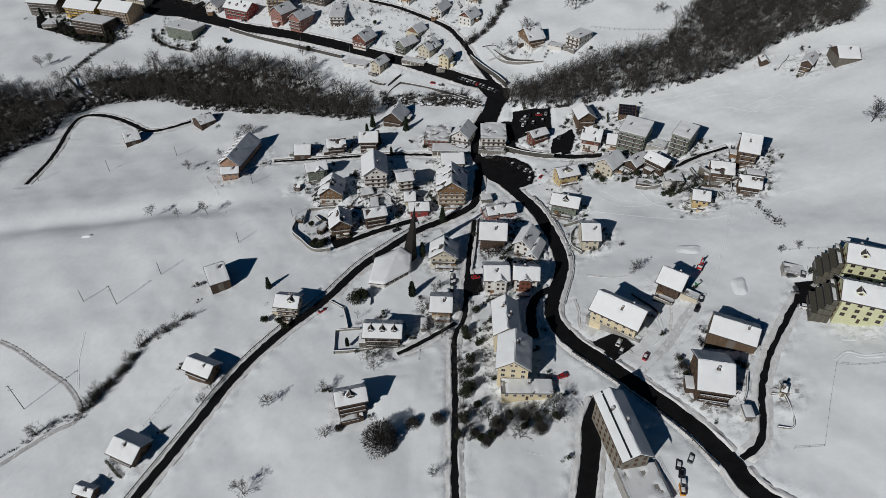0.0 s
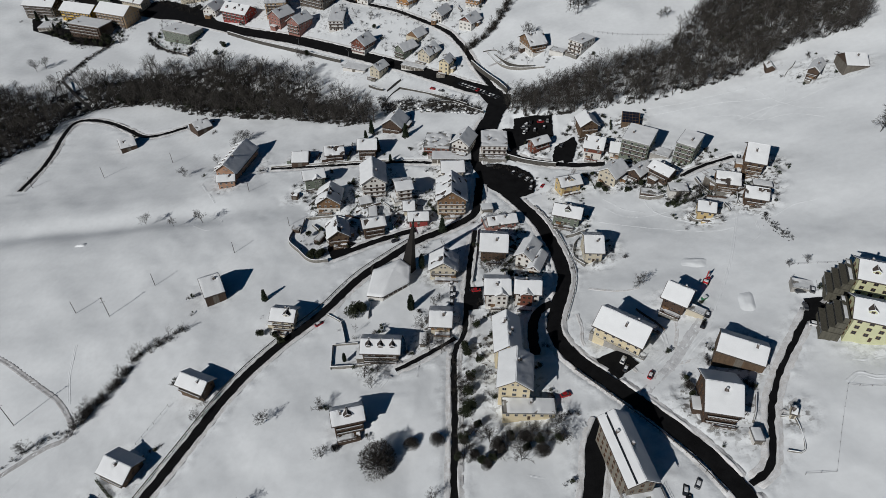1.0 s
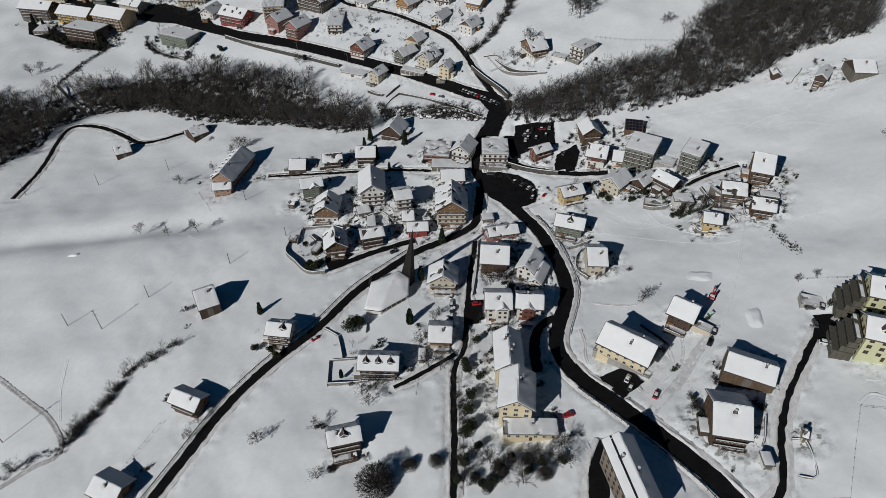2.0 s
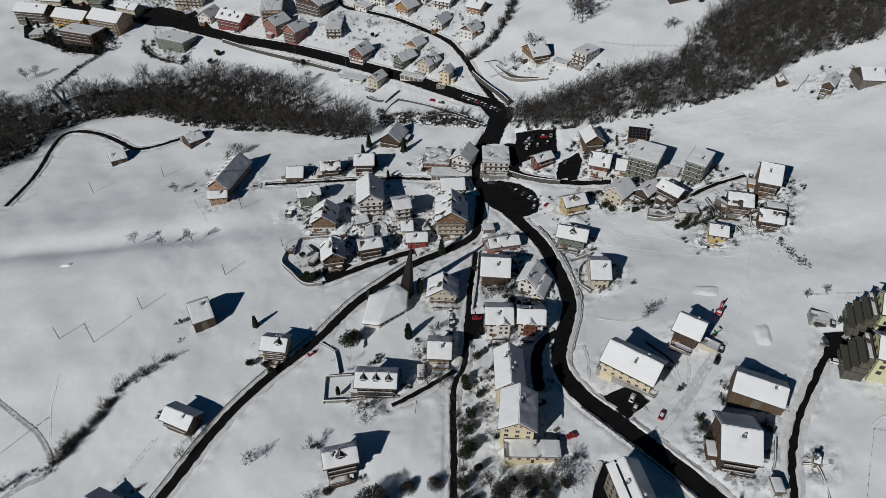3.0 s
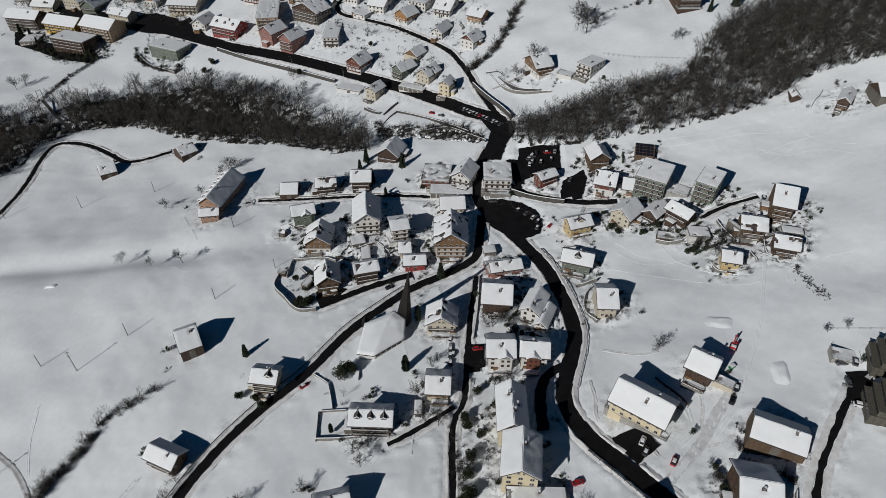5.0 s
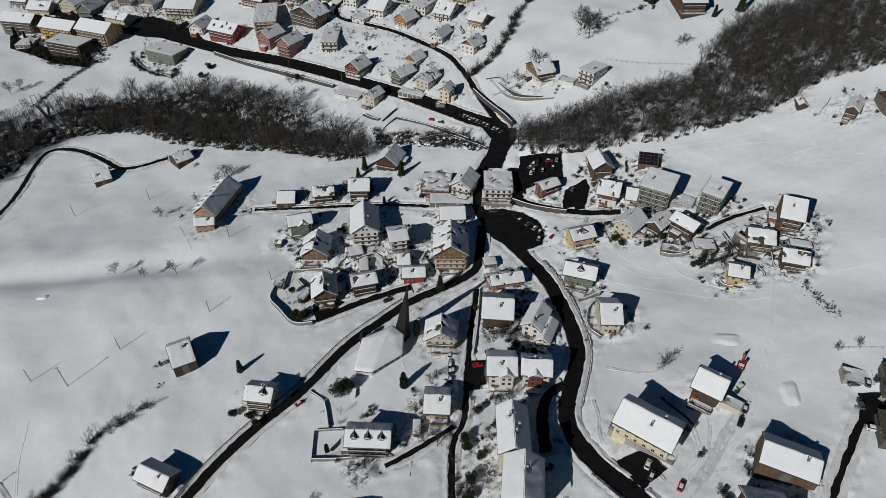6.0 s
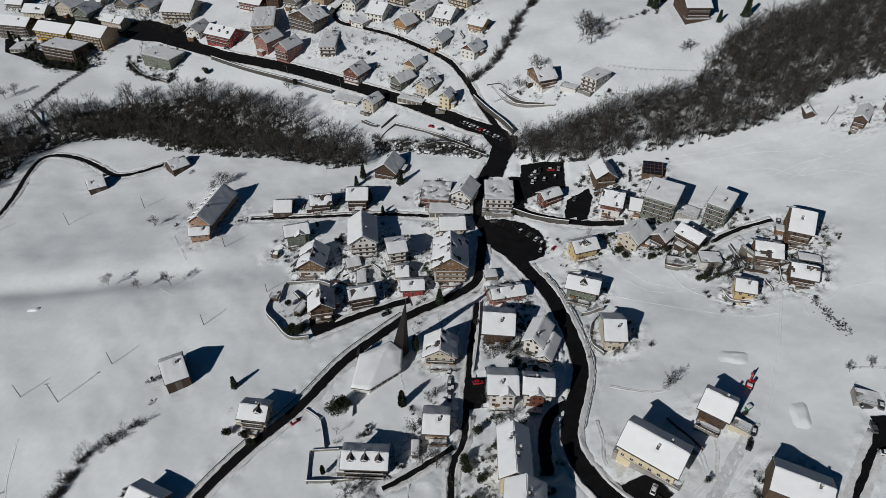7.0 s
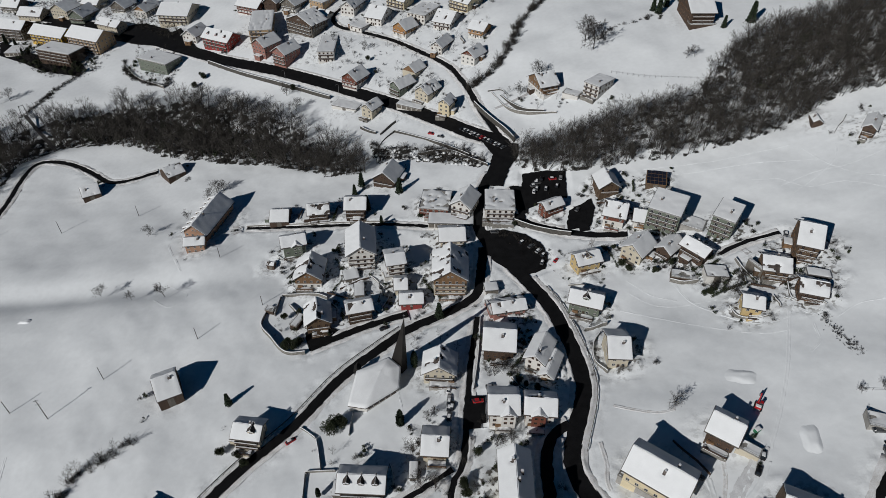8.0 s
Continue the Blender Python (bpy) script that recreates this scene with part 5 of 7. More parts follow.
def plant_meshes(kind, variant):
    """Unit-height trunk and crown meshes for each kind of plant, built once."""
    key = (kind, variant)
    if key in TREE_KINDS:
        return TREE_KINDS[key]
    if kind == "tree":
        limbs = grow(40 + variant, 8.0, 4, 0.62, (7, 5, 4, 3), first=0.2)
        v0, q0 = limb_mesh(limbs, 0, 1)
        v1, q1 = limb_mesh(limbs, 2, 4, 1.7)
        top = max(v1[:, 2])
        TREE_KINDS[key] = (quad_mesh("trunk", v0 / top, q0, BARK), quad_mesh("crown", v1 / top, q1, TWIG))
    elif kind == "thicket":
        rr = random.Random(variant)
        dents = [Vector((rr.gauss(0, 1), rr.gauss(0, 1), rr.gauss(0.3, 0.6))).normalized() for _ in range(9)]

        def dome(r):
            d = Vector((r.gauss(0, 1), r.gauss(0, 1), abs(r.gauss(0, 1)) * 0.9)).normalized()
            bulge = 0.72 + 0.28 * max(d.dot(k) for k in dents) ** 3
            p = d * bulge * r.random() ** 0.5
            return Vector((p.x * 0.62, p.y * 0.62, p.z)), Vector((d.x, d.y, d.z + 0.6))

        v, q = clump_cloud(variant + 3, 5000, dome, 0.07, 0.10)
        v[:, 2] = np.maximum(v[:, 2], -0.02)
        centre = v.reshape(-1, 4, 3).mean(1, keepdims=True)
        v = (centre + (v.reshape(-1, 4, 3) - centre) * 1.0).reshape(-1, 3)
        top = 1.0
        k = Kit().tube((0, 0, -0.05), (0.02, 0.01, 0.45), 0.02, 0.008)
        me = bpy.data.meshes.new("stem")
        me.from_pydata(k.v, [], k.f)
        me.materials.append(BARK)
        TREE_KINDS[key] = (me, quad_mesh("crown", v / top, q, TWIG))
    else:
        k = Kit().tube((0, 0, -0.1), (0, 0, 0.9), 0.025, 0.006)
        me = bpy.data.meshes.new("trunk")
        me.from_pydata(k.v, [], k.f)
        me.materials.append(BARK)
        lumps = random.Random(variant + 5)
        offs = [(lumps.uniform(-0.22, 0.22), lumps.uniform(-0.22, 0.22), lumps.uniform(0.3, 0.75), lumps.uniform(0.16, 0.30)) for _ in range(7)]

        def fir(r):
            h = r.random() ** 0.75
            z = 0.06 + 0.92 * h
            tier = 0.75 + 0.25 * math.cos(z * 40)
            rad = 0.23 * (1 - h) * tier * r.random() ** 0.4 + 0.008
            a = r.uniform(0, 6.283)
            return Vector((rad * math.cos(a), rad * math.sin(a), z - rad * 0.35)), Vector((math.cos(a), math.sin(a), -0.3))

        def thuja(r):
            h = r.random()
            rad = 0.13 * min(1, (1 - h) * 2.2) ** 0.7 * r.random() ** 0.3
            a = r.uniform(0, 6.283)
            return Vector((rad * math.cos(a), rad * math.sin(a), 0.02 + 0.95 * h)), Vector((math.cos(a) * 0.6, math.sin(a) * 0.6, 0.8))

        def yew(r):
            ox, oy, oz, rr = offs[r.randrange(len(offs))]
            d = Vector((r.gauss(0, 1), r.gauss(0, 1), r.gauss(0, 1))).normalized()
            p = Vector((ox, oy, oz)) + d * rr * r.random() ** 0.35
            p.z = max(p.z, 0.03)
            return p, d

        v, q = clump_cloud(variant, 2600, {"fir": fir, "thuja": thuja, "yew": yew}[kind], 0.07 if kind != "yew" else 0.06)
        TREE_KINDS[key] = (me, quad_mesh("crown", v, q, NEEDLE if kind != "yew" else EVERGREEN))
    return TREE_KINDS[key]


PLANT_WORDS = {
    "tree": ("tree", "bare leafless tree standing in the snow", "tree"),
    "thicket": ("shrub", "dense bare many-stemmed shrub in the snow", "shrub"),
    "fir": ("fir_tree", "dark green fir tree with drooping branches", "tree"),
    "yew": ("evergreen_bush", "dark evergreen bush of uneven outline", "bush"),
    "thuja": ("columnar_thuja", "narrow dark green columnar thuja", "tree"),
}
PLANT_NO = [0]


def plant(kind, x, y, height):
    PLANT_NO[0] += 1
    rnd = random.Random(PLANT_NO[0] * 3)
    name, label, cat = PLANT_WORDS[kind]
    top = thing(name, x, y, ground(x, y), rnd.uniform(0, 360), label, cat, name.replace("_", " ") + "s about the village")
    s = height * (1.35 if kind == "tree" else 1.0)
    wide = 1.0
    for part_name, me in zip(("trunk", "crown"), plant_meshes(kind, PLANT_NO[0] % (5 if kind == "tree" else 3))):
        ob = new(part_name, me)
        ob.parent = top
        ob.scale = (s * wide, s * wide, s)


def scatter(ring, spacing, seed, clear=4):
    q = np.array(ring)
    rs = random.Random(seed)
    lo, hi = q.min(0), q.max(0)
    area_n = int((hi[0] - lo[0]) * (hi[1] - lo[1]) / spacing)
    spots = []
    for _ in range(area_n):
        x, y = rs.uniform(lo[0], hi[0]), rs.uniform(lo[1], hi[1])
        inside = False
        for (x0, y0), (x1, y1) in zip(ring, ring[1:] + ring[:1]):
            if (y0 > y) != (y1 > y) and x < (x1 - x0) * (y - y0) / (y1 - y0) + x0:
                inside = not inside
        if inside:
            spots.append((x, y))
    (ax, ay), (bx, by) = BRIDGE_ENDS
    keep = []
    for x, y in spots:
        t = ((x - ax) * (bx - ax) + (y - ay) * (by - ay)) / ((bx - ax) ** 2 + (by - ay) ** 2)
        t = min(1, max(0, t))
        ox, oy = x - ax - t * (bx - ax), y - ay - t * (by - ay)
        if math.hypot(ox, oy) > (clear if ox + oy < 0 else 4):
            keep.append((x, y))
    return keep


def joined(spots, protos, seed, low, high, lean=0.0):
    """Trees of a wood, each turned, scaled and bent a little, in one mesh."""
    rs = random.Random(seed)
    vs, qs, n = [], [], 0
    for x, y in spots:
        v, q = protos[rs.randrange(len(protos))]
        s, a = rs.uniform(low, high), rs.uniform(0, 6.283)
        c, d = math.cos(a), math.sin(a)
        w = np.stack([(v[:, 0] * c - v[:, 1] * d) * s, (v[:, 0] * d + v[:, 1] * c) * s, v[:, 2] * s], 1)
        w[:, 0] += w[:, 2] * (lean + rs.gauss(0, 0.09))
        w[:, 1] += w[:, 2] * rs.gauss(-0.03, 0.09)
        w += np.array((x, y, ground(x, y)))
        vs.append(w)
        qs.append(q + n)
        n += len(v)
    return np.concatenate(vs), np.concatenate(qs)


def brush(seed, stems=26, twigs=3):
    """A low bare shrub: thin stems fanning out of the ground, each with a few twigs, one high."""
    rnd = random.Random(seed)
    verts, quads = [], []

    def blade(p, e, r):
        d = (e - p).normalized()
        u = d.orthogonal().normalized()
        u.rotate(Matrix.Rotation(rnd.uniform(0, 6.28), 3, d))
        n = len(verts)
        verts.extend([p + u * r, p - u * r, e - u * r * 0.4, e + u * r * 0.4])
        quads.append((n, n + 1, n + 2, n + 3))

    for _ in range(stems):
        a, out = rnd.uniform(0, 6.283), rnd.uniform(0, 1) ** 0.7
        p = Vector((0.3 * out * math.cos(a), 0.3 * out * math.sin(a), -0.05))
        e = p + Vector((0.55 * out * math.cos(a + rnd.gauss(0, 0.5)), 0.55 * out * math.sin(a + rnd.gauss(0, 0.5)), rnd.uniform(0.45, 1.0)))
        blade(p, e, 0.017)
        for _ in range(twigs):
            q = p.lerp(e, rnd.uniform(0.25, 0.95))
            blade(q, q + Vector((rnd.gauss(0, 0.22), rnd.gauss(0, 0.22), rnd.uniform(0, 0.32))), 0.015)
    return np.array([tuple(v) for v in verts]), np.array(quads)


WOOD_PROTOS = []
BRUSH_PROTOS = [brush(300 + s) for s in range(6)]
for s in range(7):
    limbs = grow(200 + s, 9.0, 3, 0.40, (5, 5, 3), first=0.28, coarse=True)
    v, q = limb_mesh(limbs, 0, 3, 1.75, tubes=1)
    WOOD_PROTOS.append((v / v[:, 2].max(), q))


def evergreen_proto(seed, count=150):
    """An uneven dark evergreen crown of leaf blades, one high."""
    rs = random.Random(seed)
    lumps = [(rs.uniform(-0.25, 0.25), rs.uniform(-0.25, 0.25), rs.uniform(0.2, 0.75), rs.uniform(0.15, 0.3)) for _ in range(6)]

    def crown(r):
        ox, oy, oz, rr = lumps[r.randrange(len(lumps))]
        d = Vector((r.gauss(0, 1), r.gauss(0, 1), r.gauss(0, 1))).normalized()
        p = Vector((ox, oy, oz)) + d * rr * r.random() ** 0.35
        p.z = max(p.z, 0.0)
        return p, d

    return clump_cloud(seed, count, crown, 0.15, 0.35)


EVER_PROTOS = [evergreen_proto(500 + s) for s in range(5)]


def woods(name, spacing, ring):
    seed = len(ring)
    tall = {"west": (9, 20), "stream": (3, 7), "east": (9, 16)}[name]
    spots = scatter(ring, spacing, seed, 6)
    v, q = joined(spots, WOOD_PROTOS, seed, *tall, lean=0.03 if name != "east" else 0.08)
    tagged(new("woodland", quad_mesh("woodland", v, q, WOOD_TWIG)), "dense wood of bare grey-brown trees in the ravine", "woodland", kind="stuff")
    spots = scatter(ring, spacing * {"west": 1.1, "stream": 0.4, "east": 1.6}[name], seed + 1)
    v, q = joined(spots, BRUSH_PROTOS, seed, 1.0, 3.4)
    tagged(new("undergrowth", quad_mesh("undergrowth", v, q, TWIG)), "tangled bare undergrowth beneath the trees", "undergrowth", kind="stuff")


def evergreen_wood(spacing, low, high, ring):
    """Dark ivy-clad trees and firs among the bare ones."""
    v, q = joined(scatter(ring, spacing, 31), EVER_PROTOS, 6, low, high)
    tagged(new("evergreen_thicket", quad_mesh("evergreen_thicket", v, q, EVERGREEN)), "dark evergreen thicket among the bare trees of the ravine", "thicket", kind="stuff")


def garden_trees(spacing, ring):
    v, q = joined(scatter(ring, spacing, 77), WOOD_PROTOS, 3, 3, 7)
    tagged(new("garden_trees", quad_mesh("garden_trees", v, q, TWIG)), "bare fruit trees and shrubs in the far gardens", "trees", kind="stuff")
    v, q = joined(scatter(ring, spacing * 0.6, 78), BRUSH_PROTOS, 3, 0.8, 2.4)
    tagged(new("garden_shrubs", quad_mesh("garden_shrubs", v, q, TWIG)), "low bare shrubs in the far gardens", "shrubs", kind="stuff")


def thicket_line(spacing, height, points):
    rs = random.Random(len(points))
    line = smooth_line(points, spacing)
    spots = []
    for x, y in line:
        n = 0.5 + 1.3 * noise.noise((x * 0.06, y * 0.06, 11.0))
        for _ in range(max(1, min(5, int(1 + 4 * n)))):
            s = 0.5 + 2.2 * max(n, 0)
            spots.append((x + rs.gauss(0, s * 0.6), y + rs.gauss(0, s * 0.6)))
    v, q = joined(spots, BRUSH_PROTOS, 9, height * 0.25, height)
    if height > 4:
        v2, q2 = joined(spots[::4], WOOD_PROTOS, 9, height * 0.7, height * 1.9)
        v, q = np.concatenate([v, v2]), np.concatenate([q, q2 + len(v)])
    tagged(new("hedgerow", quad_mesh("hedgerow", v, q, TWIG)), "scrubby bare hedgerow poking out of the snow", "hedge", kind="stuff")


def utility_pole(x, y, high):
    top = thing("utility_pole", x, y, ground(x, y), 20, "dark wooden utility pole with short cross-arms", "pole", "utility poles")
    Kit().tube((0, 0, -1), (0, 0, high), 0.17, 0.12, 8).made("mast", POLE_WOOD, top, smooth=True)
    if high > 10:
        for z in (high - 0.6, high - 3.0):
            k = Kit().box(-1.0, 1.0, -0.06, 0.06, z - 0.07, z + 0.07)
            arm = k.made("cross_arm", POLE_WOOD, top)
            for px in (-0.85, 0.85):
                Kit().tube((px, 0, z + 0.07), (px, 0, z + 0.32), 0.05, 0.04, 6).made("insulator", STEEL, arm)


evergreen_wood(55, 3, 8, [(-300.2, 462.3), (-243.5, 452.1), (-194.6, 434.6), (-149.3, 420.3), (-105.9, 412.6), (-90.1, 404.6), (-105.8, 420.9), (-150.5, 446.7), (-183.7, 468.8), (-253.9, 477.9), (-296.6, 475.9)])
evergreen_wood(45, 2, 5, [(-393.4, 595.6), (-330.0, 580.6), (-297.1, 553.2), (-302.4, 540.6), (-337.4, 538.6), (-383.1, 566.5)])
evergreen_wood(60, 1.5, 4, [(-280, 548), (-262, 528), (-236, 512), (-228, 520), (-250, 532), (-268, 552)])
evergreen_wood(150, 3, 8, [(190, 392), (235, 392), (262, 450), (215, 452), (180, 430), (150, 400)])
woods("west", 15, [(-363.7, 386.0), (-337.9, 343.0), (-331.3, 374.5), (-307.8, 402.9), (-305.7, 429.1), (-290.8, 444.6), (-269.2, 446.9), (-234.7, 443.7), (-205.0, 430.5), (-164.2, 416.1), (-131.5, 410.5), (-97.7, 393.2), (-81.9, 385.0), (-57.3, 385.9), (-69.7, 408.3), (-91.8, 428.0), (-114.9, 445.5), (-139.5, 464.3), (-173.5, 477.2), (-203.2, 489.7), (-224.9, 488.0), (-252.2, 489.8), (-276.0, 482.8), (-304.1, 477.0), (-316.5, 466.9), (-334.5, 452.4), (-380.8, 466.8), (-409.2, 465.0)])
woods("stream", 14, [(-52.6, 396.6), (-27.0, 389.9), (-6.5, 380.6), (9.8, 372.5), (13.7, 379.1), (6.5, 388.7), (-7.0, 397.1), (-28.0, 403.6), (-46.2, 408.9), (-62.1, 420.6)])
woods("east", 10, [(29.3, 368.1), (55.5, 359.2), (79.3, 360.3), (108.2, 360.1), (131.3, 362.7), (151.0, 364.8), (167.9, 367.9), (177.6, 373.7), (193.2, 381.8), (206.5, 383.0), (235.3, 381.2), (268.4, 457.8), (248.2, 459.0), (224.0, 464.8), (209.4, 458.4), (196.1, 455.6), (176.4, 453.0), (157.3, 440.5), (145.0, 424.6), (133.4, 408.8), (108.9, 400.2), (90.3, 399.6), (70.8, 393.0), (54.7, 387.6), (38.7, 384.0), (28.0, 386.8)])
thicket_line(0.35, 0.8, [(138.6, 242.1), (140.6, 231.1), (142.7, 221.6)])
thicket_line(0.9, 2.2, [(-311.6, 542.8), (-322.2, 524.1), (-326.2, 508.5), (-329.8, 494.8), (-333.7, 481.5)])
thicket_line(0.7, 2.6, [(-281.2, 554.6), (-276.3, 542.3), (-264.5, 528.0), (-248.1, 518.1), (-232.3, 512.8), (-232.3, 521.1)])
thicket_line(1.4, 4.2, [(-163.0, 159.0), (-159.7, 166.5), (-155.0, 174.8), (-150.2, 183.4), (-148.2, 192.7), (-140.3, 198.5), (-130.4, 207.0)])
thicket_line(1.8, 2.0, [(-192.8, 139.1), (-185.7, 145.5), (-176.1, 152.7), (-164.9, 157.2)])
thicket_line(2.2, 4.5, [(3.1, 455.1), (11.6, 462.7), (23.0, 477.2), (29.0, 491.9), (34.3, 512.6), (42.3, 530.2), (55.9, 552.7)])
thicket_line(2.5, 3.0, [(86.3, 474.3), (98.6, 486.3), (109.7, 488.5), (121.5, 494.1)])
thicket_line(2.0, 2.5, [(-2.0, 180.0), (1.1, 167.0), (2.6, 152.3), (2.1, 139.2), (3.2, 129.3)])
thicket_line(2.0, 1.6, [(19.8, 321.1), (29.4, 313.8), (37.3, 306.9), (42.3, 300.4), (43.7, 292.6)])
plant("tree", -183.4, 292.1, 5.5)
plant("tree", -164.5, 287.3, 4.5)
plant("tree", -147.1, 288.0, 7)
plant("tree", -77.3, 153.2, 6)
plant("tree", -54.3, 156.8, 5)
plant("tree", -50.1, 136.2, 5)
plant("tree", -7.4, 116.4, 4.5)
plant("tree", 78.7, 210.2, 6)
plant("tree", 201.6, 282.3, 10)
plant("tree", -181.8, 149.2, 6)
plant("tree", -77.8, 115.6, 6)
plant("tree", -37.9, 171.5, 6)
plant("tree", -32.7, 173.4, 6)
plant("tree", -34.8, 166.7, 5)
plant("tree", 12.6, 136.8, 7)
plant("tree", 18.7, 133.7, 6)
plant("tree", 26.9, 136.0, 7)
plant("tree", 33.1, 137.1, 6)
plant("tree", 37.5, 140.4, 6)
plant("tree", 23.4, 128.5, 7)
plant("tree", 15.5, 130.5, 5)
plant("tree", 77.7, 476.4, 14)
plant("tree", 81.8, 466.2, 15)
plant("tree", 80.4, 478.3, 12)
plant("tree", 45.4, 448.1, 10)
plant("tree", 34.3, 433.9, 7)
plant("tree", -150.8, 380.7, 8)
plant("tree", -153.6, 378.2, 7)
plant("tree", -146.7, 382.9, 7)
plant("tree", -178.3, 343.5, 6)
plant("tree", -161.2, 357.4, 5)
plant("tree", 76.2, 358.7, 7)
plant("tree", -361.2, 500.4, 9)
plant("tree", -334.5, 476.5, 8)
plant("tree", -355.8, 505.6, 8)
plant("tree", -15.6, 197.2, 6)
plant("tree", -11.5, 183.5, 7)
plant("tree", -6.4, 181.1, 6)
plant("tree", 18.6, 233.7, 6)
plant("tree", 21.9, 231.9, 5)
plant("tree", 15.3, 197.8, 5)
plant("tree", 20.4, 198.6, 5)
plant("tree", 114.7, 262.2, 6)
plant("tree", 110.1, 268.8, 4)
plant("tree", 117.6, 268.6, 6)
plant("tree", 106.0, 266.3, 4)
plant("tree", -76.7, 523.5, 6)
plant("tree", 138.0, 440.0, 6)
plant("tree", 133.2, 440.1, 5)
plant("tree", -117.7, 462.6, 9)
plant("tree", -128.6, 482.2, 8)
plant("tree", 142.1, 205.7, 3)
plant("tree", 135.9, 204.9, 3)
plant("tree", -107.2, 157.4, 5)
plant("tree", -105.5, 164.3, 5)
plant("thicket", -27.4, 131.2, 12)
plant("thicket", -16.1, 138.1, 5)
plant("thicket", -45.0, 139.1, 3)
plant("thicket", -6.4, 138.8, 5)
plant("yew", 19.9, 137.3, 4)
plant("yew", 25.6, 131.8, 4)
plant("yew", 29.9, 135.0, 4)
plant("thicket", 15.6, 133.6, 6)
plant("thicket", 30.6, 130.8, 5)
plant("thicket", 24.9, 136.3, 5)
plant("thicket", 84.2, 152.1, 3.5)
plant("yew", 84.3, 147.9, 3)
plant("thicket", 84.7, 143.4, 3)
plant("yew", 84.1, 155.6, 2.5)
plant("fir", -93.9, 222.5, 7)
plant("fir", -59.0, 371.6, 9)
plant("fir", -52.5, 347.9, 10)
plant("fir", -35.6, 360.5, 10)
plant("fir", -61.9, 363.8, 7)
plant("fir", -8.9, 265.7, 9)
plant("fir", 127.2, 496.2, 11)
plant("fir", 124.7, 501.6, 9)
plant("fir", 133.8, 505.4, 10)
plant("fir", 176.3, 466.9, 13)
plant("fir", 160.1, 465.3, 8)
plant("yew", -47.8, 208.2, 8)
plant("yew", -44.3, 209.1, 7)
plant("yew", -76.4, 250.5, 5)
plant("yew", -71.7, 252.2, 4.5)
plant("yew", -90.0, 199.5, 4.5)
plant("yew", -82.9, 198.4, 4)
plant("yew", -79.4, 194.9, 4)
plant("yew", 9.4, 128.7, 4)
plant("yew", 5.7, 166.4, 5)
plant("yew", 5.7, 152.0, 5.5)
plant("yew", 1.6, 130.7, 4)
plant("yew", 4.1, 179.2, 4.5)
plant("yew", -124.5, 487.5, 5)
plant("yew", -73.0, 510.9, 4.5)
plant("yew", -201.7, 515.1, 6)
plant("yew", -205.9, 506.0, 5)
plant("yew", -76.1, 252.4, 5)
plant("yew", -72.7, 250.9, 5)
plant("yew", -70.1, 253.4, 4)
plant("yew", -81.2, 268.5, 4)
plant("yew", -74.6, 271.7, 3.5)
plant("yew", -70.9, 266.9, 3.5)
plant("yew", 74.5, 289.0, 4.5)
plant("yew", 76.9, 285.6, 4)
plant("yew", 87.6, 282.7, 3.5)
plant("yew", 94.7, 285.7, 4)
plant("yew", 105.6, 264.6, 3.5)
plant("yew", 103.4, 264.5, 3)
plant("yew", -14.5, 342.3, 3)
plant("yew", -21.8, 337.3, 4)
plant("yew", 14.2, 328.1, 3)
plant("yew", 27.1, 324.4, 3)
plant("yew", 24.5, 227.0, 3.5)
plant("yew", 31.2, 222.5, 3.5)
plant("yew", 27.0, 224.5, 3)
plant("yew", 72.7, 301.6, 3)
plant("tree", -8.0, 213.0, 4)
plant("tree", -11.2, 210.6, 4)
plant("tree", 15.1, 231.0, 6)
plant("yew", 8.3, 195.3, 4)
plant("yew", 3.1, 182.0, 5)
plant("yew", 9.3, 175.3, 4)
plant("yew", 4.8, 159.1, 5)
plant("yew", 8.7, 143.1, 4)
plant("yew", 3.2, 137.8, 5)
plant("yew", 4.0, 149.7, 6)
plant("yew", 13.4, 129.5, 4)
plant("yew", 36.9, 135.0, 4)
plant("tree", 4.4, 162.1, 6)
plant("tree", 5.7, 140.1, 6)
plant("tree", 3.6, 131.7, 6)
plant("thicket", 7.3, 131.3, 4)
plant("thicket", 11.4, 127.4, 4)
plant("tree", 37.8, 134.1, 6)
plant("yew", -322.8, 551.0, 6)
plant("yew", -315.4, 541.6, 6)
plant("yew", -321.4, 539.8, 5)
plant("yew", -337.6, 545.9, 4)
plant("fir", -410.2, 599.2, 9)
plant("fir", -381.9, 575.6, 7)
plant("fir", -396.9, 592.1, 8)
plant("tree", -318.2, 557.3, 7)
plant("tree", -366.1, 563.1, 7)
plant("thuja", -21.3, 209.4, 9)
plant("thuja", -18.2, 239.1, 8)
plant("thuja", -48.0, 181.5, 5)
plant("thuja", -43.1, 335.4, 5)
utility_pole(-194.1, 162.4, 17)
utility_pole(-173.9, 220.3, 12.5)
utility_pole(-240.5, 354.9, 9)
utility_pole(-193.5, 223.8, 8)
utility_pole(-287.9, 347.8, 9)
utility_pole(-119.3, 258.0, 8)
utility_pole(-156.6, 238.6, 8)
utility_pole(-196.3, 366.5, 8)
utility_pole(-127.2, 315.4, 8)
utility_pole(-93.6, 277.2, 7)
garden_trees(26, [(-459.8, 680.8), (-313.4, 661.4), (-251.4, 626.0), (-238.2, 585.6), (-251.7, 580.4), (-306.9, 616.1), (-384.8, 643.8), (-443.4, 649.2)])
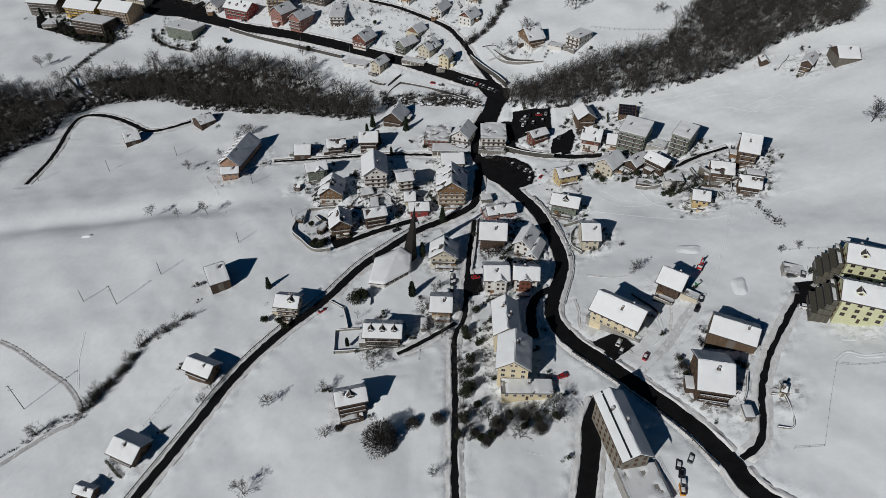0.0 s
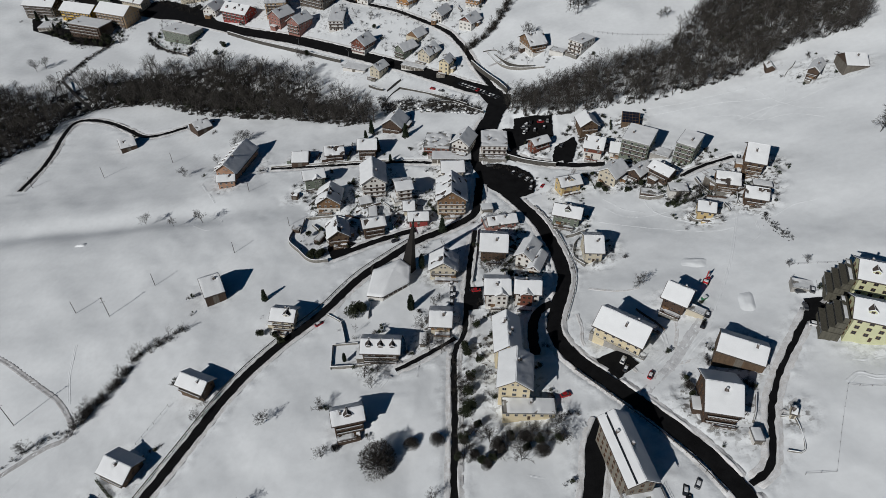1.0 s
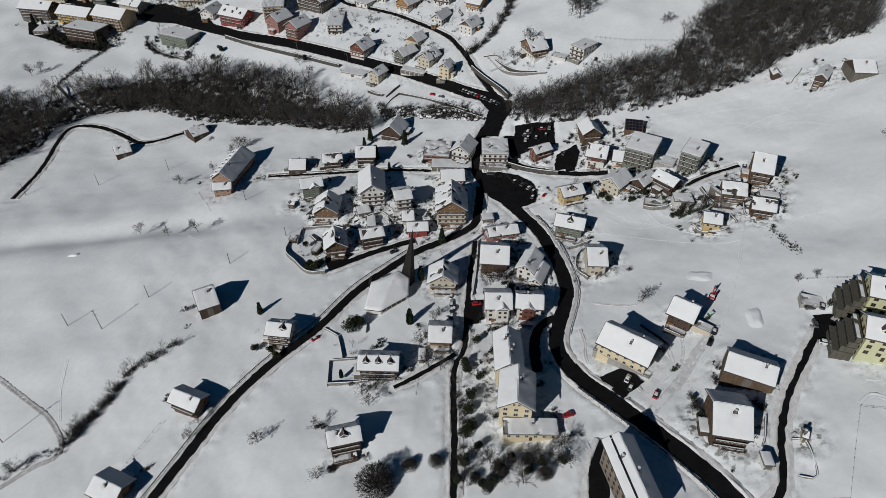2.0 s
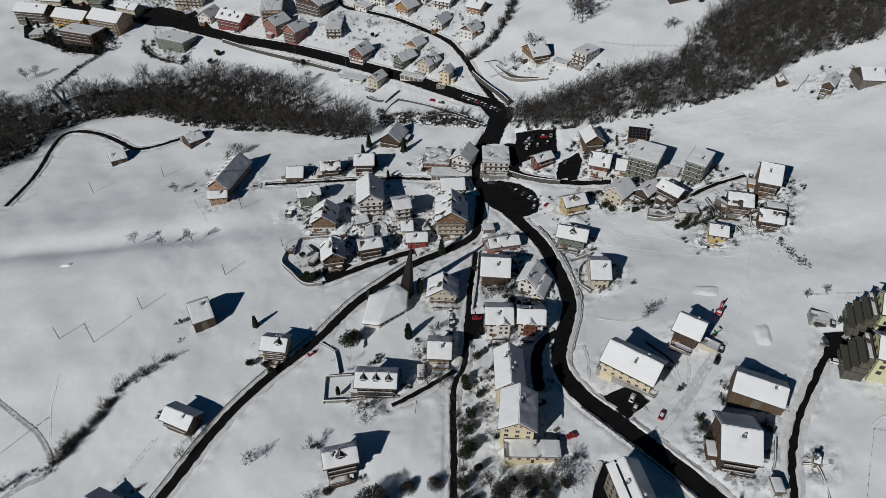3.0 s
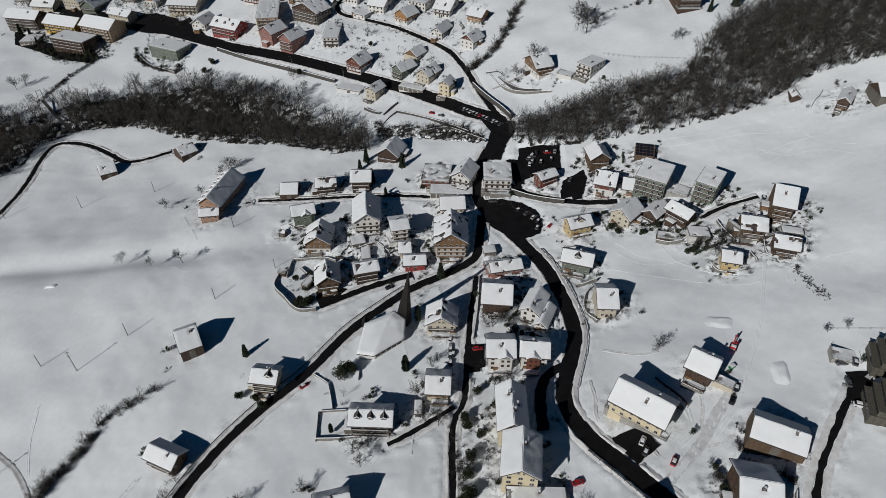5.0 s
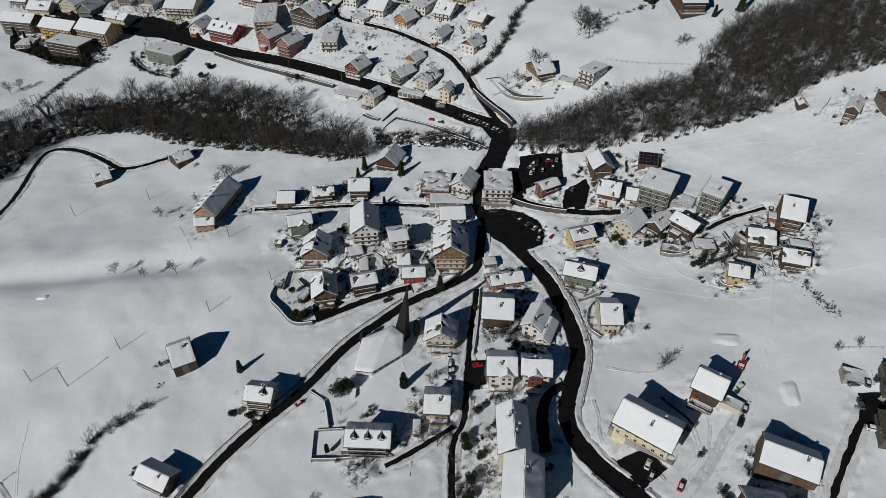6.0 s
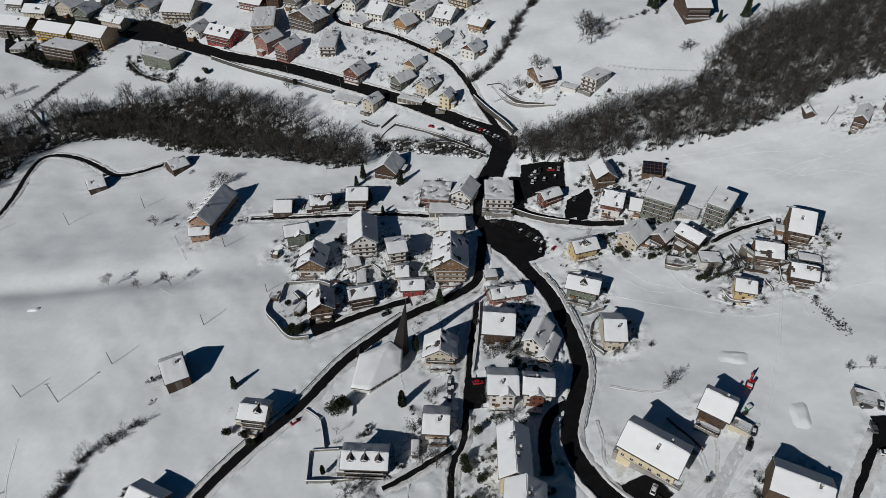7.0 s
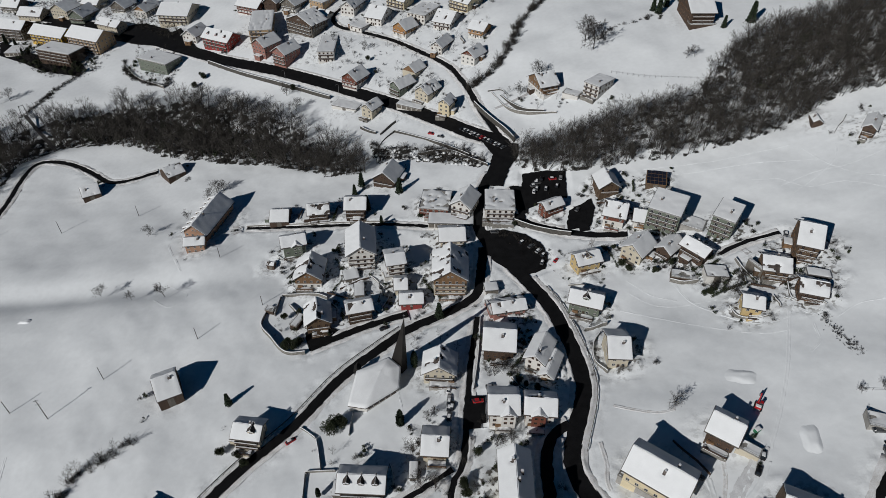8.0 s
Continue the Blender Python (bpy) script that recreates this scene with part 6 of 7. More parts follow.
garden_trees(110, [(-189.0, 571.4), (-120.2, 561.2), (-54.6, 540.5), (-26.2, 498.0), (-9.1, 465.5), (-24.1, 458.8), (-74.1, 484.8), (-111.4, 509.8), (-124.0, 531.9)])
garden_trees(130, [(-128.5, 608.0), (22.7, 567.5), (13.7, 518.3), (-1.8, 481.9), (-27.0, 511.8), (-78.0, 552.9)])
garden_trees(30, [(-393.4, 595.6), (-300.0, 573.6), (-297.1, 543.2), (-337.4, 535.6), (-383.1, 566.5)])
garden_trees(60, [(-277.1, 573.3), (-234.5, 559.3), (-220.0, 529.3), (-238.7, 515.2), (-272.1, 535.3)])
garden_trees(110, [(20.6, 445.9), (48.3, 439.6), (64.3, 427.9), (59.7, 411.0), (37.1, 418.7), (20.4, 433.9)])
garden_trees(90, [(61.2, 303.6), (84.9, 291.6), (109.4, 274.5), (112.7, 262.8), (103.4, 268.8), (82.8, 280.7), (64.8, 291.5)])
garden_trees(90, [(-87.9, 270.6), (-68.6, 255.9), (-69.8, 249.5), (-84.4, 256.7)])
garden_trees(60, [(10.6, 140.8), (40.5, 140.0), (36.9, 134.2), (25.3, 127.2), (11.3, 126.2)])
garden_trees(80, [(0.7, 200.7), (12.2, 191.9), (14.0, 151.0), (3.1, 149.5)])
garden_trees(90, [(-22.8, 257.0), (-2.8, 259.1), (4.8, 239.3), (-9.4, 240.2), (-21.9, 247.1)])
garden_trees(90, [(-57.7, 209.2), (-44.7, 206.1), (-42.7, 194.0), (-50.9, 192.1), (-55.6, 199.3)])



def garden_brush():
    """Bare shrubs, low hedging and dark evergreens crowding the gardens between the houses."""
    rs = random.Random(21)
    spots, dark = [], []
    for hx, hy, hr in HOUSE_SPOTS:
        if hr < 4:
            continue
        crowd = sum(math.hypot(hx - ox, hy - oy) < 32 for ox, oy, _ in HOUSE_SPOTS)
        for _ in range((2 if crowd < 3 else min(17, 2 * crowd)) if hy < 440 else 3):
            a, r = rs.uniform(0, 6.283), hr + rs.uniform(0.3, 8)
            x, y = hx + r * math.cos(a), hy + r * math.sin(a)
            if clear_of(x, y):
                along = rs.uniform(0, 3.14)
                for n in range(rs.choice((1, 2, 3, 5, 7))):
                    spot = (x + n * 0.7 * math.cos(along) + rs.gauss(0, 0.5), y + n * 0.7 * math.sin(along) + rs.gauss(0, 0.5))
                    (dark if rs.random() < 0.3 else spots).append(spot)
    v, q = joined(spots, BRUSH_PROTOS, 4, 0.6, 2.2)
    tagged(new("garden_shrubs", quad_mesh("garden_shrubs", v, q, TWIG)), "bare garden shrubs poking through trampled snow", "shrubs", kind="stuff")
    v, q = joined(dark, EVER_PROTOS, 5, 0.8, 2.3)
    tagged(new("garden_evergreens", quad_mesh("garden_evergreens", v, q, EVERGREEN)), "small dark evergreen shrubs in the snowy gardens", "shrubs", kind="stuff")


garden_brush()


# ---- the church with its hipped tent roof and blade-like spire ----
def church(x, y, yaw):
    """A fan-shaped nave under a tent roof that swells towards a broad-footed blade of a spire."""
    top = thing("church", x, y, ground(x, y), yaw, "modern church with snow-covered tent roof and dark slender spire", "church")
    ring, crown = CHURCH_RING, CHURCH_CROWN
    count = len(ring)
    k = Kit()
    inner = [(px * 0.95 + 0.05, py * 0.95 + 0.1, pz - 0.5) for px, py, pz in ring]
    for i in range(count):
        p, q = inner[i], inner[(i + 1) % count]
        k.poly([(p[0], p[1], -5), (q[0], q[1], -5), q, p])
    k.made("wall", WHITE, top)
    k = Kit()
    for i in range(count):
        p, q = ring[i], ring[(i + 1) % count]
        low = [(c[0], c[1], c[2] - 0.35) for c in (p, q, crown)]
        k.poly(low)
        k.poly([(c[0], c[1], c[2] - 0.2) for c in low][::-1])
        k.poly([p, (p[0], p[1], p[2] - 0.6), (q[0], q[1], q[2] - 0.6), q])
    k.made("roof", ROOFING, top)
    # one smooth sheet of snow from the rim to the crown
    s, rings, steps = Kit(), 9, 8
    rim = [Vector(ring[i]).lerp(Vector(ring[(i + 1) % count]), n / steps) for i in range(count) for n in range(steps)]
    for r in range(rings + 1):
        t = r / rings
        for p in rim:
            c = p.lerp(Vector(crown), t)
            c.z += 0.30 + 0.55 * math.sin(math.pi * t) ** 2 * (1 - 0.4 * t) + 0.06 * noise.noise((c.x * 0.5, c.y * 0.5, 2.0))
            s.v.append(tuple(c))
    m = len(rim)
    s.v += [(p.x, p.y, p.z - 0.2) for p in rim]
    for i in range(m):
        j = (i + 1) % m
        for r in range(rings):
            s.f.append((r * m + i, r * m + j, (r + 1) * m + j, (r + 1) * m + i))
            s.s.append(0)
        s.f.append(((rings + 1) * m + i, (rings + 1) * m + j, j, i))
        s.s.append(0)
    s.made("snow_layer", SNOW, top, "smooth white snow", True)
    k = Kit()
    tip, foot = CHURCH_TIP, CHURCH_SPIRE
    for i in range(len(foot)):
        p, q = foot[i], foot[(i + 1) % len(foot)]
        k.poly([(*p, -5), (*q, -5), (*q, 7.5), (*p, 7.5)])
        k.poly([(*p, 7.5), (*q, 7.5), tip])
    k.made("spire", COPPER, top, "dark brown metal-clad spire")
    k = Kit()
    k.tube((tip[0], tip[1], tip[2] - 0.6), (tip[0], tip[1], tip[2] + 1.6), 0.05, 0.04)
    k.box(tip[0] - 0.4, tip[0] + 0.4, tip[1] - 0.04, tip[1] + 0.04, tip[2] + 0.95, tip[2] + 1.03)
    k.made("cross", STEEL, top)
    # a small dark gabled porch on the road side
    k = Kit().box(-8.6, -6.2, 8.2, 11.0, -4, 3.4)
    k.poly([(-8.9, 7.9, 3.4), (-5.9, 7.9, 3.4), (-7.4, 7.9, 5.6)])
    k.poly([(-8.9, 7.9, 3.4), (-7.4, 7.9, 5.6), (-7.4, 11.3, 5.6), (-8.9, 11.3, 3.4)])
    k.poly([(-5.9, 7.9, 3.4), (-5.9, 11.3, 3.4), (-7.4, 11.3, 5.6), (-7.4, 7.9, 5.6)])
    k.made("porch", COPPER, top, "dark metal-clad gabled porch")
    # a band of windows under the long eave
    (ax, ay, _), (bx, by, _) = inner[1], inner[2]
    turn = math.degrees(math.atan2(by - ay, bx - ax))
    for t in (0.12, 0.30, 0.48, 0.66, 0.84):
        window_at(top, ax + (bx - ax) * t, ay + (by - ay) * t, 2.2 + 0.4 * t, turn, 2.2, 1.1, FRAME_BROWN)


CHURCH_RING = [(-8.5, -9.1, 3.6), (-1.2, -9.9, 3.6), (11.0, 0.0, 4.2), (10.9, 8.6, 6.8), (5.7, 12.4, 8.0), (-7.2, 6.4, 5.6)]
CHURCH_CROWN = (3.0, 5.0, 7.9)
CHURCH_SPIRE = [(6.8, 12.2), (11.0, 9.4), (13.0, 12.4), (10.0, 14.6)]
CHURCH_TIP = (13.6, 5.5, 39.4)
church(-33.9, 224.9, 0)



# ---- small things ----
def garden_wall(high, thick, points, surface=None):
    line = smooth_line(points, 1.5)
    a, n = sides_of(line)
    h = thick / 2
    sections = ((-h, -1.2), (-h, high), (h, high), (h, -1.2))
    verts = [(*(a[i] + n[i] * o), ground(*(a[i] + n[i] * o)) + z) for i in range(len(a)) for o, z in sections]
    faces = [(i * 4 + j, i * 4 + j + 1, i * 4 + j + 5, i * 4 + j + 4) for i in range(len(a) - 1) for j in range(3)]
    faces += [(0, 1, 2, 3), tuple(len(verts) - 1 - i for i in range(4))]
    top = shape("garden_wall", verts, faces, surface or STONE)
    tagged(top, "low grey stone wall with a cap of snow", "wall")
    cap = ((-h + 0.02, high + 0.004), (-h + 0.05, high + 0.14), (0, high + 0.2), (h - 0.05, high + 0.14), (h - 0.02, high + 0.004))
    verts = [(*(a[i] + n[i] * o), ground(*(a[i] + n[i] * o)) + z + (0.08 * noise.noise((a[i][0], a[i][1], 3)) if j in (1, 2, 3) else 0)) for i in range(len(a)) for j, (o, z) in enumerate(cap)]
    faces = [(i * 5 + j, i * 5 + j + 1, i * 5 + j + 6, i * 5 + j + 5) for i in range(len(a) - 1) for j in range(4)]
    shape("snow_cap", verts, faces, SNOW, top, smooth=True)


def wire_fence(high, points):
    line = smooth_line(points, 3.0)
    x0, y0 = line[0]
    top = thing("fence", x0, y0, ground(x0, y0), 0, "thin post-and-wire pasture fence half buried in snow", "fence")
    z0 = ground(x0, y0)
    me = None
    for x, y in line:
        if me is None:
            ob = Kit().tube((0, 0, -0.5), (0, 0, high), 0.07, 0.06, 6).made("post", POLE_WOOD, top)
            me = ob.data
        else:
            ob = new("post", me)
            ob.parent = top
        ob.location = (x - x0, y - y0, ground(x, y) - z0)
    for z in (0.5, 0.95):
        k = Kit()
        for x, y in line:
            c = Vector((x - x0, y - y0, ground(x, y) - z0 + z))
            k.v += [tuple(c + Vector(o)) for o in ((0.03, 0.03, 0), (-0.03, -0.03, 0), (0, 0, 0.05))]
        for i in range(len(line) - 1):
            for j in range(3):
                k.f.append((i * 3 + j, i * 3 + (j + 1) % 3, i * 3 + 3 + (j + 1) % 3, i * 3 + 3 + j))
                k.s.append(0)
        k.made("wire", STEEL, top)


def crash_barrier(offset, points):
    """A steel rail on short posts beside a road, with snow lying along it."""
    line = smooth_line(points, 2.5)
    a, n = sides_of(line)
    x0, y0 = a[0] + n[0] * offset
    z0 = ground(x0, y0)
    top = thing("crash_barrier", x0, y0, z0, 0, "weathered steel crash barrier beside the cleared road", "barrier")
    rail = Kit()
    spots = [a[i] + n[i] * offset for i in range(len(a))]
    for p, side in zip(spots, n):
        c = Vector((p[0] - x0, p[1] - y0, ground(p[0], p[1]) - z0))
        w = Vector((side[0], side[1], 0)) * 0.09
        rail.v += [tuple(c + w + Vector((0, 0, 0.75))), tuple(c - w + Vector((0, 0, 0.75))), tuple(c - w + Vector((0, 0, 1.15))), tuple(c + w + Vector((0, 0, 1.15)))]
    for i in range(len(spots) - 1):
        for k in range(4):
            rail.f.append((i * 4 + k, i * 4 + (k + 1) % 4, i * 4 + 4 + (k + 1) % 4, i * 4 + 4 + k))
            rail.s.append(0)
    rail.made("rail", BARRIER, top)
    me = None
    for p in spots:
        if me is None:
            ob = Kit().box(-0.08, 0.08, -0.08, 0.08, -0.6, 1.1).made("post", BARRIER, top)
            me = ob.data
        else:
            ob = new("post", me)
            ob.parent = top
        ob.location = (p[0] - x0, p[1] - y0, ground(p[0], p[1]) - z0)


BARRIER = mat("weathered_barrier_steel", (0.10, 0.095, 0.09), 0.6, 0.2, metal=0.3)
crash_barrier(4.0, [(-132.7, 95.9), (-122.1, 117.8), (-109.8, 142.7), (-96.0, 171.4), (-80.3, 193.0), (-63.5, 211.0), (-48.5, 233.3), (-32.8, 249.3), (-24.0, 257.4)])
crash_barrier(-5.0, [(41.4, 194.7), (48.3, 218.0), (48.5, 232.3), (46.0, 248.2), (40.8, 267.4), (35.5, 278.0)])
crash_barrier(4.4, [(89.0, 113.4), (82.0, 126.4), (70.6, 142.1), (59.3, 156.3), (49.5, 168.4)])


PAINT = {
    "red": mat("red_car_paint", (0.42, 0.02, 0.025), 0.3, 0.05, spec=0.5),
    "orange": mat("orange_car_paint", (0.65, 0.26, 0.02), 0.3, 0.05, spec=0.5),
    "silver": mat("silver_car_paint", (0.55, 0.56, 0.57), 0.3, 0.05, metal=0.4, spec=0.5),
    "grey": mat("grey_car_paint", (0.14, 0.145, 0.15), 0.35, 0.05, metal=0.3, spec=0.5),
    "black": mat("black_car_paint", (0.012, 0.012, 0.014), 0.3, 0.05, spec=0.5),
    "white": mat("white_car_paint", (0.72, 0.72, 0.72), 0.35, 0.03, spec=0.5),
}
CAR_NO = [0]


def loft(sections):
    """A body through rings of equal length."""
    k = Kit()
    n = len(sections[0])
    for ring in sections:
        k.v += ring
    for i in range(len(sections) - 1):
        for j in range(n):
            a, b = i * n + j, i * n + (j + 1) % n
            k.f.append((a, b, b + n, a + n))
            k.s.append(0)
    k.f += [tuple(reversed(range(n))), tuple(range(len(k.v) - n, len(k.v)))]
    k.s += [0, 0]
    return k


def car(x, y, yaw, colour):
    CAR_NO[0] += 1
    top = thing("car", x, y, ground(x, y) + 0.05, yaw, f"parked {colour} car with snow on its roof", "car", "parked cars")

    def ring(px, w, z0, z1, r=0.12):
        return [(px, -w, z0), (px, -w, z1 - r), (px, -w + r, z1), (px, w - r, z1), (px, w, z1 - r), (px, w, z0)]

    prof = ((-2.15, 0.72, 0.35, 0.78), (-2.0, 0.84, 0.28, 0.92), (-1.2, 0.88, 0.25, 0.95), (0.3, 0.88, 0.25, 0.93), (1.3, 0.87, 0.25, 0.88), (1.95, 0.82, 0.28, 0.74), (2.15, 0.7, 0.35, 0.62))
    loft([ring(*p) for p in prof]).made("body", PAINT[colour], top, f"{colour} painted body", smooth=False)
    cab = ((-1.95, 0.66, 0.9, 0.98), (-1.45, 0.68, 0.9, 1.42), (-0.2, 0.68, 0.9, 1.48), (0.45, 0.66, 0.9, 1.40), (1.15, 0.68, 0.85, 0.92))
    cabin = loft([ring(*p) for p in cab]).made("cabin_glass", GLASS, top, "dark glazed cabin")
    Kit().box(-1.4, 0.35, -0.6, 0.6, 1.435, 1.50).made("roof_panel", PAINT[colour], top)
    if CAR_NO[0] % 3 != 1:
        k = Kit()
        snow_slab(k, [(-1.35, -0.55, 1.50), (0.3, -0.55, 1.50), (0.3, 0.55, 1.50), (-1.35, 0.55, 1.50)], 0.16, CAR_NO[0])
        k.made("snow_layer", SNOW, top, smooth=True)
    for wx in (-1.35, 1.35):
        for wy in (-0.8, 0.8):
            w = Kit().tube((wx, wy - 0.11, 0.30), (wx, wy + 0.11, 0.30), 0.32, 0.32, 12).made("wheel", TYRE, top)
            Kit().tube((wx, wy - 0.115, 0.30), (wx, wy + 0.115, 0.30), 0.18, 0.18, 8).made("rim", STEEL, w)
    for s in (-0.55, 0.55):
        Kit().box(2.02, 2.12, s - 0.16, s + 0.16, 0.55, 0.66).made("headlight", FRAME, top)
        Kit().box(-2.13, -2.05, s - 0.16, s + 0.16, 0.62, 0.76).made("tail_light", RED, top)


garden_wall(1.8, 0.5, [(-90.3, 273.6), (-90.9, 264.4), (-84.4, 256.7), (-77.9, 249.3), (-73.1, 247.1), (-66.8, 247.5)])
garden_wall(1.8, 0.4, [(-85.4, 283.0), (-77.0, 282.9), (-68.7, 282.8), (-62.7, 280.2)])
garden_wall(1.8, 0.4, [(-85.8, 282.3), (-86.0, 275.9), (-86.0, 270.5)])
garden_wall(1.2, 0.4, [(-80.8, 277.5), (-74.2, 269.9), (-68.3, 260.9)])
garden_wall(0.9, 0.4, [(-40.6, 215.7), (-40.9, 209.9), (-40.7, 205.7)])
garden_wall(0.8, 0.35, [(-60.8, 209.9), (-57.0, 207.4), (-53.8, 204.9)])
garden_wall(0.5, 0.22, [(-55.0, 191.0), (-49.2, 191.1), (-43.5, 191.0)])
garden_wall(0.5, 0.22, [(-54.9, 190.5), (-54.1, 183.9), (-53.5, 177.8)])
garden_wall(0.8, 0.3, [(-53.5, 204.7), (-51.2, 198.3), (-49.3, 191.8)])
garden_wall(1.2, 0.4, [(21.8, 229.0), (25.8, 222.9), (33.1, 219.5)])
garden_wall(1.4, 0.4, [(92.6, 276.1), (97.6, 273.1), (103.4, 273.1)])
garden_wall(1.2, 0.4, [(110.3, 254.7), (111.6, 248.7), (116.9, 246.0), (122.1, 246.6)])
garden_wall(1.2, 0.4, [(134.3, 263.5), (132.5, 253.6), (137.2, 250.4), (142.9, 250.3)])
garden_wall(1.5, 0.4, [(120.7, 282.7), (121.7, 274.8), (123.6, 266.8)])
garden_wall(1.0, 0.35, [(-120.6, 342.6), (-99.5, 341.0), (-79.8, 339.2), (-54.2, 337.3), (-35.4, 334.8)])
garden_wall(1.0, 0.4, [(-53.8, 178.4), (-44.9, 178.0), (-36.2, 178.2)])
garden_wall(2.8, 0.5, [(27.1, 326.4), (36.8, 320.2), (47.6, 315.5), (54.2, 313.3)], DARK_STONE)
garden_wall(3.4, 0.5, [(5.8, 435.7), (11.9, 423.4), (18.1, 412.2), (24.4, 401.6), (29.4, 391.6)], DARK_STONE)
garden_wall(2.8, 0.6, [(-203.0, 534.0), (-170.1, 512.8), (-133.7, 493.4), (-95.2, 472.6)], DARK_STONE)
garden_wall(1.6, 0.4, [(22.4, 438.2), (27.8, 428.6), (36.1, 418.9), (47.7, 413.1)], DARK_STONE)
garden_wall(1.2, 0.4, [(14.5, 446.8), (22.9, 444.2), (26.3, 437.7)], DARK_STONE)
garden_wall(1.8, 0.4, [(-27.8, 395.6), (-10.4, 394.4), (3.4, 383.1), (14.0, 374.1)], DARK_STONE)
garden_wall(1.5, 0.4, [(-54.1, 424.7), (-49.2, 432.3), (-45.1, 436.9)], DARK_STONE)
garden_wall(1.5, 0.4, [(-54.0, 413.2), (-50.2, 419.3), (-44.8, 425.9)], DARK_STONE)
garden_wall(1.5, 0.4, [(-44.8, 425.9), (-29.1, 414.5), (-12.3, 400.9), (3.4, 386.4)], DARK_STONE)
garden_wall(1.4, 0.4, [(-69.0, 437.0), (-62.4, 430.9), (-57.1, 427.5)], DARK_STONE)
garden_wall(0.8, 0.3, [(108.9, 136.1), (112.8, 134.6), (111.6, 123.1), (106.6, 123.5)])
garden_wall(1.0, 0.3, [(130.0, 255.0), (133.7, 251.5), (139.7, 252.0), (142.1, 247.2)])
garden_wall(1.0, 0.4, [(9.6, 265.1), (9.1, 251.7), (8.3, 239.0), (6.7, 224.4)])
garden_wall(1.2, 0.4, [(-279.8, 548.6), (-258.8, 525.6), (-232.6, 510.8)])
garden_wall(1.0, 0.35, [(17.0, 444.5), (25.4, 426.0), (37.0, 416.1), (54.7, 410.0)])
garden_wall(1.5, 0.4, [(59.2, 249.8), (55.6, 243.8), (54.7, 234.6), (58.7, 228.1)])
wire_fence(1.1, [(132.6, 145.3), (126.4, 133.3), (117.5, 115.2)])
wire_fence(1.1, [(132.6, 145.3), (139.0, 143.4), (147.0, 142.9)])
wire_fence(1.1, [(108.9, 115.3), (117.5, 115.2)])
wire_fence(1.1, [(89.2, 437.5), (107.0, 428.7), (125.2, 422.7), (141.4, 417.8)])
wire_fence(1.1, [(154.6, 201.0), (145.5, 203.7), (135.9, 206.1)])
wire_fence(1.1, [(-131.1, 149.0), (-126.8, 158.0), (-123.1, 166.0)])
wire_fence(1.1, [(-338.5, 483.9), (-326.6, 514.1), (-315.0, 529.1), (-296.4, 547.2)])
car(-2.8, 220.8, 85, "silver")
car(-2.7, 216.2, 85, "black")
car(16.0, 222.3, 5, "white")
car(13.4, 225.0, 5, "silver")
car(40.3, 355.9, 75, "black")
car(40.0, 350.2, 75, "grey")
car(-14.2, 336.2, 10, "black")
car(72.5, 104.5, 82, "orange")
car(73.4, 107.3, 78, "silver")
car(73.6, 110.2, 75, "black")
car(73.4, 113.1, 72, "black")
car(77.7, 114.9, 60, "grey")
car(41.3, 154.0, 20, "red")
car(72.6, 159.1, 60, "red")
car(99.7, 185.9, 65, "black")
car(96.7, 180.5, 60, "black")
car(132.7, 172.5, -15, "white")
car(138.3, 189.8, 70, "grey")
car(134.3, 190.0, 0, "grey")
car(-63.3, 204.0, 40, "red")
car(64.5, 167.8, 60, "white")
car(8.5, 218.4, 10, "red")
car(-2.8, 219.4, 85, "grey")
car(-2.6, 211.9, 85, "grey")
car(46.0, 297.2, 50, "red")
car(38.6, 352.6, 20, "grey")
car(48.7, 356.1, 10, "red")
car(-33.2, 259.9, 30, "black")
car(40.2, 354.5, 10, "grey")
car(144.0, 292.8, 70, "grey")
car(-20.6, 415.6, -20, "red")
car(-14.4, 410.5, -20, "grey")
car(78.9, 180.5, -30, "grey")
car(17.0, 320.6, 0, "grey")
car(39.3, 296.9, 70, "grey")
car(-42.5, 407.9, 20, "grey")
car(42.8, 357.2, 80, "black")
car(44.7, 349.4, 80, "grey")
car(50.4, 350.5, 80, "black")
car(52.9, 356.2, 80, "silver")
car(38.4, 348.3, 80, "white")
car(30.7, 311.7, 40, "black")
car(34.7, 308.4, 45, "grey")
car(38.0, 304.8, 50, "silver")
car(40.2, 301.8, 60, "black")
car(59.3, 331.2, 60, "grey")
car(-1.6, 216.6, 85, "black")
car(-3.0, 225.0, 80, "white")
car(133.0, 181.9, 80, "grey")
car(64.7, 163.6, 60, "black")
car(134.9, 167.5, -15, "grey")
# a row of cars parked side by side against the snow where the roads part
for number, paint in enumerate(("black", "grey", "black", "white", "black", "grey", "red", "black", "grey", "black", "silver", "black", "grey")):
    car(-1.2 + 2.024 * number, 413.8 + -2.136 * number, 43, paint)


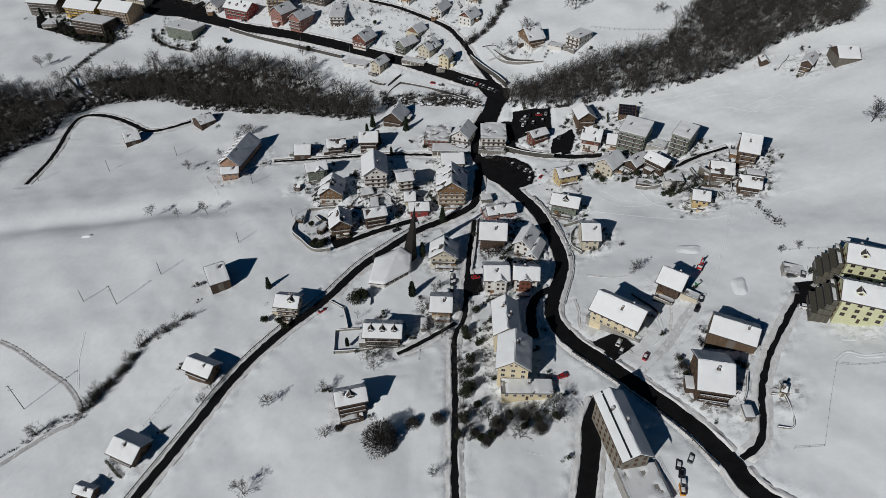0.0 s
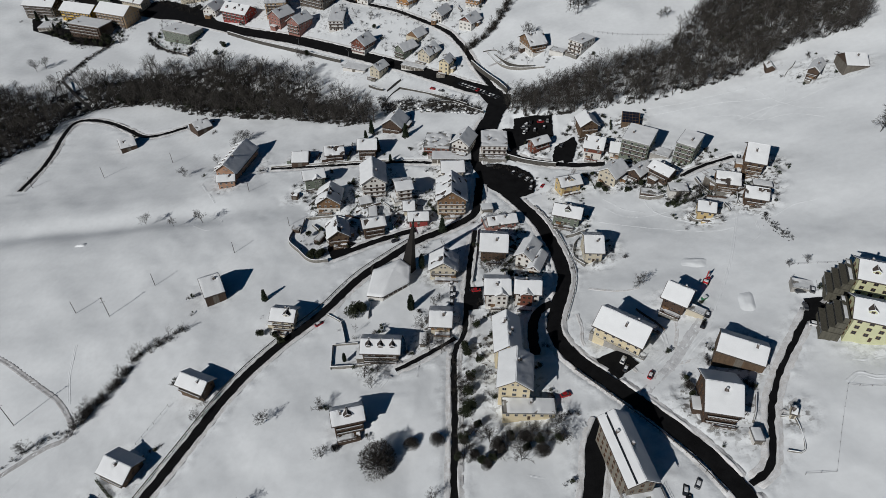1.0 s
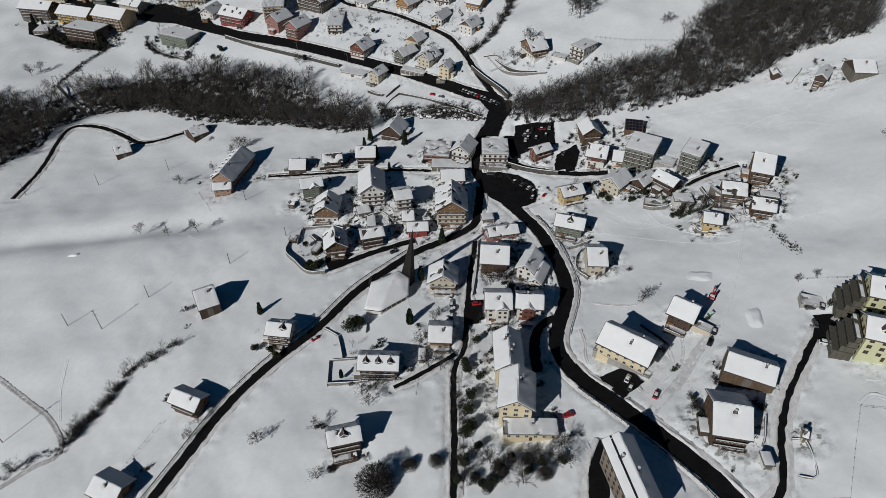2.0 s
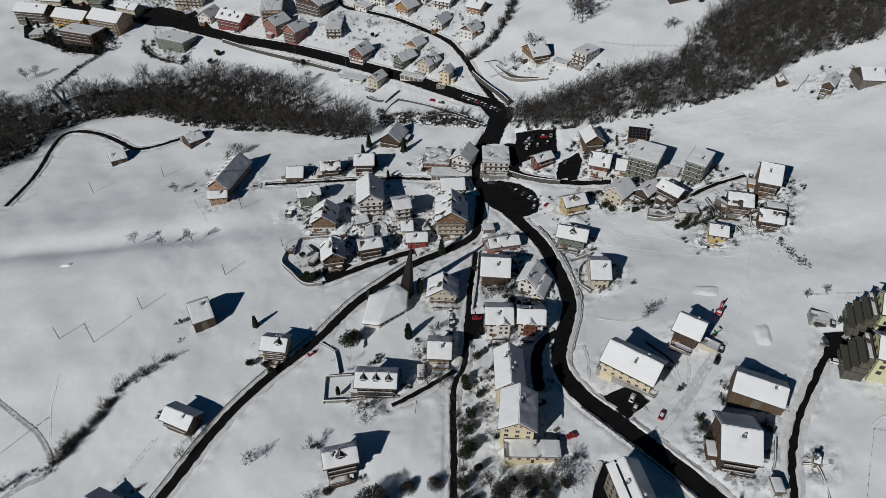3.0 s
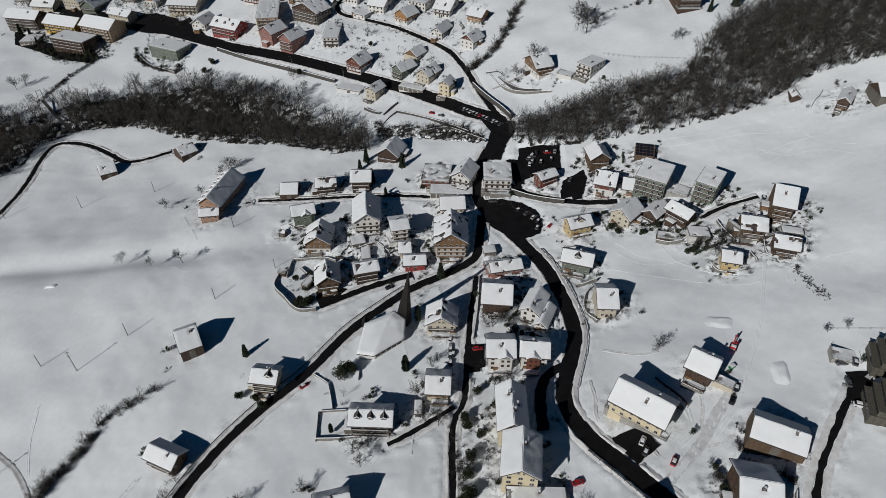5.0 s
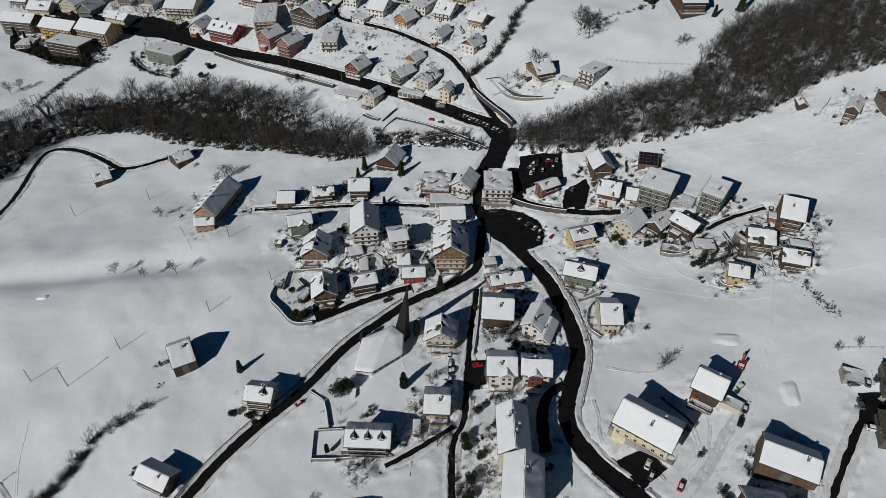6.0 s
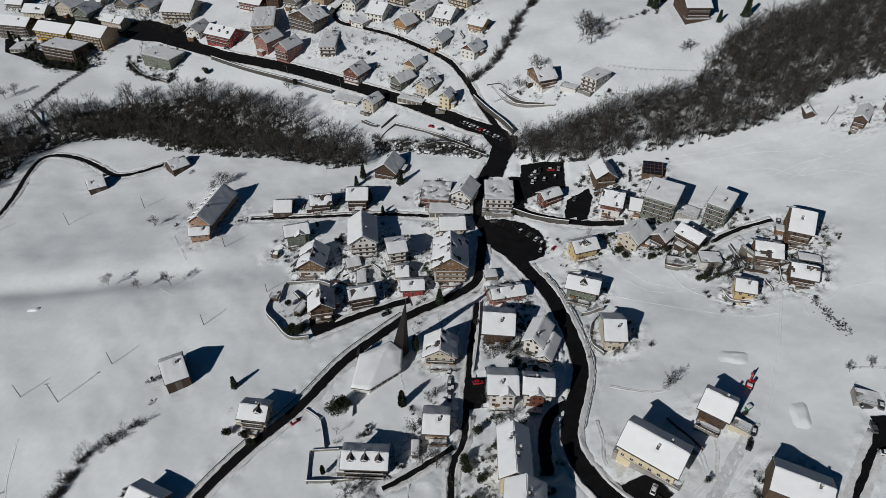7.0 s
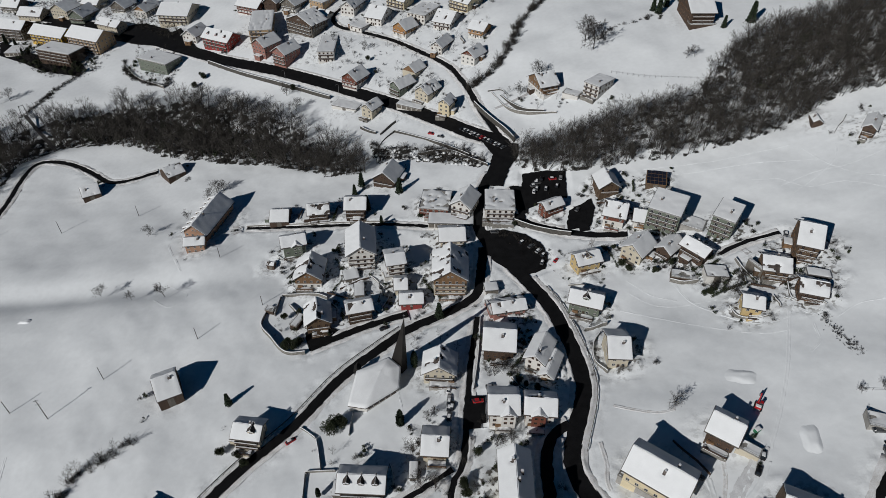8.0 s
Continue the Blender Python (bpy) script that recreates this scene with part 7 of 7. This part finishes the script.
# ---- a suspension footbridge across the ravine ----
def footbridge(a, b):
    ax, ay = a
    bx, by = b
    za, zb = ground(ax, ay) + 2.0, ground(bx, by) + 3.2
    top = thing("footbridge", ax, ay, za, 0, "dark steel suspension footbridge with a portal at its far end", "bridge")
    A, B = Vector((0, 0, 0)), Vector((bx - ax, by - ay, zb - za))
    d = (B - A)
    side = Vector((-d.y, d.x, 0)).normalized() * 1.2
    n = 24
    k = Kit()
    pts = [A.lerp(B, i / n) - Vector((0, 0, 0.6 * math.sin(math.pi * i / n))) for i in range(n + 1)]
    for p, q in zip(pts, pts[1:]):
        k.poly([p - side, p + side, q + side, q - side])
        k.poly([p - side - Vector((0, 0, 0.15)), q - side - Vector((0, 0, 0.15)), q + side - Vector((0, 0, 0.15)), p + side - Vector((0, 0, 0.15))])
    k.made("deck", BARRIER, top)
    for s in (-1, 1):
        k = Kit()
        for p, q in zip(pts, pts[1:]):
            k.tube(p + side * s + Vector((0, 0, 1.1)), q + side * s + Vector((0, 0, 1.1)), 0.08, 0.08, 4)
            k.tube(p + side * s, p + side * s + Vector((0, 0, 1.1)), 0.05, 0.05, 4)
        k.made("railing", BARRIER, top)
    for s in (-1, 1):
        foot = B + side * s * 1.6 - Vector((0, 0, 1))
        Kit().tube(foot, B + side * s * 1.3 + Vector((0, 0, 8)), 0.22, 0.18, 6).made("tower_leg", BARRIER, top)
        k = Kit()
        for i in range(n):
            f = lambda t: A.lerp(B, t) + side * s * 1.2 + Vector((0, 0, 1.2 + 6.8 * t ** 2))
            k.tube(f(i / n), f((i + 1) / n), 0.07, 0.07, 4)
        k.made("cable", BARRIER, top)
    Kit().tube(B + side * 1.3 + Vector((0, 0, 7.6)), B - side * 1.3 + Vector((0, 0, 7.6)), 0.16, 0.16, 6).made("cross_beam", BARRIER, top)


footbridge(*BRIDGE_ENDS)



# ---- single features of the larger buildings ----
def deck(name, x, y, yaw, w, d, z0, z1, material, label, rail=STEEL, snow=True):
    """A raised terrace or flat-roofed block with a railing along its edge."""
    top = thing(name, x, y, ground(x, y), yaw, label, name.replace("_", " "))
    Kit().box(-w / 2, w / 2, -d / 2, d / 2, z0, z1 - 0.18).made("wall", material, top)
    Kit().box(-w / 2 - 0.15, w / 2 + 0.15, -d / 2 - 0.15, d / 2 + 0.15, z1 - 0.18, z1).made("slab", CONCRETE, top)
    for name2, (xa, ya, xb, yb) in (("railing", (-w / 2, -d / 2, w / 2, -d / 2)), ("railing", (-w / 2, -d / 2, -w / 2, d / 2)), ("railing", (w / 2, -d / 2, w / 2, d / 2))):
        k = Kit()
        l = math.hypot(xb - xa, yb - ya)
        n = max(2, int(l / 1.2))
        for i in range(n + 1):
            px, py = xa + (xb - xa) * i / n, ya + (yb - ya) * i / n
            k.box(px - 0.03, px + 0.03, py - 0.03, py + 0.03, z1, z1 + 0.95)
        for z in (z1 + 0.45, z1 + 0.95):
            k.tube((xa, ya, z), (xb, yb, z), 0.035, 0.035, 4)
        k.made(name2, rail, top)
    if snow:
        k = Kit()
        snow_slab(k, [(-w / 2 + 0.3, -d / 2 + 0.3, z1 + 0.02), (w / 2 - 0.3, -d / 2 + 0.3, z1 + 0.02), (w / 2 - 0.3, d / 2 - 0.2, z1 + 0.02), (-w / 2 + 0.3, d / 2 - 0.2, z1 + 0.02)], 0.3, x, 0.12)
        k.made("snow_layer", SNOW, top, smooth=True)
    return top


def stepped_galleries(x, y, yaw, w, steps):
    """Glazed access galleries that step down the gable side of the apartment blocks."""
    top = thing("gallery", x, y, ground(x, y), yaw, "grey glazed access galleries stepping down the building's side", "gallery")
    for i in range(steps):
        z = 2.7 * i
        out = 6.2 - 1.5 * i
        g = Kit().box(-w / 2, w / 2, -out, 0, z - (4 if i == 0 else 0), z + 2.35).made("storey", WOOD_SLAT, top)
        k = Kit()
        n = 8
        for j in range(n):
            a = -w / 2 + w * j / n
            k.box(a + 0.12, a + w / n - 0.12, -out - 0.05, -out + 0.02, z + 0.75, z + 2.1)
        k.made("glazing", GLASS, g)
        Kit().box(-w / 2 - 0.2, w / 2 + 0.2, -out - 0.3, 0, z + 2.354, z + 2.6).made("canopy", WOOD_SLAT, g)
        if i == steps - 1:
            s = Kit()
            snow_slab(s, [(-w / 2, -out - 0.2, z + 2.62), (w / 2, -out - 0.2, z + 2.62), (w / 2, -out + 0.9, z + 2.62), (-w / 2, -out + 0.9, z + 2.62)], 0.12, i + 2.0, 0.2)
            s.made("snow_layer", SNOW, g, smooth=True)


def digger(x, y, yaw):
    top = thing("excavator", x, y, ground(x, y) + 0.2, yaw, "small red excavator parked in the snow", "excavator")
    for s in (-1, 1):
        k = Kit().box(-1.5, 1.5, s * 1.1 - 0.25, s * 1.1 + 0.25, 0.1, 0.7)
        k.tube((-1.5, s * 1.1 - 0.25, 0.4), (-1.5, s * 1.1 + 0.25, 0.4), 0.3, 0.3, 10)
        k.tube((1.5, s * 1.1 - 0.25, 0.4), (1.5, s * 1.1 + 0.25, 0.4), 0.3, 0.3, 10)
        k.made("track", TYRE, top)
    Kit().box(-1.5, 0.9, -1.0, 1.0, 0.8, 1.7).made("body", PAINT["red"], top)
    cab = Kit().box(-0.1, 1.0, -1.0, -0.1, 1.7, 2.8).made("cab", GLASS, top)
    Kit().box(-0.15, 1.05, -1.05, -0.05, 2.8, 2.9).made("roof", PAINT["red"], cab)
    Kit().box(-1.4, -0.3, -0.9, 0.9, 1.704, 1.95).made("snow_layer", SNOW, top)
    k = Kit().tube((0.8, 0.4, 1.5), (3.0, 0.4, 4.2), 0.25, 0.2, 6)
    k.made("boom", PAINT["red"], top)
    Kit().tube((3.0, 0.4, 4.2), (4.6, 0.4, 2.2), 0.2, 0.15, 6).made("dipper", PAINT["red"], top)
    Kit().prism([(4.2, 0.0), (5.0, 0.0), (5.0, 0.8), (4.2, 0.8)], 1.3, 2.2).made("bucket", STEEL, top)


def container(x, y, yaw, w, d, h, material, label):
    top = thing("container", x, y, ground(x, y), yaw, label, "container")
    Kit().box(-w / 2, w / 2, -d / 2, d / 2, -0.3, h).made("body", material, top)
    s = Kit()
    snow_slab(s, [(-w / 2, -d / 2, h + 0.02), (w / 2, -d / 2, h + 0.02), (w / 2, d / 2, h + 0.02), (-w / 2, d / 2, h + 0.02)], 0.2, x)
    s.made("snow_layer", SNOW, top, smooth=True)


def buried_mound(x, y, yaw, w, d, h):
    """A long soft heap of snow in the meadow, steeper on one side."""
    k = Kit()
    n = 18
    for j in range(n + 1):
        for i in range(n + 1):
            u, v = i / n * 2 - 1, j / n * 2 - 1
            e = (u ** 4 + v ** 4) ** 0.25
            f = min(1, max(0, (1 - e) / (0.75 - 0.35 * u)))
            z = h * f * f * (3 - 2 * f)
            k.v.append((u * w / 2, v * d / 2, z + 0.1 * noise.noise((u * 3 + x, v * 3, 0)) - 0.15))
    for j in range(n):
        for i in range(n):
            a = j * (n + 1) + i
            k.f.append((a, a + 1, a + n + 2, a + n + 1))
            k.s.append(0)
    ob = k.made("snow_mound", FIELD, None, smooth=True)
    m = pose(x, y, 0, 0, 0, yaw)
    for v in ob.data.vertices:
        p = m @ v.co
        v.co = (p.x, p.y, ground(p.x, p.y) + float(MEADOW(np.array(p.x), np.array(p.y))) + v.co.z - 0.02)
    tagged(ob, "smooth low rounded mound of snow in the meadow", "snow mound")


def street_lamp(x, y, yaw):
    top = thing("street_lamp", x, y, ground(x, y), yaw, "slim grey street lamp on a curved arm", "lamp", "street lamps")
    k = Kit().tube((0, 0, -0.5), (0, 0, 6.5), 0.10, 0.06, 8)
    k.made("mast", STEEL, top)
    k = Kit().tube((0, 0, 6.4), (0.9, 0, 7.0), 0.05, 0.045, 6).tube((0.9, 0, 7.0), (1.8, 0, 7.05), 0.045, 0.04, 6)
    k.made("arm", STEEL, top)
    Kit().box(1.6, 2.3, -0.14, 0.14, 6.95, 7.07).made("lamp_head", STEEL, top)


def boulders(spots_ring, count, seed):
    rs = random.Random(seed)
    k, s = Kit(), Kit()
    for x, y in scatter(spots_ring, 7, seed)[:count]:
        r = rs.uniform(0.4, 1.5)
        z = ground(x, y)
        for kit, lift, rr in ((k, 0.0, r), (s, r * 0.42, r * 0.82)):
            n = len(kit.v)
            rings = 4
            for j in range(rings + 1):
                t = j / rings * math.pi / 2
                for i in range(7):
                    a = i / 7 * 6.283
                    q = rr * (1 + 0.3 * noise.noise((x + math.cos(a), y + math.sin(a), j)))
                    kit.v.append((x + q * math.cos(t) * math.cos(a), y + q * math.cos(t) * math.sin(a), z + lift + 0.75 * q * math.sin(t) - 0.2))
            for j in range(rings):
                for i in range(7):
                    b = (i + 1) % 7
                    kit.f.append((n + j * 7 + i, n + j * 7 + b, n + (j + 1) * 7 + b, n + (j + 1) * 7 + i))
                    kit.s.append(0)
    tagged(k.made("boulders", DARK_STONE, None, smooth=True), "grey boulders in the stream bed", "boulders", kind="stuff")
    tagged(s.made("boulder_snow", SNOW, None, smooth=True), "pillows of snow on the stream boulders", "snow", kind="stuff")


def snow_trail(width, points, surface=None):
    """A line of footprints and ski tracks pressed into the meadow."""
    line = smooth_line(points, 1.0)
    a, n = sides_of(line)
    prof = ((-1.0, -0.06), (-0.6, 0.08), (-0.3, 0.02), (0.3, 0.02), (0.6, 0.08), (1.0, -0.06))
    verts = []
    zz = MEADOW(a[:, 0], a[:, 1])
    for i in range(len(a)):
        for s, z in prof:
            p = a[i] + n[i] * s * width
            verts.append((p[0], p[1], zz[i] + ground(p[0], p[1]) + z * max(1, width * 2.2) + 0.10 * max(1, width * 2) * noise.noise((p[0] * 1.1, p[1] * 1.1, 4))))
    k = len(prof)
    faces = [(i * k + j, i * k + j + 1, (i + 1) * k + j + 1, (i + 1) * k + j) for i in range(len(a) - 1) for j in range(k - 1)]
    tagged(shape("snow_trail", verts, faces, surface or FIELD, smooth=True), "narrow trail of footprints across the snowy meadow", "trail", kind="structure")


def MEADOW(x, y):
    return relief(x, y)


PAINT_GREEN = mat("green_paint", (0.03, 0.16, 0.08), 0.5, 0.1)
deck("terrace", 63.6, 175.2, -36, 23, 3.4, -4, 2.2, CONCRETE, "concrete terrace with metal railing before the workshop")
deck("loading_wing", 60.5, 105.9, 12, 13.5, 13, -5, 3.6, CONCRETE, "flat-roofed concrete wing with snow on its roof")
stepped_galleries(138.9, 169.6, -108, 12, 4)
stepped_galleries(147.5, 187.1, -108, 12, 4)
digger(104.3, 204.5, 60)
container(101.1, 195.2, 30, 2.2, 1.4, 1.3, PAINT_GREEN, "small green waste container in the snow")
container(-109.2, 345.6, 0, 2.4, 2.4, 2.6, GREENISH, "grey-green water tank beside the barn")
buried_mound(115.4, 190.4, -8, 7, 13, 0.95)
buried_mound(102.9, 219.0, -20, 13, 8, 0.75)
buried_mound(-217.3, 277.0, 0, 9, 4, 0.9)
street_lamp(54.3, 231.6, 175)
street_lamp(-133.6, 501.2, 240)
street_lamp(-89.7, 478.6, 240)
deck("terrace", -14.3, 339.5, -8, 15, 4.5, -3, 2.6, WOOD_RED, "red-brown guest terrace with snow on its deck")
deck("carport_deck", 136.4, 192.8, -15, 9, 6, -2, 1.0, CONCRETE, "low concrete parking deck with snow")
deck("porch", 95.8, 187.6, -34, 7, 4, -3, 2.6, CREAM, "cream garage porch with snow on its flat roof")
deck("terrace", -33.6, 293.7, 20, 7, 5, -2, 2.4, WHITE, "white garden terrace with snow on its deck")
deck("terrace", -51.8, 299.0, 10, 9, 3, -2, 1.2, STONE, "stone garden terrace covered with snow")
deck("forecourt", 27.9, 149.4, -4, 4, 8, -3, 1.0, CONCRETE, "snowy forecourt wall beside the school")
deck("garage_roof", 108.7, 309.9, -28, 13, 9, -2, 2.6, CONCRETE, "flat concrete garage roof under deep snow")
deck("terrace", 14.7, 268.2, 16, 4, 9, -2, 2.4, PINK, "brick-pink roof terrace with railing")
deck("terrace", 98.6, 277.2, -12, 11, 5, -2, 1.4, WOOD_DARK, "dark timber terrace with a railing and snow")
deck("pavilion", -88.6, 273.2, -10, 4, 3.2, -1, 2.6, WOOD_DARK, "small dark timber garden pavilion under snow")
deck("pergola", -73.8, 265.6, -20, 3.5, 8, -1, 2.2, WOOD_DARK, "dark timber pergola beside the chalet")
deck("scaffold", 125.1, 271.9, -60, 9, 1.6, -1, 5.0, WOOD_GREY, "grey timber gallery against the house")
deck("terrace", 21.4, 325.9, -4, 11, 4, -2, 1.6, STONE, "stone terrace heaped with snow before the house")
deck("terrace", 64.5, 422.4, -30, 10, 7, -3, 2.4, WHITE, "white terrace heaped with snow beside the house")
deck("terrace", 148.5, 472.7, 5, 16, 6, -3, 1.6, WOOD_DARK, "dark timber guest terrace with snow on its deck")
snow_trail(1.3, [(82.0, 179.8), (81.3, 170.3), (75.3, 163.9), (75.4, 156.6)])
snow_trail(1.2, [(82.9, 161.0), (88.9, 168.8), (96.1, 176.7), (100.8, 183.9)])
snow_trail(1.2, [(84.5, 155.1), (85.0, 149.6), (84.5, 141.9), (85.9, 134.4)])
snow_trail(1.0, [(41.4, 147.7), (45.0, 143.3), (46.5, 139.3)])
snow_trail(1.0, [(34.1, 159.8), (39.8, 162.0), (44.6, 156.9)])
snow_trail(0.4, [(152.7, 326.3), (168.7, 331.2), (182.9, 331.6), (200.0, 335.9)])
snow_trail(0.4, [(155.0, 318.6), (173.5, 331.4), (182.0, 341.7), (185.4, 354.7)])
snow_trail(0.4, [(192.1, 317.0), (184.3, 323.6), (177.0, 334.5), (170.4, 350.8)])
snow_trail(0.4, [(142.7, 334.3), (154.2, 331.2), (163.2, 322.0), (178.3, 319.6), (188.9, 309.4)])
snow_trail(0.4, [(90.4, 356.0), (112.9, 354.8), (140.1, 354.0), (166.8, 355.6)])
snow_trail(0.35, [(92.5, 351.3), (117.1, 348.1), (146.2, 346.7), (172.3, 341.5)])
snow_trail(0.35, [(142.9, 240.6), (152.3, 245.6), (161.1, 245.8)])
snow_trail(0.4, [(74.0, 271.5), (86.0, 262.0), (105.7, 261.0), (114.7, 262.2)])
snow_trail(0.35, [(65.6, 264.0), (80.3, 256.3), (99.5, 246.3), (115.5, 238.7), (126.6, 237.4)])
snow_trail(0.4, [(-149.0, 298.8), (-136.2, 289.1), (-141.4, 279.7), (-153.0, 286.6)])
snow_trail(0.5, [(-127.7, 321.7), (-123.5, 333.6), (-124.2, 346.9), (-136.2, 368.9)])
snow_trail(0.4, [(25.0, 122.7), (38.0, 118.2), (40.8, 110.6)])
snow_trail(0.4, [(129.4, 160.3), (140.2, 155.2), (152.2, 155.2)])
snow_trail(0.4, [(-33.3, 254.9), (-25.5, 231.8), (-16.3, 195.5), (-15.9, 169.0)])
snow_trail(0.8, [(129.3, 246.9), (123.9, 232.3), (116.8, 215.0), (110.1, 201.2), (103.0, 188.5)])
snow_trail(0.7, [(130.6, 251.3), (134.6, 246.0), (138.6, 242.1)])
snow_trail(0.6, [(134.9, 239.4), (133.6, 230.5), (128.8, 225.7)])
snow_trail(0.6, [(93.4, 274.8), (99.1, 260.9), (108.9, 250.0), (119.0, 243.5), (129.2, 244.6)])
snow_trail(0.5, [(75.2, 278.5), (83.0, 269.7), (93.2, 264.0)])
snow_trail(1.2, [(133.2, 146.4), (137.8, 149.2), (142.0, 146.7), (148.5, 146.4)])
snow_trail(1.5, [(-228.1, 201.5), (-215.6, 195.5), (-202.7, 188.0), (-188.0, 179.1), (-178.6, 173.3), (-170.4, 166.0), (-165.0, 158.6), (-166.2, 153.3), (-173.4, 149.9), (-182.9, 142.8), (-190.8, 135.8)], PATH)
snow_trail(0.8, [(-171.1, 170.3), (-179.0, 186.0), (-183.1, 202.6)])
snow_trail(0.8, [(-161.5, 155.6), (-174.1, 143.4), (-180.7, 131.5), (-185.5, 126.6)])
snow_trail(0.8, [(88.3, 188.2), (87.2, 179.9), (84.9, 172.8), (84.5, 167.0)], BANK)
snow_trail(0.9, [(79.8, 163.0), (85.1, 164.0), (90.4, 164.2), (94.8, 161.2)], BANK)
snow_trail(0.8, [(66.0, 168.1), (69.1, 160.9), (74.9, 159.2), (78.8, 161.6), (72.5, 148.9)], BANK)
snow_trail(0.8, [(51.0, 196.2), (51.8, 187.6), (51.0, 179.7), (55.1, 170.5)], BANK)
snow_trail(0.7, [(78.3, 206.9), (72.9, 206.4), (65.9, 208.5), (58.1, 212.0)], BANK)
snow_trail(0.8, [(58.5, 216.9), (57.7, 223.8), (62.3, 226.5)], BANK)
snow_trail(2.4, [(68.2, 151.2), (75.6, 158.0), (83.5, 166.0), (90.4, 175.4), (97.0, 183.5), (101.2, 189.4)], TRACK)
snow_trail(0.7, [(-146.2, 307.4), (-163.6, 334.6), (-155.8, 349.7)])
boulders([(-52.6, 396.6), (-27.0, 389.9), (-6.5, 380.6), (9.8, 372.5), (13.7, 379.1), (6.5, 388.7), (-7.0, 397.1), (-28.0, 403.6), (-46.2, 408.9), (-62.1, 420.6)], 260, 5)



def plot_borders():
    """Low walls, board fences and clipped hedges between neighbouring plots of the village."""
    rs = random.Random(12)
    done = []
    for i, (ax, ay, ar) in enumerate(HOUSE_SPOTS):
        for bx, by, br in HOUSE_SPOTS[i + 1:]:
            d = math.hypot(bx - ax, by - ay)
            if not ar + br + 2.0 < d < 30 or ay > 560:
                continue
            t = rs.uniform(0.42, 0.58)
            mx, my = ax + (bx - ax) * t, ay + (by - ay) * t
            ux, uy = -(by - ay) / d, (bx - ax) / d
            l = rs.uniform(3.5, 8)
            pts = [(mx + ux * s + rs.uniform(-0.5, 0.5), my + uy * s + rs.uniform(-0.5, 0.5)) for s in (-l, -l * 0.3, l * 0.4, l)]
            pts = [p for p in pts if clear_of(p[0], p[1], 2.0)]
            if len(pts) < 3 or any(math.hypot(mx - qx, my - qy) < 6 for qx, qy in done):
                continue
            done.append((mx, my))
            kind = rs.random()
            if kind < 0.4:
                garden_wall(rs.uniform(0.9, 1.5), 0.4, pts)
            elif kind < 0.7:
                board_fence(rs.uniform(1.0, 1.5), pts)
            else:
                clipped_hedge(rs.uniform(1.2, 1.9), pts)


def board_fence(high, points):
    line = smooth_line(points, 2.0)
    a, n = sides_of(line)
    x0, y0 = line[0]
    z0 = ground(x0, y0)
    top = thing("board_fence", x0, y0, z0, 0, "dark board fence between snowy gardens", "fence")
    for (ax, ay), (bx, by) in zip(line, line[1:]):
        k = Kit()
        za, zb = ground(ax, ay) - z0 + 0.5, ground(bx, by) - z0 + 0.5
        for lo, hi in ((0.0, 0.42), (0.48, 0.9), (0.95, high)):
            d = Vector((bx - ax, by - ay, 0)).normalized() * 0.03
            s = Vector((-d.y, d.x, 0))
            A, B = Vector((ax - x0, ay - y0, za)), Vector((bx - x0, by - y0, zb))
            q = [A + s, B + s, B - s, A - s]
            n0 = len(k.v)
            k.v += [tuple(p + Vector((0, 0, lo))) for p in q] + [tuple(p + Vector((0, 0, hi))) for p in q]
            for f in ((0, 1, 5, 4), (1, 2, 6, 5), (2, 3, 7, 6), (3, 0, 4, 7), (4, 5, 6, 7)):
                k.f.append(tuple(n0 + i for i in f))
                k.s.append(0)
        k.box(ax - x0 - 0.06, ax - x0 + 0.06, ay - y0 - 0.06, ay - y0 + 0.06, za - 1.2, za + high + 0.08)
        k.made("panel", WOOD_DARK, top)


def clipped_hedge(high, points):
    """A dark hedge of many small leaves with a little snow left on its top."""
    line = smooth_line(points, 0.5)
    rs = random.Random(int(points[0][0] * 10))
    verts, quads = [], []
    for x, y in line:
        z = ground(x, y)
        bulge = 0.85 + 0.3 * noise.noise((x, y, 4))
        for _ in range(26):
            a, r = rs.uniform(0, 6.283), 0.62 * bulge * rs.random() ** 0.4
            p = Vector((x + r * math.cos(a), y + r * math.sin(a), z + rs.uniform(0.1, high * bulge + 0.4)))
            u = Vector((rs.gauss(0, 1), rs.gauss(0, 1), rs.gauss(0, 1))).normalized() * 0.10
            w = u.orthogonal().normalized() * 0.17
            n = len(verts)
            verts += [p - u - w, p + u - w, p + u + w, p - u + w]
            quads.append((n, n + 1, n + 2, n + 3))
    ob = new("hedge", quad_mesh("hedge", [tuple(v) for v in verts], quads, EVERGREEN))
    tagged(ob, "dark clipped evergreen hedge round a snowy garden", "hedge")


plot_borders()
